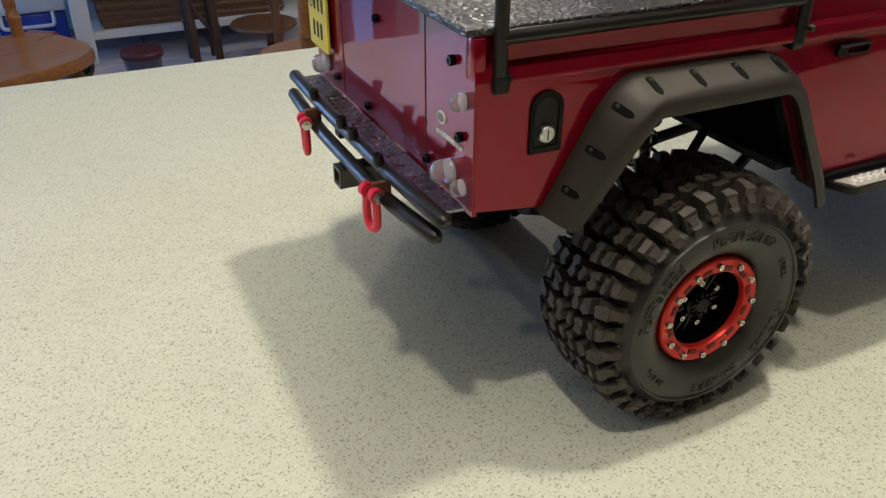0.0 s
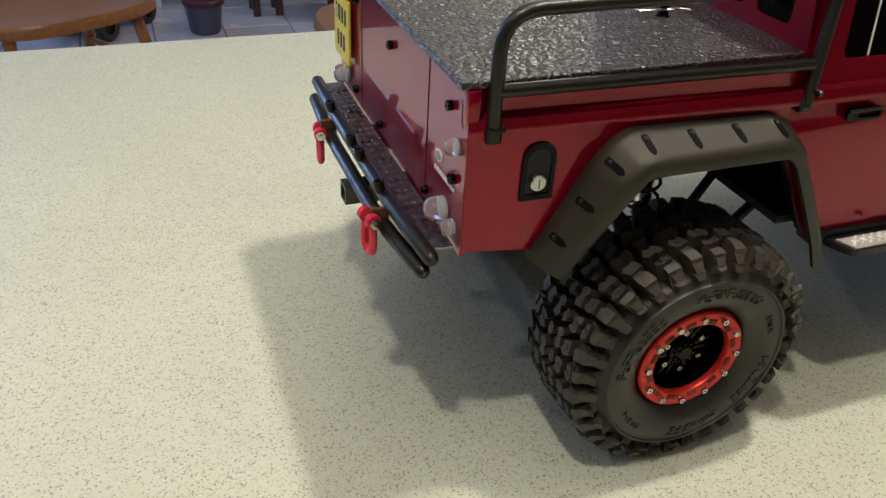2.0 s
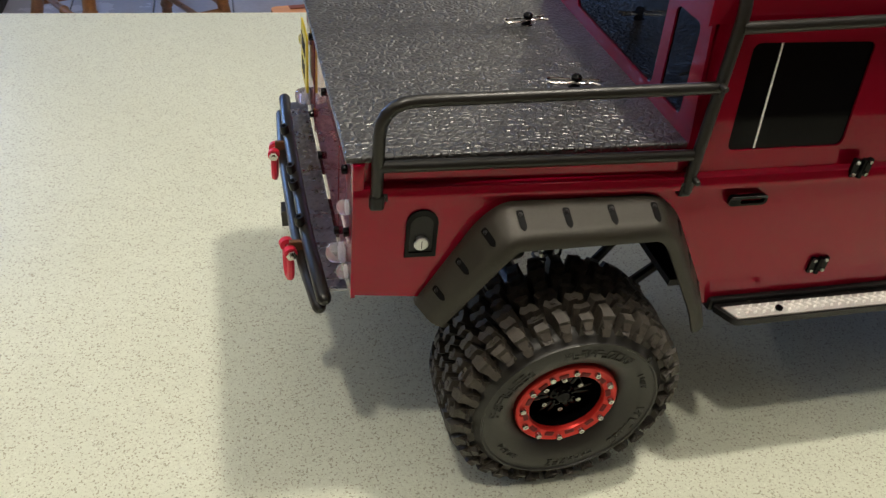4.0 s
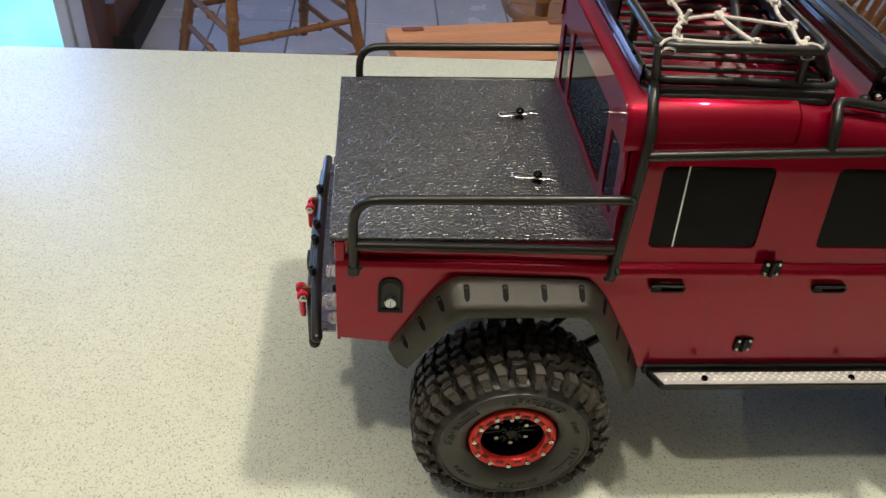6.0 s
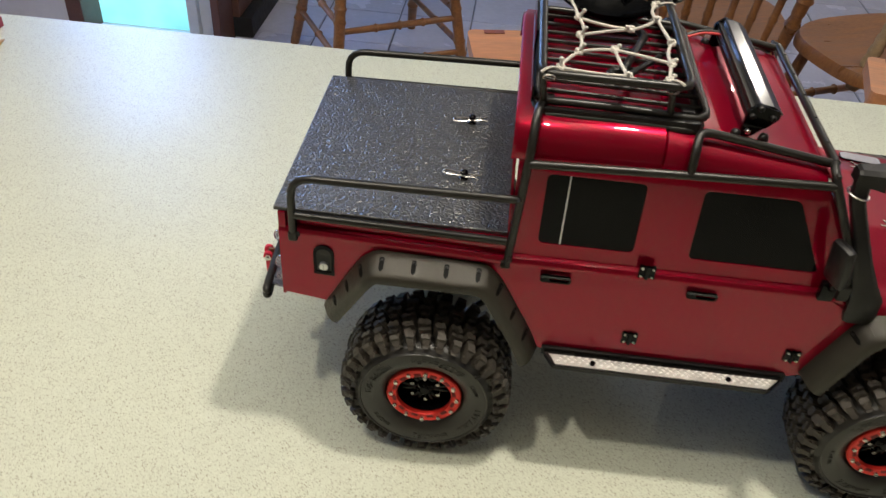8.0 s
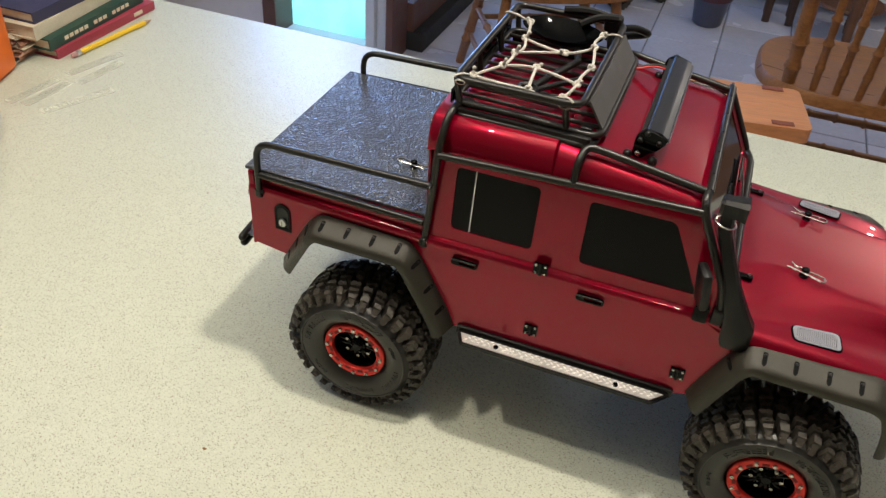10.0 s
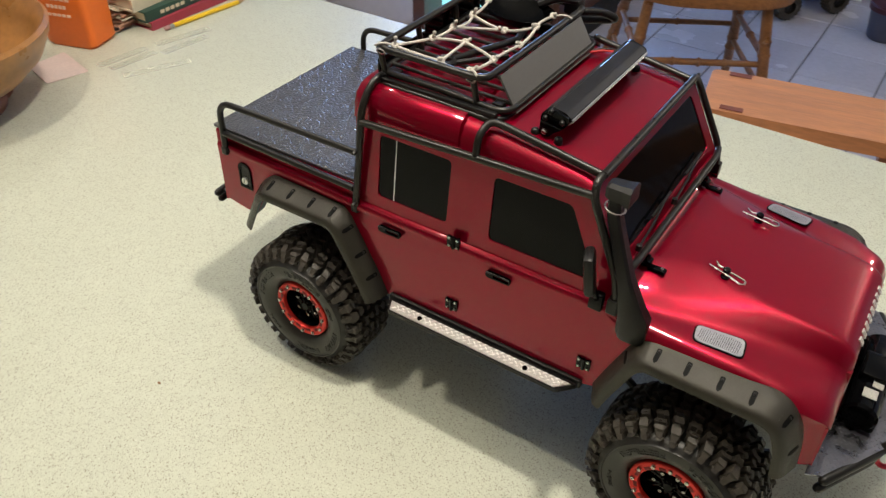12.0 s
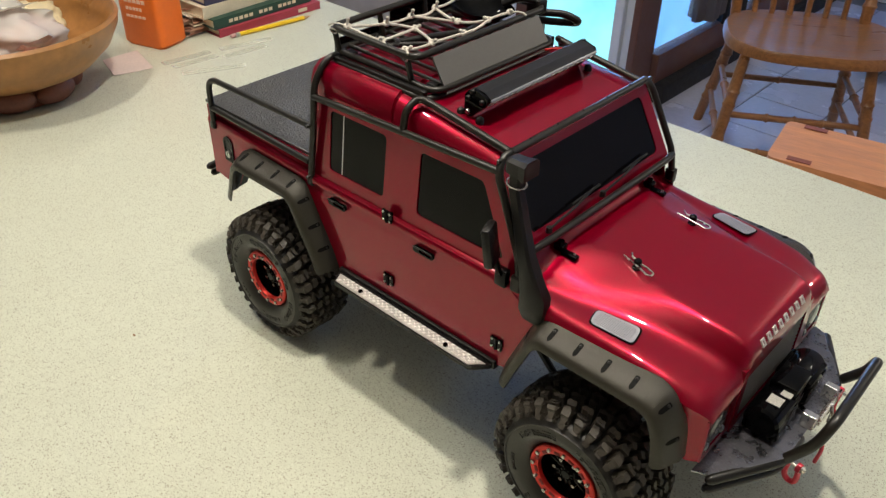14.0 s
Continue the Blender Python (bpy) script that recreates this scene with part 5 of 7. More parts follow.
for q in range(8):
    y = -0.0300 + q * 0.00845
    bm = B()
    plate(bm, rect(-0.0026, 0.0026, -0.0022, 0.0022), [rect(-0.0013, 0.0013, -0.0008, 0.0008)], lambda u, v, d: (u, v, 0.0006 - d), 0.0010)
    bmesh.ops.transform(bm, matrix=Matrix.Translation((0.3976, y, 0.1617)) @ Matrix.Rotation(radians(57), 4, "Y"), verts=bm.verts[:])
    part("bonnet_letter_bar", bm, bpy.data.materials["letter_silver"], truck, "silver bonnet lettering reduced to plain blocks")

# front face: wings, lamps, grille
LAMP_LENS = material("headlamp_lens", (0.22, 0.22, 0.23), 0.06, 0.6, 0.1, 200, rough_vary=0.02)
for s in (-1, 1):
    bm = B()
    hole = rounded(rect(0.0600, 0.0880, 0.1080, 0.1330), 0.003)
    plate(bm, [(0.0520, 0.1020), (0.0905, 0.1020), (0.0905, 0.1370), (0.0520, 0.1440)], [hole], lambda u, v, d, s=s: (0.3988 - d, s * u, v), 0.0020)
    part("wing_front", bm, RED, truck)
    bm = B()
    plate(bm, hole, [], lambda u, v, d, s=s: (0.3978 - d, s * u, v), 0.0012)
    panel = part("lamp_panel", bm, BLACK_PLASTIC, truck, "black headlamp panel")
    for y, z, r in ((0.0735, 0.1220, 0.0102), (0.0845, 0.1120, 0.0032), (0.0640, 0.1115, 0.0032)):
        bm = B()
        lathe(bm, [(r, 0.0), (r, 0.0010), (r * 0.85, 0.0018), (r * 0.5, 0.0024), (0.0, 0.0026)], (0.3972, s * y, z), "x", 24)
        part("headlamp" if r > 0.01 else "side_lamp", bm, LAMP_LENS, panel, "clear lamp lens", smooth=True)
bm = B()
plate(bm, rect(-0.0520, 0.0520, 0.1000, 0.1520), [rounded(rect(-0.0450, 0.0450, 0.1050, 0.1440), 0.002)], lambda u, v, d: (0.3995 - d, u, v), 0.0030)
part("grille_surround", bm, RED, truck)
GRILLE = material("grille_silver", (0.30, 0.29, 0.28), 0.42, 0.6, 0.1, 200)
grille = None
for q in range(12):
    bm = B()
    box(bm, (0.3950, -0.0450, 0.1060 + q * 0.0033), (0.3985, 0.0450, 0.1069 + q * 0.0033))
    ob = part("grille" if grille is None else "grille_slat", bm, GRILLE, truck if grille is None else grille, "silver-grey slatted radiator grille" if grille is None else "")
    grille = grille or ob
bm = B()
box(bm, (0.3930, -0.0460, 0.1000), (0.3945, 0.0460, 0.1460))
part("grille_backing", bm, INK, grille)

# front bumper, skid plate and winch
bm = B()
skid = [(0.3970, -0.0955), (0.4100, -0.0900), (0.4360, -0.0450), (0.4360, 0.0450), (0.4100, 0.0900), (0.3970, 0.0955)]
plate(bm, skid, [], lambda u, v, d: (u, v, 0.0985 - d), 0.0014)
front_bumper = part("front_bumper", bm, TREAD, truck, "bright tread plate tray between black bumper tubes")
bm = B()
studs(bm, lambda x, y: x < 0.4345 - max(0, abs(y) - 0.045) * 0.60, 0.3985, 0.4350, -0.0900, 0.0900, lambda x, y, h: (x, y, 0.0985 + h))
part("tread_studs", bm, TREAD, front_bumper, kind="stuff")
for s in (-1, 1):
    pipe("bumper_tube", [(0.4085, s * 0.0915, 0.0955), (0.4350, s * 0.0450, 0.0945), (0.4350, s * 0.0200, 0.0945)], 0.0036, 0.008, label="black bumper tube", parent=front_bumper, round_end=True)
    pipe("bumper_tube_lower", [(0.4075, s * 0.0900, 0.0850), (0.4330, s * 0.0450, 0.0850), (0.4330, s * 0.0200, 0.0860)], 0.0034, 0.008, label="black bumper tube", parent=front_bumper, round_end=True)
pipe("bull_bar", [(0.4345, -0.0440, 0.0945), (0.4480, -0.0400, 0.1150), (0.4525, -0.0330, 0.1330), (0.4525, 0.0400, 0.1360), (0.4480, 0.0440, 0.1200), (0.4345, 0.0560, 0.0945)], 0.0036, 0.008, label="black tubular bull bar", parent=front_bumper)
shackle((0.4400, -0.0360, 0.0870), 80, 0.0150, front_bumper, (8, 0, 0))
shackle((0.4430, 0.0330, 0.1010), 80, 0.0150, front_bumper, (-10, 0, 0))
pipe("red_strap", [(0.4430, 0.0060, 0.0860), (0.4460, 0.0080, 0.0700), (0.4440, 0.0120, 0.0520)], 0.0014, 0.005, PINK, "red hook strap", front_bumper, 6)

bm = B()
lathe(bm, [(0.0, -0.0430), (0.0100, -0.0430), (0.0118, -0.0410), (0.0120, -0.0120), (0.0105, -0.0110), (0.0105, 0.0060), (0.0130, 0.0070), (0.0130, 0.0330), (0.0115, 0.0360), (0.0, 0.0360)], (0.4140, 0.0, 0.1110), "y", 24)
box(bm, (0.4020, -0.0400, 0.0985), (0.4260, -0.0140, 0.1120), 0.002)
box(bm, (0.4010, 0.0040, 0.0985), (0.4270, 0.0340, 0.1200), 0.003)
box(bm, (0.4050, -0.0160, 0.1080), (0.4240, 0.0100, 0.1265), 0.002)
winch = part("winch", bm, GLOSS_BLACK, truck, "black electric winch with paper labels", smooth=True)
for lo, hi, z in (((0.4110, -0.0340), (0.4200, -0.0250), 0.1228), ((0.4150, -0.0215), (0.4220, -0.0150), 0.1222)):
    bm = B()
    box(bm, (lo[0], lo[1], z), (hi[0], hi[1], z + 0.0006))
    part("label", bm, material("paper_label", (0.45, 0.44, 0.40), 0.6, 0, 0.4, 900), winch, "pale printed label")
bm = B()
for y in (-0.0120, 0.0240):
    box(bm, (0.4300, y - 0.0006, 0.0985), (0.4392, y + 0.0048, 0.1098), 0.0006)
box(bm, (0.4375, -0.0120, 0.0985), (0.4392, 0.0320, 0.1050), 0.0004)
part("fairlead", bm, ALUMINIUM, front_bumper, "aluminium winch fairlead bracket")
bm = B()
for z in (0.1045, 0.1080):
    tube(bm, [(0.4400, -0.0100, z), (0.4400, 0.0270, z)], 0.0016, 8)
part("fairlead_roller", bm, STEEL, front_bumper, smooth=True)
bm = B()
tube(bm, fillet([(0.4410, 0.0080, 0.1090), (0.4440, 0.0060, 0.1020), (0.4430, 0.0050, 0.0960), (0.4470, 0.0080, 0.0950), (0.4460, 0.0100, 0.1010)], 0.003), 0.0015, 8)
part("winch_hook", bm, STEEL, winch, "small steel hook", smooth=True)

# snorkel
bm = B()


def ring4(c, hx, hy, ch=0.35):
    x, y, z = c
    return [(x + u * hx, y + v * hy, z) for u, v in ((1, -1 + ch), (1, 1 - ch), (1 - ch, 1), (-1 + ch, 1), (-1, 1 - ch), (-1, -1 + ch), (-1 + ch, -1), (1 - ch, -1))]


loft(bm, [ring4((0.2715, -0.0990, 0.1500), 0.0080, 0.0048), ring4((0.2715, -0.0995, 0.1560), 0.0098, 0.0060), ring4((0.2710, -0.0990, 0.1700), 0.0100, 0.0060), ring4((0.2665, -0.0985, 0.1800), 0.0080, 0.0055),
          ring4((0.2595, -0.0975, 0.1970), 0.0056, 0.0050), ring4((0.2505, -0.0940, 0.2190), 0.0048, 0.0046), ring4((0.2440, -0.0915, 0.2350), 0.0044, 0.0044), ring4((0.2430, -0.0905, 0.2470), 0.0042, 0.0042)], True, True)
snorkel = part("snorkel", bm, BLACK_PLASTIC, truck, "matt black raised air intake", smooth=True)
bm = B()
loft(bm, [[(x, -0.0905 + y * w, 0.2520 + z * h) for y, z in ((-1, -1), (1, -1), (1, 0.6), (0.6, 1), (-0.6, 1), (-1, 0.6))] for x, w, h in ((0.2370, 0.0050, 0.0040), (0.2390, 0.0060, 0.0050), (0.2480, 0.0066, 0.0055), (0.2535, 0.0078, 0.0064))], True, True)
part("intake_head", bm, BLACK_PLASTIC, snorkel, "black ram head")
bm = B()
loft(bm, [[(0.2537, -0.0905 + y * 0.0064, 0.2520 + z * 0.0050) for y, z in ((-1, -1), (1, -1), (1, 1), (-1, 1))], [(0.2520, -0.0905 + y * 0.0058, 0.2520 + z * 0.0046) for y, z in ((-1, -1), (1, -1), (1, 1), (-1, 1))]], True, True)
part("intake_mouth", bm, INK, snorkel)
pipe("clamp_ring", [(0.2432 + 0.0064 * math.cos(a), -0.0910 + 0.0064 * math.sin(a), 0.2390 - 0.0012 * math.cos(a)) for a in [i * 2 * math.pi / 18 for i in range(18)]], 0.0007, 0, STEEL, "bright clamp ring", snorkel, 6, True)

# door mirror
bm = B()
box(bm, (-0.0035, -0.0085, -0.0150), (0.0035, 0.0085, 0.0150), 0.0028)
bmesh.ops.transform(bm, matrix=pose(0.2410, -0.1110, 0.2010, 0, -8, 20), verts=bm.verts[:])
mirror = part("door_mirror", bm, BLACK_PLASTIC, truck, "black door mirror", smooth=True)
bm = B()
tube(bm, fillet([(0.2430, -0.1080, 0.1900), (0.2460, -0.1060, 0.1780), (0.2460, -0.0990, 0.1740)], 0.004), 0.0024, 8)
box(bm, (0.2405, -0.1050, 0.1660), (0.2505, -0.0990, 0.1800), 0.0015)
part("mirror_arm", bm, GLOSS_BLACK, mirror, smooth=True)

# wipers lying along the foot of the glass
for y0, y1 in ((-0.068, -0.012), (-0.004, 0.052)):
    bm = B()
    a, b = Vector((0.2560, y0, 0.1990)), Vector((0.2515, y1, 0.2030))
    tube(bm, [a, a.lerp(b, 0.5) + Vector((0.0012, 0, 0.0006)), b], 0.0009, 6)
    tube(bm, [b + Vector((0.0, -0.024, -0.0008)), b + Vector((0.0, 0.010, 0.0008))], 0.0010, 6)
    lathe(bm, [(0.0, 0.0026), (0.0020, 0.0021), (0.0024, -0.002)], tuple(a), "z", 12)
    part("wiper", bm, BLACK_PLASTIC, truck, "black wiper", smooth=True)
bm = B()
box(bm, (0.2500, -0.0830, 0.1905), (0.2600, 0.0830, 0.1925))
part("scuttle", bm, RED, truck)
# ---- the room behind ----
WOOD_FRAME = material("brown_frame", (0.13, 0.055, 0.035), 0.45, 0, 0.2, 12, 0.1, 200)
VINYL = material("white_vinyl", (0.70, 0.72, 0.75), 0.4, 0, 0.05, 5)
BLACK_MAT = material("black_rubber_sill", (0.015, 0.014, 0.014), 0.7, 0, 0.3, 40, 0.3, 400)


# garden backdrop that emits: its daylight is put into the glowing colour
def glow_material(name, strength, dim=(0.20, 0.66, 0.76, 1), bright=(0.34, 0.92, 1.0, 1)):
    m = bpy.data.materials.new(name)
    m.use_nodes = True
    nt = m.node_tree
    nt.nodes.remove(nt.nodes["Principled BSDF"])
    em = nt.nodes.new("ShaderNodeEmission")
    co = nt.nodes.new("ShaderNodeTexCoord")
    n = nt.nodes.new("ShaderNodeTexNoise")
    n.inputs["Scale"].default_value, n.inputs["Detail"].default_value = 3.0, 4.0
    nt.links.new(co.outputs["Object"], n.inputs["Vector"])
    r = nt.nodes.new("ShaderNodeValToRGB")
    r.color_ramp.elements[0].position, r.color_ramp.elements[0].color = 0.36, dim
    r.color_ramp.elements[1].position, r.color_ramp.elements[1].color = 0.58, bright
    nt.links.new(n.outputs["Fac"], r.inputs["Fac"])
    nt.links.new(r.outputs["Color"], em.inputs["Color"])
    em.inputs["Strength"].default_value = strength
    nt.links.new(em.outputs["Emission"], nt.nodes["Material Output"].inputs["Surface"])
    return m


DW = 2.26  # face of the wall that holds the patio door
bm = B()
box(bm, (X0, DW, FLOOR), (-1.675, DW + 0.10, Z1))
box(bm, (-1.675, DW, 1.15), (-1.07, DW + 0.10, Z1))
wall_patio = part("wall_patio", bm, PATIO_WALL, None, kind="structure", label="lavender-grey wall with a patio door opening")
bm = B()
box(bm, (-1.17, DW + 0.101, 1.15), (-1.07, Y1, Z1))
wall_side = part("wall_side", bm, WALL, None, kind="structure", label="lavender-grey wall over the glazed side light")
bm = B()
box(bm, (-1.673, DW + 0.125, FLOOR + 0.001), (-1.123, DW + 0.135, 1.149))
garden = part("backdrop", bm, glow_material("garden_glow", 1.25), None, kind="structure", label="bright bluish garden seen through the door")

bm = B()
box(bm, (-1.30, DW + 0.14, FLOOR + 0.001), (-1.29, Y1 - 0.02, 1.45))
garden_side = part("backdrop_side", bm, glow_material("garden_side_glow", 2.3, (0.08, 0.30, 0.80, 1), (0.15, 0.44, 1.0, 1)), None, kind="structure", label="bluish garden seen through the glazed side light")

door = thing("door_1", "open patio door with brown wooden frame and white vinyl leaf", "door")
tagged(door, kind="structure")
for lo, hi, mat, nm in (((-1.675, DW - 0.02, FLOOR), (-1.615, DW + 0.12, 1.15), WOOD_FRAME, "jamb"), ((-1.122, DW - 0.03, FLOOR), (-1.092, DW + 0.12, 1.15), WOOD_FRAME, "jamb"),
                        ((-1.675, DW - 0.02, 1.10), (-1.085, DW + 0.12, 1.15), WOOD_FRAME, "head"), ((-1.615, DW + 0.06, FLOOR), (-1.123, DW + 0.12, FLOOR + 0.012), VINYL, "threshold"),
                        ((-1.232, DW + 0.02, FLOOR + 0.02), (-1.192, DW + 0.06, 1.10), VINYL, "leaf_stile"), ((-1.190, DW + 0.04, FLOOR + 0.02), (-1.124, DW + 0.08, 1.10), VINYL, "leaf_stile")):
    bm = B()
    box(bm, lo, hi, 0.004)
    part(nm, bm, mat, door)
side = thing("window_1", "glazed side light with brown wooden rails beside the door", "window")
tagged(side, kind="structure")
for lo, hi, mat, nm in (((-1.13, DW + 0.13, FLOOR + 0.08), (-1.07, Y1 - 0.01, FLOOR + 0.20), WOOD_FRAME, "bottom_rail"), ((-1.15, DW + 0.13, FLOOR + 0.001), (-1.025, Y1 - 0.01, FLOOR + 0.08), BLACK_MAT, "sill"),
                        ((-1.13, DW + 0.13, 1.05), (-1.07, Y1 - 0.01, 1.149), WOOD_FRAME, "top_rail"), ((-1.13, 3.30, FLOOR + 0.20), (-1.07, 3.38, 1.05), WOOD_FRAME, "mullion")):
    bm = B()
    box(bm, lo, hi, 0.004)
    part(nm, bm, mat, side)
bm = B()
box(bm, (-1.104, DW + 0.13, FLOOR + 0.19), (-1.096, Y1 - 0.02, 1.06))
pane = part("pane", bm, LENS_GLASS, side, "clear glass pane")
pane.visible_shadow = False


def coat(name, at, height, width, mat, label, seed):
    rnd = random.Random(seed)
    bm = B()
    rows = []
    for i in range(15):
        f = i / 14
        z = at[2] + f * height
        sp = width * (0.62 + 0.38 * math.sin(min(1, (1 - f) * 1.3) * 1.5)) * (1 if f < 0.86 else 1 - (f - 0.86) * 4.2)
        row = []
        for j in range(28):
            a = 2 * math.pi * j / 28
            fold = 1 + 0.16 * math.sin(5 * a + f * 2 + seed) + 0.08 * math.sin(9 * a - f * 5) + rnd.uniform(-0.03, 0.03)
            row.append((at[0] + math.cos(a) * 0.055 * fold, at[1] + math.sin(a) * sp * 0.5 * fold, z))
        rows.append(row)
    loft(bm, rows, True, True)
    ob = part(name, bm, mat, None, label, smooth=True)
    bm = B()
    tube(bm, fillet([(at[0] - 0.055, at[1], at[2] + height + 0.03), (at[0], at[1], at[2] + height + 0.02), (at[0], at[1], at[2] + height - 0.01)], 0.01), 0.006, 8)
    part("hook", bm, STEEL, ob, "steel coat hook")
    return tagged(ob, category="coat")


coat("hanging_coat", (-0.99, 2.78, -0.66), 1.15, 0.20, material("brown_grey_cloth", (0.085, 0.070, 0.075), 0.9, 0, 0.2, 30, 0.4, 600), "grey-brown coat hanging beside the patio door", 3)
coat("hanging_coat", (-0.98, 3.00, -0.72), 1.15, 0.17, material("black_cloth", (0.016, 0.016, 0.018), 0.9, 0, 0.2, 30, 0.4, 600), "black coat hanging beside the patio door", 8)


def turned(bm, a, b, r, beads=((0.28, 1.14), (0.33, 0.9), (0.38, 1.12), (0.64, 1.12), (0.69, 0.9), (0.74, 1.14)), n=12, taper=0.85):
    """A turned wooden leg or spindle between two points."""
    a, b = Vector(a), Vector(b)
    d = (b - a)
    u = d.orthogonal().normalized()
    v = d.normalized().cross(u)
    stations = [(0.0, taper), (0.25, 0.95)] + [(t + o, k if o == 0 else 0.95) for t, k in beads for o in (-0.02, 0, 0.02)] + [(1.0, taper)]
    rings = [[a + d * t + (u * math.cos(2 * math.pi * j / n) + v * math.sin(2 * math.pi * j / n)) * r * k for j in range(n)] for t, k in sorted(stations)]
    loft(bm, rings, True, True)
    return bm


def dining_chair(m, label):
    ch = thing("dining_chair", label, "chair", "chairs behind the counter")
    ch.matrix_world = m
    # saddle seat
    bm = B()
    rows = []
    for i, k in enumerate((1.0, 1.0, 0.97, 0.85, 0.6, 0.3)):
        z = (0.442, 0.462, 0.476, 0.474, 0.463, 0.461)[i]
        rows.append([(0.020 + k * 0.258 * math.copysign(abs(math.cos(a)) ** 0.7, math.cos(a)), k * 0.215 * math.copysign(abs(math.sin(a)) ** 0.7, math.sin(a)), z) for a in [2 * math.pi * j / 40 for j in range(40)]])
    loft(bm, rows, True, True)
    part("seat", bm, OAK, ch, "saddled oak seat", smooth=True)
    feet = {}
    for sx in (-1, 1):
        for sy in (-1, 1):
            top, foot = Vector((sx * 0.178, sy * 0.140, 0.440)), Vector((sx * 0.228, 0.285 if sy > 0 else -0.215, 0.002))
            feet[sx, sy] = (top, foot)
            part("leg", turned(B(), top, foot, 0.0185), OAK, ch, smooth=True)
    at_ = lambda k, f: feet[k][0].lerp(feet[k][1], f)
    for f in (0.45, 0.72):
        part("front_rung", turned(B(), at_((-1, -1), f), at_((1, -1), f), 0.012, ((0.3, 1.3), (0.5, 1.4), (0.7, 1.3))), OAK, ch, smooth=True)
    for sx in (-1, 1):
        for f in (0.40, 0.66):
            part("side_rung", turned(B(), at_((sx, -1), f), at_((sx, 1), f), 0.011, ((0.5, 1.3),)), OAK, ch, smooth=True)
    part("back_rung", turned(B(), at_((-1, 1), 0.5), at_((1, 1), 0.5), 0.011, ((0.5, 1.3),)), OAK, ch, smooth=True)
    for sx in (-1, 1):
        part("back_post", turned(B(), (sx * 0.195, 0.150, 0.450), (sx * 0.225, 0.265, 0.960), 0.019, ((0.15, 1.2), (0.2, 0.8), (0.3, 1.25), (0.6, 1.1))), OAK, ch, smooth=True)
    for q in range(6):
        x = -0.135 + q * 0.054
        part("spindle", turned(B(), (x, 0.178 - abs(x) * 0.05, 0.450), (x * 1.15, 0.275, 0.930), 0.0105, ((0.2, 1.2), (0.35, 1.4), (0.4, 0.8), (0.5, 1.3))), OAK, ch, smooth=True)
    bm = B()
    rows = []
    for i in range(9):
        x = -0.245 + i * 0.06125
        y = 0.285 - (x / 0.245) ** 2 * 0.020
        rows.append([(x, y - 0.010, 0.900), (x, y + 0.010, 0.900), (x, y + 0.016, 0.990 - (x / 0.245) ** 2 * 0.02), (x, y - 0.004, 0.990 - (x / 0.245) ** 2 * 0.02)])
    loft(bm, rows, True, True)
    part("crest_rail", bm, OAK, ch, smooth=True)
    return ch


chair = dining_chair(pose(-0.405, 2.262, FLOOR, 0, 0, 30) @ Matrix.Diagonal((1.07, 1.02, 1.0, 1.0)), "oak spindle-back dining chair facing the counter")
chair_b = copy_thing(chair, pose(0.611, 1.905, FLOOR, 0, 0, 181))
tagged(chair_b, "oak spindle-back dining chair with its back to the counter")
chair_c = copy_thing(chair, pose(1.175, 1.80, FLOOR, 0, 0, 205))
tagged(chair_c, "oak spindle-back dining chair standing farther along")
bm = B()
hoop = [Vector((1.005 + 0.16 * f + 0.010 * math.sin(f * 3), 1.640 + 0.06 * f, FLOOR + 0.40 + 0.34 * math.sin(min(1.0, f * 1.5) * math.pi / 2))) for f in [k / 24 for k in range(25)]]
tube(bm, hoop, 0.016, 10)
for k in range(0, 24):
    p, q = hoop[k], hoop[k + 1]
    tube(bm, [p.lerp(q, 0.2), p.lerp(q, 0.5), p.lerp(q, 0.8)], 0.0185, 10)
tagged(part("rope_loop", bm, material("pale_rope", (0.42, 0.30, 0.17), 0.85, 0, 0.3, 60, 0.5, 300), None, "thick pale rope loop hung over the chair edge", smooth=True), category="rope")


def bench_stool(m, label):
    st = thing("bench_stool", label, "stool", "stools at the counter")
    st.matrix_world = m
    bm = B()
    plate(bm, rounded(rect(-0.218, 0.218, -0.092, 0.092), 0.018), [], lambda u, v, d: (u, v, 0.67 - d), 0.030)
    part("seat", bm, BENCH_WOOD, st, "thick orange-brown wooden seat plank")
    for sx in (-1, 1):
        for sy in (-1, 1):
            bm = B()
            box(bm, (sx * 0.160 - 0.022, sy * 0.078 - 0.008, 0.6715), (sx * 0.160 + 0.022, sy * 0.078 + 0.008, 0.6725))
            part("tenon", bm, material("tenon_wood", (0.26, 0.075, 0.045), 0.5, 0, 0.2, 40) if "tenon_wood" not in bpy.data.materials else bpy.data.materials["tenon_wood"], st, "dark through-tenon end")
            bm = B()
            a, b = Vector((sx * 0.160, sy * 0.080, 0.640)), Vector((sx * 0.190, sy * 0.110, 0.002))
            loft(bm, [[(p.x + u, p.y + v, p.z) for u, v in ((-0.02, -0.018), (0.02, -0.018), (0.02, 0.018), (-0.02, 0.018))] for p in (a, b)], True, True)
            part("leg", bm, BENCH_WOOD, st)
        bm = B()
        box(bm, (sx * 0.178 - 0.012, -0.09, 0.26), (sx * 0.178 + 0.012, 0.09, 0.30), 0.003)
        part("cross_rail", bm, BENCH_WOOD, st)
    bm = B()
    box(bm, (-0.17, -0.012, 0.27), (0.17, 0.012, 0.31), 0.003)
    part("stretcher", bm, BENCH_WOOD, st)
    return st


stool = bench_stool(pose(0.188, 1.117, FLOOR, 0, 0, 10.5), "orange-brown wooden bench stool with dark tenons")
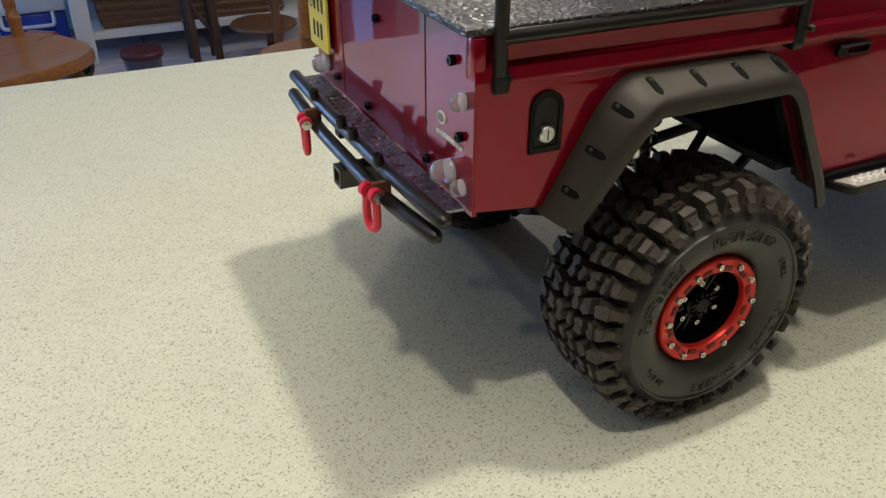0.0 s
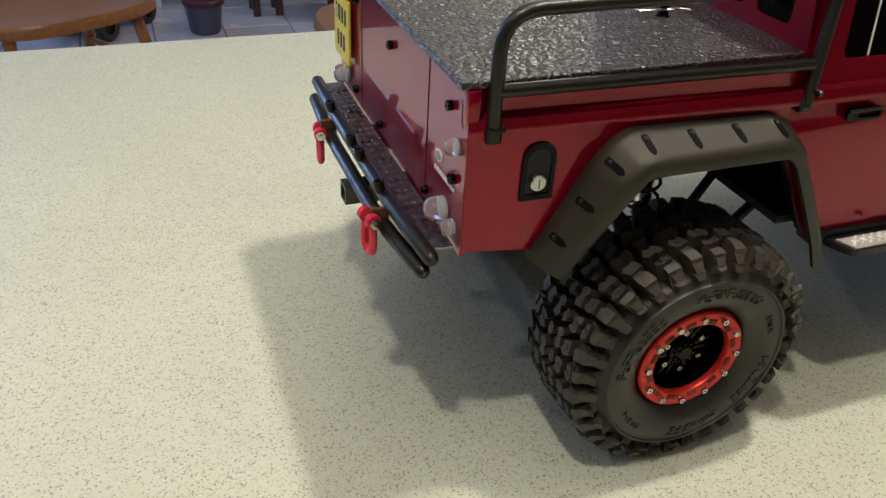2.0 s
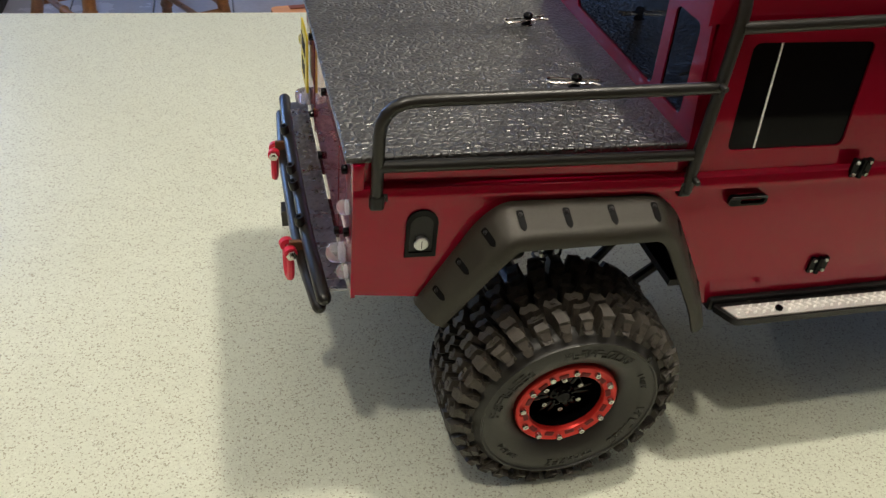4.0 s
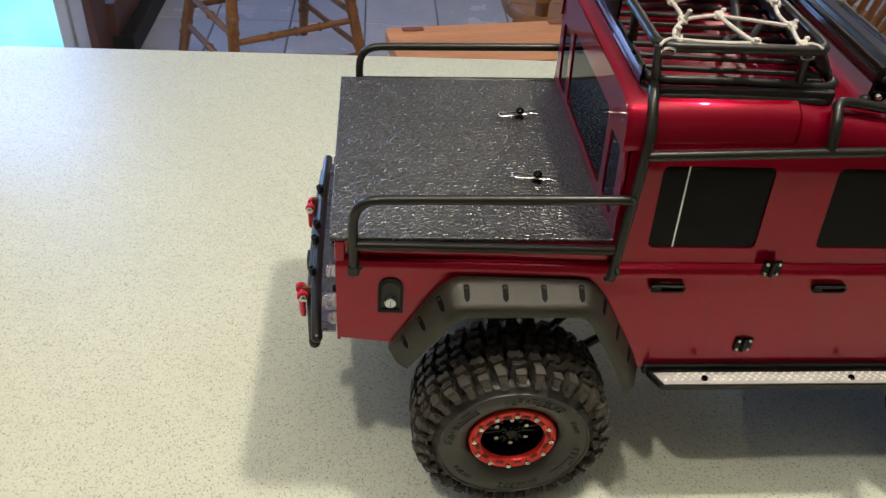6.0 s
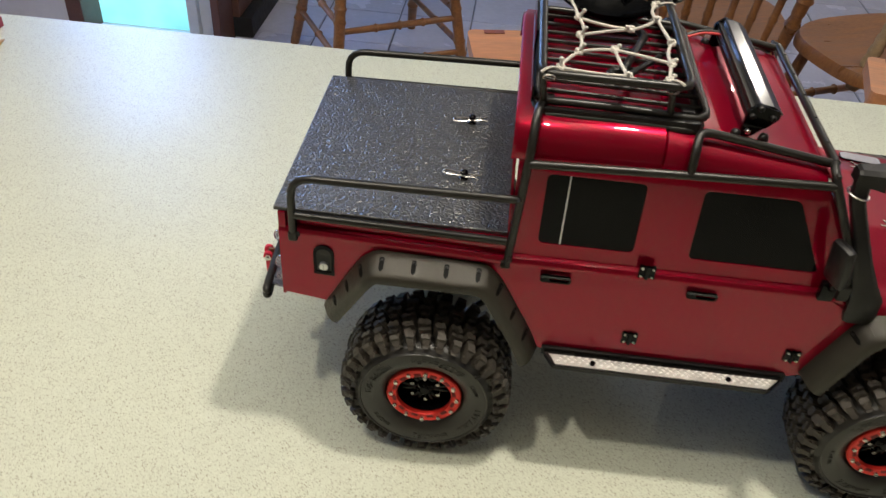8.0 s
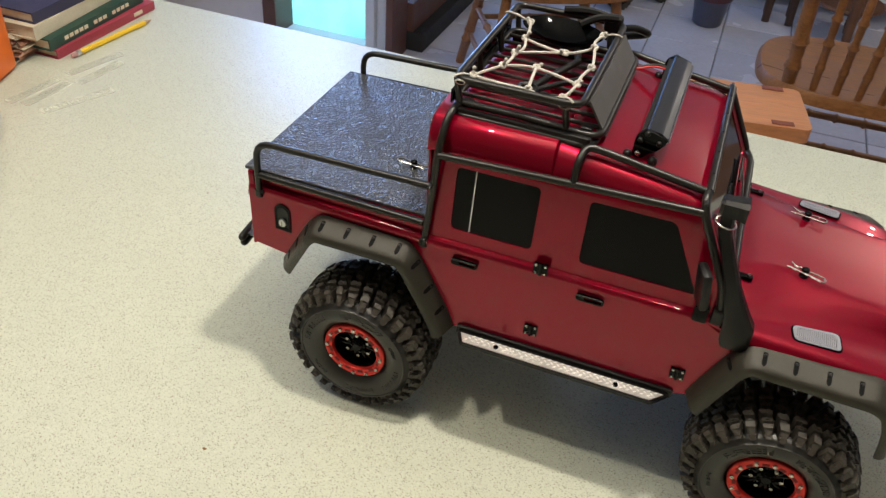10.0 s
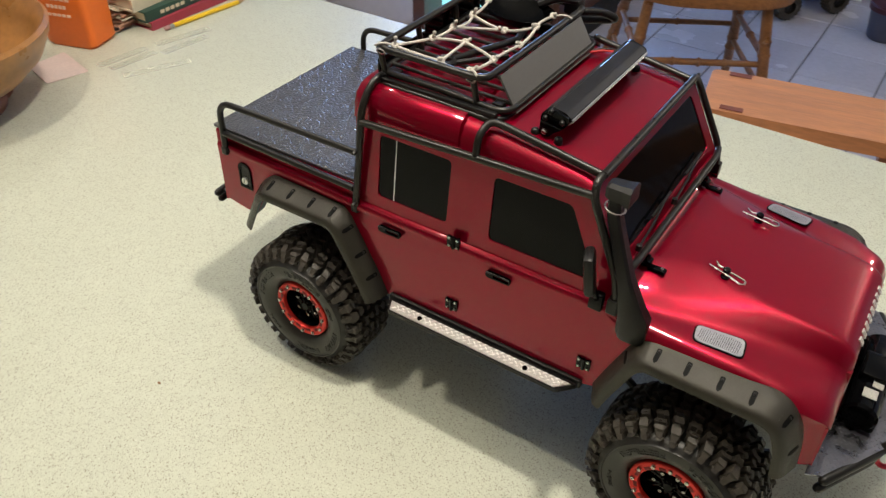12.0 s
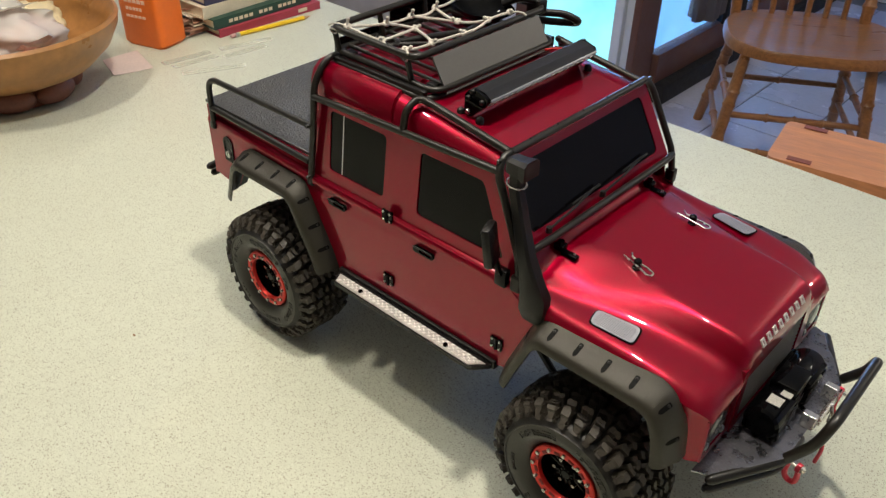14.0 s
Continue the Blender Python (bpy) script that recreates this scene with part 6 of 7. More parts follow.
stool_b = copy_thing(stool, pose(1.02, 1.10, FLOOR, 0, 0, -14))
tagged(stool_b, "orange-brown wooden bench stool farther along the counter")

# storage along the far wall
cooler = thing("cooler_box", "blue cooler box with white lid on the floor", "cooler")
BLUE = material("blue_plastic", (0.012, 0.05, 0.36), 0.35, 0, 0.08, 20)
for lo, hi, mat, nm in (((-0.430, 3.86, FLOOR + 0.001), (-0.135, 4.14, FLOOR + 0.225), BLUE, "tub"), ((-0.438, 3.85, FLOOR + 0.225), (-0.127, 4.15, FLOOR + 0.34), VINYL, "lid")):
    bm = B()
    box(bm, lo, hi, 0.018)
    part(nm, bm, mat, cooler, smooth=True)
pipe("carry_handle", [(-0.41, 3.855, FLOOR + 0.23), (-0.41, 3.835, FLOOR + 0.17), (-0.19, 3.835, FLOOR + 0.17), (-0.19, 3.855, FLOOR + 0.23)], 0.009, 0.02, VINYL, "", cooler)
shelf = thing("storage_bench", "white painted storage bench with a low shelf", "bench")
for lo, hi, nm in (((-0.118, 3.70, FLOOR + 0.001), (-0.040, 3.76, FLOOR + 0.47), "leg"), ((1.00, 3.70, FLOOR + 0.001), (1.06, 3.76, FLOOR + 0.47), "leg"), ((-0.10, 4.28, FLOOR + 0.001), (-0.04, 4.34, FLOOR + 0.47), "leg"), ((1.00, 4.28, FLOOR + 0.001), (1.06, 4.34, FLOOR + 0.47), "leg"),
                   ((-0.04, 3.715, FLOOR + 0.11), (1.00, 4.32, FLOOR + 0.145), "low_shelf"), ((-0.13, 3.68, FLOOR + 0.47), (1.09, 4.36, FLOOR + 0.50), "bench_top")):
    bm = B()
    box(bm, lo, hi, 0.004)
    part(nm, bm, VINYL, shelf)
WICKER = material("wicker", (0.16, 0.085, 0.05), 0.8, 0, 0.5, 60, 0.8, 250)
for k, (x0, x1) in enumerate(((0.02, 0.36), (0.42, 0.86))):
    bm = B()
    for i in range(9):
        z = FLOOR + 0.150 + i * 0.020
        g = 0.006 * (i % 2) + i * 0.002
        tube(bm, [(x0 - g, 3.76 - g, z), (x1 + g, 3.76 - g, z), (x1 + g, 4.10 + g, z), (x0 - g, 4.10 + g, z)], 0.012, 6, True)
    box(bm, (x0, 3.76, FLOOR + 0.1455), (x1, 4.10, FLOOR + 0.16))
    bk = part("wicker_basket", bm, WICKER, None, "brown woven wicker basket on the low shelf", smooth=True)
    tagged(bk, category="basket", group="baskets on the shelf")
bucket = thing("bucket", "dark blue bucket with maroon lid on the tiles", "bucket")
bm = B()
lathe(bm, [(0.060, FLOOR + 0.001), (0.066, FLOOR + 0.008), (0.082, FLOOR + 0.125), (0.085, FLOOR + 0.130)], (0.12, 3.33, 0), "z", 28)
part("pail", bm, material("grey_blue_plastic", (0.07, 0.075, 0.12), 0.35, 0, 0.2, 20), bucket, smooth=True)
bm = B()
lathe(bm, [(0.089, FLOOR + 0.126), (0.092, FLOOR + 0.146), (0.086, FLOOR + 0.153), (0.0, FLOOR + 0.158)], (0.12, 3.33, 0), "z", 28)
part("lid", bm, material("maroon_plastic", (0.075, 0.012, 0.016), 0.4, 0, 0.1, 20), bucket, smooth=True)

crawler = thing("toy_crawler", "red toy crawler truck with black wheels on the floor", "toy truck", "", (-0.285, 3.455, FLOOR, 0, 0, 52))
crawler.scale = (0.85, 0.85, 0.80)
bm = B()
loft(bm, [[(x, y * w, z) for y, z in ((-1, z0), (1, z0), (1, z1 * 0.9 + z0 * 0.1), (0.8, z1), (-0.8, z1), (-1, z1 * 0.9 + z0 * 0.1))] for x, w, z0, z1 in ((-0.24, 0.085, 0.12, 0.19), (-0.10, 0.095, 0.11, 0.21), (-0.08, 0.090, 0.11, 0.29), (0.08, 0.090, 0.11, 0.29), (0.12, 0.095, 0.11, 0.21), (0.25, 0.085, 0.12, 0.185))], True, True)
part("body", bm, RED, crawler, "red painted body", smooth=True)
bm = B()
box(bm, (-0.070, -0.0915, 0.215), (0.085, 0.0915, 0.275), 0.004)
part("windows", bm, GLOSS_BLACK, crawler)
bm = B()
box(bm, (-0.26, -0.06, 0.085), (0.26, 0.06, 0.115), 0.006)
part("chassis", bm, BLACK_PLASTIC, crawler)
for x in (-0.155, 0.155):
    for y in (-0.115, 0.115):
        bm = B()
        rings = []
        for w_, r_, tooth in ((-0.030, 0.034, 0.0), (-0.036, 0.058, 0.0), (-0.030, 0.0665, 0.006), (0.030, 0.0665, 0.006), (0.036, 0.058, 0.0), (0.030, 0.034, 0.0)):
            rings.append([(x + (r_ + tooth * (q % 4 < 2)) * math.cos(2 * math.pi * q / 72), y + w_, 0.0735 + (r_ + tooth * (q % 4 < 2)) * math.sin(2 * math.pi * q / 72)) for q in range(72)])
        loft(bm, rings, True)
        tw = part("wheel", bm, RUBBER, crawler, "black knobbly wheel")
        bm = B()
        lathe(bm, [(0.0, -0.024), (0.012, -0.026), (0.032, -0.020), (0.034, 0.020), (0.012, 0.026), (0.0, 0.024)], (x, y, 0.0715), "y", 20)
        part("rim", bm, BLACK_PLASTIC, tw)

# step stool by the bench
BROWN_WOOD = material("brown_wood", (0.15, 0.060, 0.025), 0.45, 0, 0.25, 14, 0.1, 200)
DARK_WOOD = material("dark_wood", (0.060, 0.030, 0.020), 0.5, 0, 0.25, 14, 0.1, 200)
step = thing("step_stool", "dark wooden step stool with a brown lower step", "stool")
for x in (0.375, 0.480):
    for y in (3.50, 3.63):
        part("leg", turned(B(), (x, y, FLOOR + 0.001), (x - 0.012, 3.55 if y < 3.55 else 3.60, FLOOR + 0.56), 0.021, ((0.3, 1.1), (0.7, 1.1))), DARK_WOOD, step, smooth=True)
for a, b in (((0.372, 3.52, FLOOR + 0.28), (0.476, 3.52, FLOOR + 0.12)), ((0.370, 3.53, FLOOR + 0.40), (0.472, 3.53, FLOOR + 0.40)), ((0.476, 3.55, FLOOR + 0.34), (0.700, 3.52, FLOOR + 0.38))):
    part("rung", turned(B(), a, b, 0.010, ((0.5, 1.2),)), DARK_WOOD, step, smooth=True)
bm = B()
box(bm, (0.355, 3.52, FLOOR + 0.56), (0.485, 3.64, FLOOR + 0.585), 0.006)
part("seat", bm, DARK_WOOD, step, "dark wooden top")
bm = B()
lathe(bm, [(0.0, FLOOR + 0.155), (0.140, FLOOR + 0.158), (0.155, FLOOR + 0.168), (0.150, FLOOR + 0.180), (0.0, FLOOR + 0.176)], (0.690, 3.45, 0), "z", 32)
part("lower_step", bm, BROWN_WOOD, step, "rounded brown lower step", smooth=True)
for a, b in (((0.715, 3.27, FLOOR + 0.001), (0.700, 3.30, FLOOR + 0.60)), ((0.740, 3.54, FLOOR + 0.001), (0.740, 3.54, FLOOR + 0.156))):
    part("post", turned(B(), a, b, 0.022), BROWN_WOOD, step, smooth=True)

# the room is drawn for a lower counter: bring it to the true height of this breakfast bar
ROOM = Matrix.Translation((0.10, -0.45, 0.42)) @ Matrix.Scale(1.134, 4) @ Matrix.Translation((-0.10, 0.45, -0.42))
for ob in (door, side, wall_patio, wall_side, garden, garden_side):
    ob.location.x = 0.100
for ob in [o for o in scene.objects if o.parent is None and o.type in ("MESH", "EMPTY")]:
    if ob.name not in ("worktop", "counter_base", "model_truck", "cargo_net", "toy_shovel"):
        ob.matrix_world = ROOM @ ob.matrix_basis

# ---- things on the worktop ----
BOWL_WOOD = material("bowl_wood", (0.34, 0.155, 0.045), 0.34, 0, 0.25, 9, 0.1, 120)
bn = BOWL_WOOD.node_tree
bco, wave, wmap, wmul = bn.nodes.new("ShaderNodeTexCoord"), bn.nodes.new("ShaderNodeTexWave"), bn.nodes.new("ShaderNodeMapRange"), bn.nodes.new("ShaderNodeVectorMath")
wave.bands_direction = "Z"
wave.inputs["Scale"].default_value, wave.inputs["Distortion"].default_value, wave.inputs["Detail"].default_value, wave.inputs["Detail Scale"].default_value = 9.0, 5.0, 3.0, 1.0
wmap.inputs["To Min"].default_value, wmap.inputs["To Max"].default_value = 0.88, 1.08
wmul.operation = "SCALE"
bn.links.new(bco.outputs["Object"], wave.inputs["Vector"])
bn.links.new(wave.outputs["Fac"], wmap.inputs["Value"])
bn.links.new(bn.nodes["Principled BSDF"].inputs["Base Color"].links[0].from_socket, wmul.inputs[0])
bn.links.new(wmap.outputs["Result"], wmul.inputs["Scale"])
bn.links.new(wmul.outputs["Vector"], bn.nodes["Principled BSDF"].inputs["Base Color"])
bowl = thing("wooden_bowl", "turned wooden fruit bowl with bagged odds and ends on the worktop", "bowl")
BC = (-0.682, -0.050)
bm = B()
lathe(bm, [(0.055, 0.028), (0.080, 0.030), (0.112, 0.044), (0.138, 0.068), (0.152, 0.094), (0.155, 0.108), (0.150, 0.112), (0.145, 0.108), (0.136, 0.086), (0.118, 0.062), (0.085, 0.046), (0.0, 0.042)], (*BC, ZC), "z", 56)
part("shell", bm, BOWL_WOOD, bowl, "golden turned wood shell", smooth=True)
bm = B()
FOOT_WOOD = material("reddish_foot_wood", (0.17, 0.060, 0.040), 0.5, 0, 0.25, 30, 0.2, 200)
for q in range(7):
    a = 2 * math.pi * q / 7 + 0.35
    bm = B()
    bmesh.ops.create_uvsphere(bm, u_segments=14, v_segments=8, radius=0.019, matrix=Matrix.Translation((BC[0] + 0.070 * math.cos(a), BC[1] + 0.070 * math.sin(a), ZC + 0.0172)) @ Matrix.Rotation(a, 4, "Z") @ Matrix.Diagonal((0.95, 1.75, 0.9, 1)))
    part("foot_bead", bm, FOOT_WOOD, bowl, smooth=True)
bm = B()
lathe(bm, [(0.0, 0.001), (0.066, 0.001), (0.070, 0.027), (0.0, 0.0275)], (*BC, ZC), "z", 40)
part("foot", bm, FOOT_WOOD, bowl, "reddish carved foot ring", smooth=True)


def crumpled(name, c, size, seed, mat, label, category, rise=0.5):
    rnd = random.Random(seed)
    bm = B()
    bmesh.ops.create_icosphere(bm, subdivisions=4, radius=1.0)
    off = Vector((rnd.uniform(0, 9), rnd.uniform(0, 9), rnd.uniform(0, 9)))
    for v in bm.verts:
        d = noise.noise(v.co * 1.6 + off) * 0.35 + noise.noise(v.co * 4 + off) * 0.22 + abs(noise.noise(v.co * 7 + off)) * 0.12
        v.co = Vector((v.co.x * size[0], v.co.y * size[1], v.co.z * size[2])) * (1 + d)
    bmesh.ops.translate(bm, verts=bm.verts[:], vec=c)
    return tagged(part(name, bm, mat, None, label, smooth=True, crease=75), category=category)


CLEAR_BAG = bpy.data.materials.new("clear_bag")
CLEAR_BAG.use_nodes = True
cb = CLEAR_BAG.node_tree.nodes["Principled BSDF"]
cb.inputs["Base Color"].default_value = (0.92, 0.90, 0.86, 1)
cb.inputs["Roughness"].default_value = 0.12
cb.inputs["Transmission Weight"].default_value = 0.60
cb.inputs["IOR"].default_value = 1.12
crumpled("plastic_bag", (-0.667, -0.075, ZC + 0.100), (0.095, 0.082, 0.036), 5, CLEAR_BAG, "clear crumpled plastic bag in the wooden bowl", "bag")
crumpled("packet", (-0.652, -0.055, ZC + 0.094), (0.060, 0.052, 0.020), 9, material("pink_packet", (0.72, 0.42, 0.34), 0.5, 0, 0.35, 40), "pale pink packet in the wooden bowl", "packet")
crumpled("packet", (-0.700, -0.010, ZC + 0.092), (0.050, 0.045, 0.022), 14, material("cream_packet", (0.62, 0.52, 0.32), 0.5, 0, 0.3, 40), "cream packet in the wooden bowl", "packet")
crumpled("packet", (-0.750, -0.075, ZC + 0.090), (0.050, 0.050, 0.022), 21, material("pale_packet", (0.60, 0.56, 0.50), 0.5, 0, 0.3, 40), "pale packet in the wooden bowl", "packet")


def sheet(name, outline, z, mat, label, category, thick=0.0006, bend=0.0):
    bm = B()
    plate(bm, outline, [], lambda u, v, d: (u, v, z + thick - d + bend * math.sin((u + v) * 40)), thick)
    return tagged(part(name, bm, mat, None, label), category=category)


PAPER = material("white_paper", (0.78, 0.76, 0.72), 0.8, 0, 0.05, 30)
bm = B()
rows = []
for i in range(9):
    u = -0.060 + i * 0.015
    rows.append([(-0.672 + u * 0.75 + v * 0.35, -0.070 + u * 0.55 - v * 0.85, ZC + 0.1330 + 0.006 * math.sin(i * 0.9) + v * 0.12) for v in (-0.035, -0.012, 0.012, 0.035)])
loft(bm, rows)
bmesh.ops.solidify(bm, geom=bm.faces[:], thickness=0.0006)
tagged(part("paper_slip", bm, PAPER, None, "curled white paper slip on the bagged things", smooth=True), category="paper")
sheet("pink_card", rounded([(-0.705, 0.090), (-0.638, 0.072), (-0.627, 0.132), (-0.705, 0.150)], 0.004), ZC + 0.0005, material("pink_card", (0.74, 0.62, 0.58), 0.6, 0, 0.1, 25), "pale pink card lying beside the bowl", "card", 0.0012, 0.0015)

# orange bottle
ORANGE = material("orange_plastic", (0.80, 0.16, 0.015), 0.38, 0, 0.05, 15)
bottle = thing("orange_bottle", "bright orange plastic bottle with pale print on the worktop", "bottle", "", (-0.722, 0.196, ZC, 0, 0, 17))
bm = B()
secs = [(0.0, 0.88), (0.006, 1.0), (0.12, 1.0), (0.17, 0.96), (0.195, 0.70), (0.205, 0.40)]
loft(bm, [[(p[0] * k, p[1] * k, z) for p in rounded(rect(-0.042, 0.042, -0.030, 0.030), 0.012, 5)] for z, k in secs], True, True)
part("body", bm, ORANGE, bottle, "orange ribbed plastic body", smooth=True)
bm = B()
lathe(bm, [(0.020, 0.205), (0.020, 0.235), (0.017, 0.238), (0.0, 0.238)], (0, 0, 0), "z", 24)
part("cap", bm, VINYL, bottle, "white cap", smooth=True)
LABEL_PRINT = material("pale_print", (0.80, 0.55, 0.42), 0.5)
for z, x0, x1, h in ((0.105, -0.030, 0.020, 0.022), (0.072, -0.028, 0.024, 0.006), (0.060, -0.026, 0.014, 0.005), (0.048, -0.028, 0.020, 0.004)):
    xs = [x0 + (x1 - x0) * k / 5 for k in range(6)]
    for a, b in zip(xs, xs[1:]):
        bm = B()
        box(bm, (a * 0.85, -0.0306, z), (b * 0.85 - 0.0022, -0.0298, z + h))
        part("print_bar", bm, LABEL_PRINT, bottle)

# stack of books and a pencil
PAGES = material("book_pages", (0.66, 0.58, 0.44), 0.8, 0, 0.12, 200)


def book(name, at, w, l, t, cover, label):
    """A closed book: boards, spine and page block."""
    bk = thing(name, label, "book", "books stacked on the worktop", at)
    bm = B()
    plate(bm, [(0, 0), (w, 0), (w, 0.002), (0.002, 0.002), (0.002, t - 0.002), (w, t - 0.002), (w, t), (0, t)], [], lambda u, v, d: (-u, d, v), l)
    part("cover", bm, cover, bk)
    bm = B()
    box(bm, (-w + 0.003, 0.003, 0.002), (-0.002, l - 0.003, t - 0.002))
    part("page_block", bm, PAGES, bk, "cream page block")
    return bk


z = ZC
for nm, t, w, l, col, dx, dy, rz, lab in (("book", 0.013, 0.155, 0.215, (0.36, 0.045, 0.075), -0.660, 0.278, -1, "dull crimson hardback book at the bottom of the stack"),
                                          ("book", 0.017, 0.150, 0.210, (0.018, 0.060, 0.045), -0.664, 0.272, 1, "dark green hardback book with pale spine print"),
                                          ("book", 0.020, 0.150, 0.205, (0.62, 0.55, 0.42), -0.676, 0.262, 3, "worn cream paperback book in the stack"),
                                          ("book", 0.016, 0.145, 0.200, (0.030, 0.028, 0.075), -0.680, 0.270, 0, "dark navy book on top of the stack")):
    bk = book(nm, (dx, dy, z + 0.0003, 0, 0, rz), w, l, t, material("cover_%d" % int(t * 1000), col, 0.5, 0, 0.12, 40, 0.1, 500), lab)
    if t == 0.017:
        for q in range(14):
            if q in (5, 9):
                continue
            bm = B()
            box(bm, (-0.0002, 0.030 + q * 0.0105, 0.006), (0.0005, 0.0375 + q * 0.0105, 0.0115))
            part("spine_bar", bm, PAGES, bk)
    if t == 0.013:
        bm = B()
        box(bm, (-0.0002, 0.165, 0.004), (0.0005, 0.185, 0.010))
        part("spine_bar", bm, PAGES, bk)
    z += t + 0.0003
lp = None
for k in range(6):
    bm = B()
    r = 0.006 + k * 0.002
    rows = [[(-0.700 - 0.03 * j / 6 + 0.012 * math.sin(k + j), 0.236 + k * 0.006 + 0.010 * math.sin(j * 0.9), ZC + 0.002 + k * 0.006 + 0.006 * math.sin(j * 0.7 + k) ** 2 + w_) for w_ in (0.0, 0.0012)] for j in range(7)]
    rows = [[(p[0], p[1], p[2]) for p in rr] + [(p[0] - 0.004, p[1] + 0.07, p[2]) for p in reversed(rr)] for rr in rows]
    loft(bm, rows, True, True)
    ob = part("folded_papers" if lp is None else "leaf", bm, material("brown_paper", (0.40, 0.22, 0.15), 0.7, 0, 0.2, 60) if lp is None else (bpy.data.materials["brown_paper"] if k % 2 else PAGES), lp, "" if lp else "bundle of folded brown and cream papers by the books")
    if lp is None:
        lp = tagged(ob, category="papers")
pencil = thing("pencil", "yellow wooden pencil lying along the books", "pencil")
pa, pb = Vector((-0.646, 0.292, ZC + 0.0037)), Vector((-0.630, 0.450, ZC + 0.0037))
d = (pb - pa).normalized()
part("shaft", tube(B(), [pa + d * 0.014, pb - d * 0.016], 0.0037, 6), material("pencil_yellow", (0.78, 0.50, 0.02), 0.35, 0, 0.08, 60), pencil)
part("ferrule", tube(B(), [pa + d * 0.006, pa + d * 0.014], 0.0038, 12), ALUMINIUM, pencil, "crimped metal ferrule", smooth=True)
part("eraser", tube(B(), [pa, pa + d * 0.006], 0.0035, 12, False, True, True), material("eraser_pink", (0.45, 0.25, 0.24), 0.7), pencil, "pinkish eraser", smooth=True)
bm = B()
u = d.orthogonal().normalized() * 0.0037
v = d.cross(u)
loft(bm, [[pb - d * 0.016 + u * math.cos(a) + v * math.sin(a) for a in [i * math.pi / 4 for i in range(8)]], [pb - d * 0.002 + (u * math.cos(a) + v * math.sin(a)) * 0.15 for a in [i * math.pi / 4 for i in range(8)]]], True, True)
part("tip", bm, material("raw_wood", (0.45, 0.28, 0.14), 0.6), pencil, "sharpened wooden tip")

# clear sticker strips with raised grey print
STICKER = bpy.data.materials.new("clear_sticker")
STICKER.use_nodes = True
sb = STICKER.node_tree.nodes["Principled BSDF"]
sb.inputs["Base Color"].default_value = (0.95, 0.95, 0.92, 1)
sb.inputs["Roughness"].default_value = 0.25
sb.inputs["Transmission Weight"].default_value = 0.9
sb.inputs["IOR"].default_value = 1.2
PRINT = material("grey_print", (0.40, 0.41, 0.34), 0.7, 0.0, 0.5, 500)
for x, y, l, rz, n in ((-0.626, 0.190, 0.075, 84, 9), (-0.604, 0.192, 0.070, 84, 8), (-0.556, 0.194, 0.092, 66, 8), (-0.608, 0.292, 0.085, 76, 9), (-0.584, 0.272, 0.075, 84, 8)):
    m = pose(x, y, ZC + 0.0004, 0, 0, rz)
    bm = B()
    plate(bm, rounded(rect(-l / 2 - 0.003, l / 2 + 0.003, -0.008, 0.008), 0.003), [], lambda u, v, d, m=m: m @ Vector((u, v, 0.0004 - d)), 0.0004)
    st = tagged(part("sticker_strip", bm, STICKER, None, "clear sticker strip with raised grey print"), category="sticker", group="sticker strips on the worktop")
    st.visible_shadow = False
    rnd = random.Random(int(abs(x) * 1000))
    for q in range(n):
        u = -l / 2 + (q + 0.5) * l / n
        bm = B()
        wv = l / n * 0.36
        o = rounded(rect(u - wv, u + wv, -0.0055, 0.0055), 0.001)
        i_ = rounded(rect(u - wv * 0.72, u + wv * 0.72, -0.0042, 0.0042), 0.0006)
        plate(bm, o, [i_], lambda u, v, d, m=m: m @ Vector((u, v, 0.0009 - d)), 0.0005)
        part("print_bar", bm, PRINT, st)
bm = B()
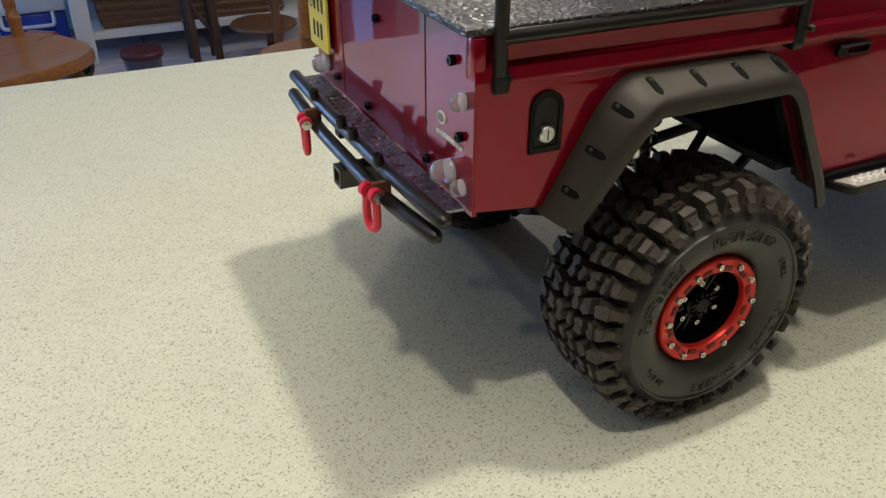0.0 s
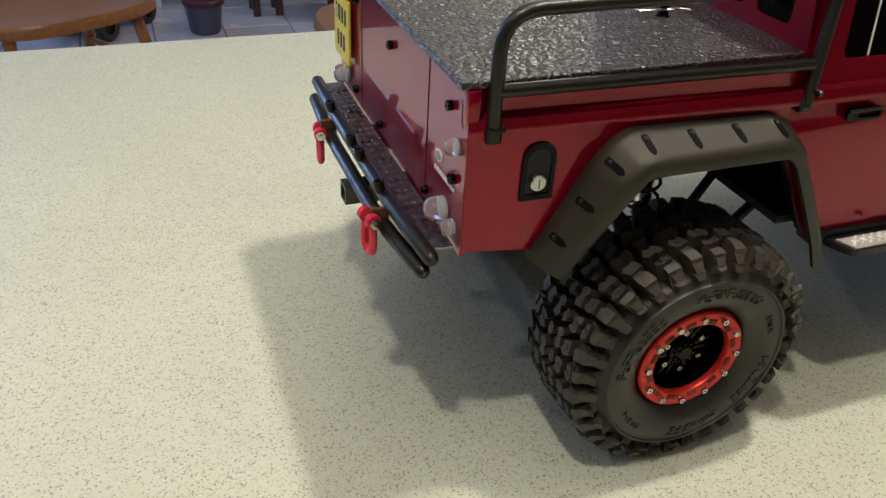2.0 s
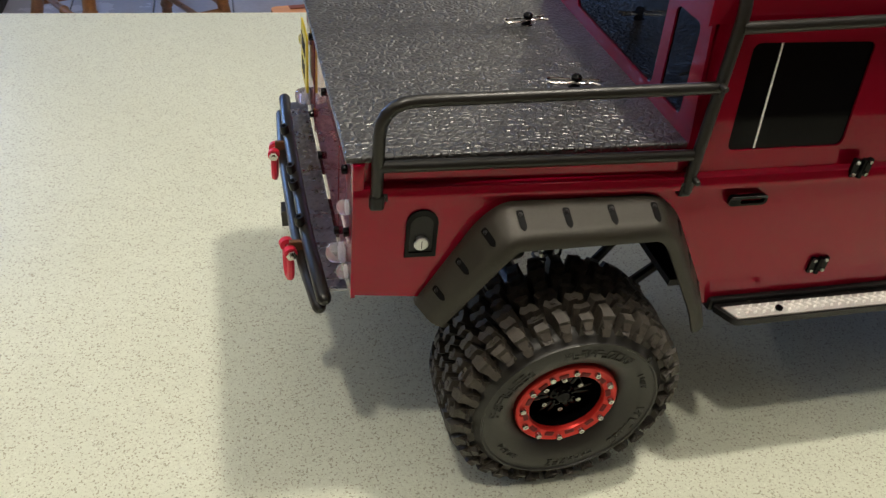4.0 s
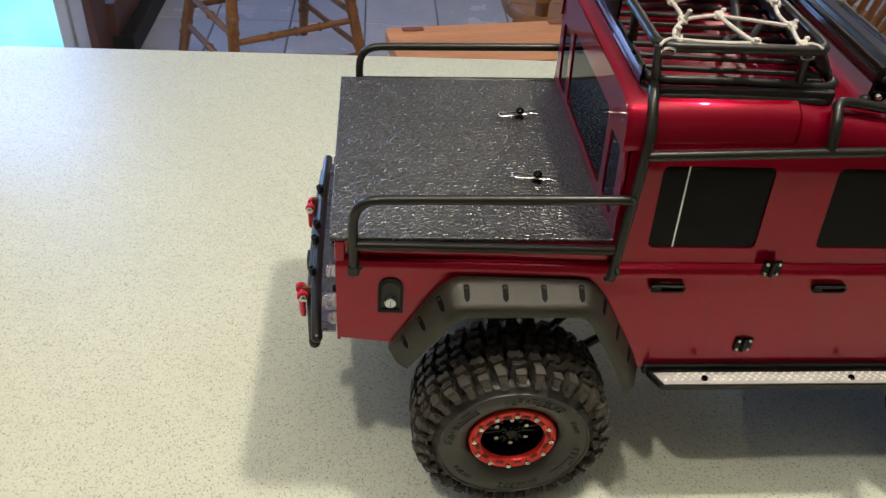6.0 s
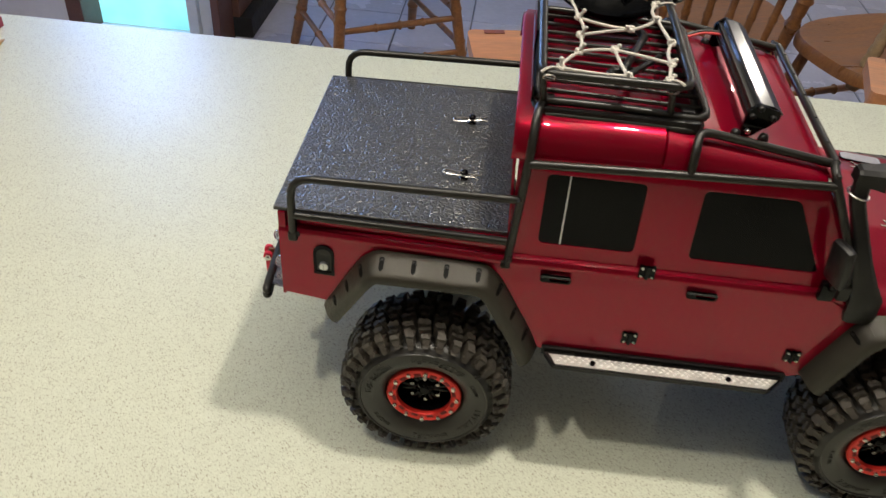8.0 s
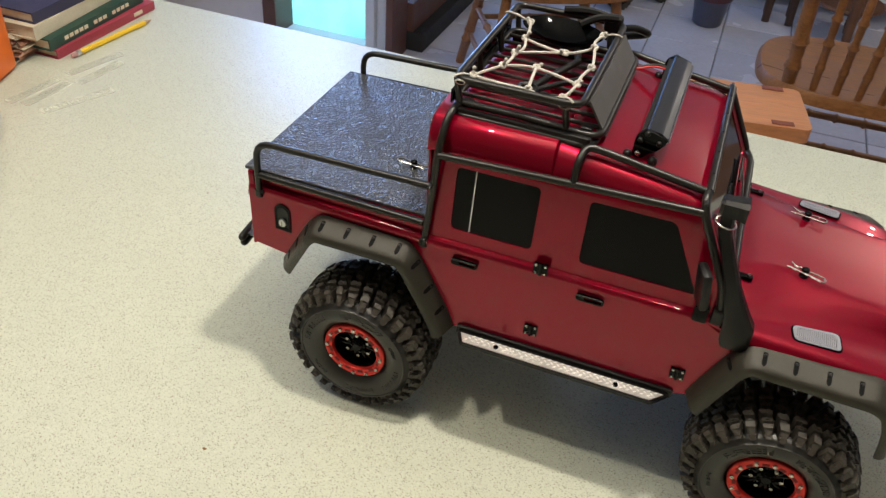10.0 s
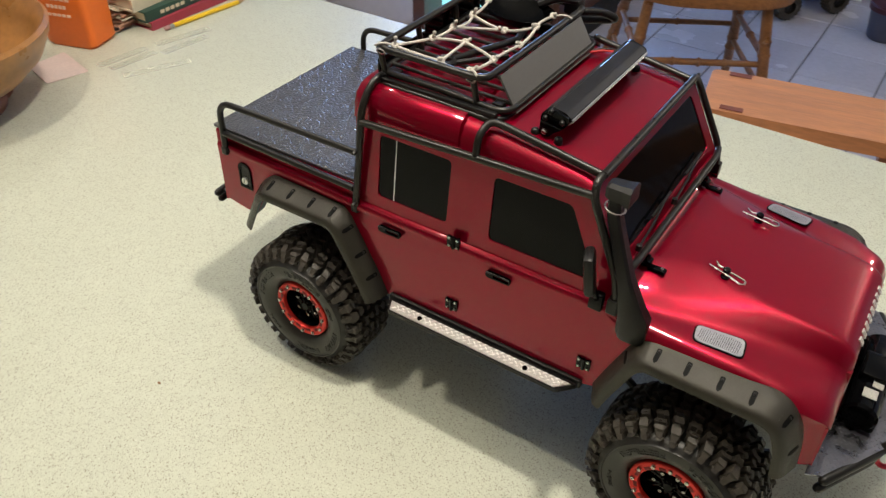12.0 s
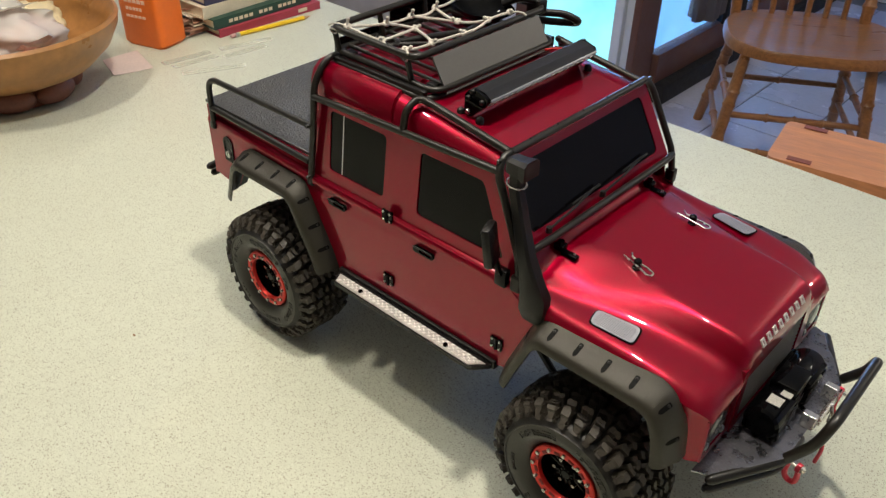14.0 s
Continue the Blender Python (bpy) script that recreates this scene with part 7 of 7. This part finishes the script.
plate(bm, [(0.001 * math.cos(a) * (1 + 0.3 * math.sin(3 * a)), 0.0006 * math.sin(a)) for a in [i * 2 * math.pi / 10 for i in range(10)]], [], lambda u, v, d: (-0.087 + u * 1.8, -0.217 + v * 1.8, ZC + 0.0006 - d), 0.0006)
tagged(part("crumb", bm, material("brown_crumb", (0.20, 0.10, 0.04), 0.8), None, "tiny brown crumb lying on the worktop"), category="crumb")

# floor tiles, last
TILE_L = material("floor_tile_piece", (0.55, 0.54, 0.61), 0.22, 0, 0.08, 6, 0.04, 60)
nt = TILE_L.node_tree
oi = nt.nodes.new("ShaderNodeObjectInfo")
shift = nt.nodes.new("ShaderNodeVectorMath")
shift.operation = "MULTIPLY_ADD"
shift.inputs[1].default_value = (37.0, 53.0, 29.0)
nt.links.new(oi.outputs["Random"], shift.inputs[0])
for link in [l for l in nt.links if l.from_node.type == "TEX_COORD"]:
    to = link.to_socket
    nt.links.new(link.from_socket, shift.inputs[2])
    nt.links.new(shift.outputs["Vector"], to)
mr = nt.nodes.new("ShaderNodeMapRange")
mr.inputs["To Min"].default_value, mr.inputs["To Max"].default_value = 0.90, 1.08
nt.links.new(oi.outputs["Random"], mr.inputs["Value"])
base = nt.nodes["Principled BSDF"].inputs["Base Color"].links[0].from_socket
sc = nt.nodes.new("ShaderNodeVectorMath")
sc.operation = "SCALE"
nt.links.new(base, sc.inputs[0])
nt.links.new(mr.outputs["Result"], sc.inputs["Scale"])
nt.links.new(sc.outputs["Vector"], nt.nodes["Principled BSDF"].inputs["Base Color"])
bm = B()
box(bm, (-0.1475, -0.1475, -0.004), (0.1475, 0.1475, 0.004))
bmesh.ops.bevel(bm, geom=[e for e in bm.edges if all(v.co.z > 0 for v in e.verts)], offset=0.003, segments=1, affect="EDGES")
tile_mesh = bpy.data.meshes.new("tile")
bm.to_mesh(tile_mesh)
bm.free()
tile_mesh.materials.append(TILE_L)
for i in range(-7, 10):
    for j in range(-5, 5):
        cx, cy = -0.10 + 0.15 + i * 0.30, 3.06 + 0.15 + j * 0.30
        if cx < -1.9 or cy > 4.35 or cx > 2.6:
            continue
        t = new("tile", tile_mesh)
        t.location = (cx, cy, FLOOR - 0.004)
        t.parent = floor
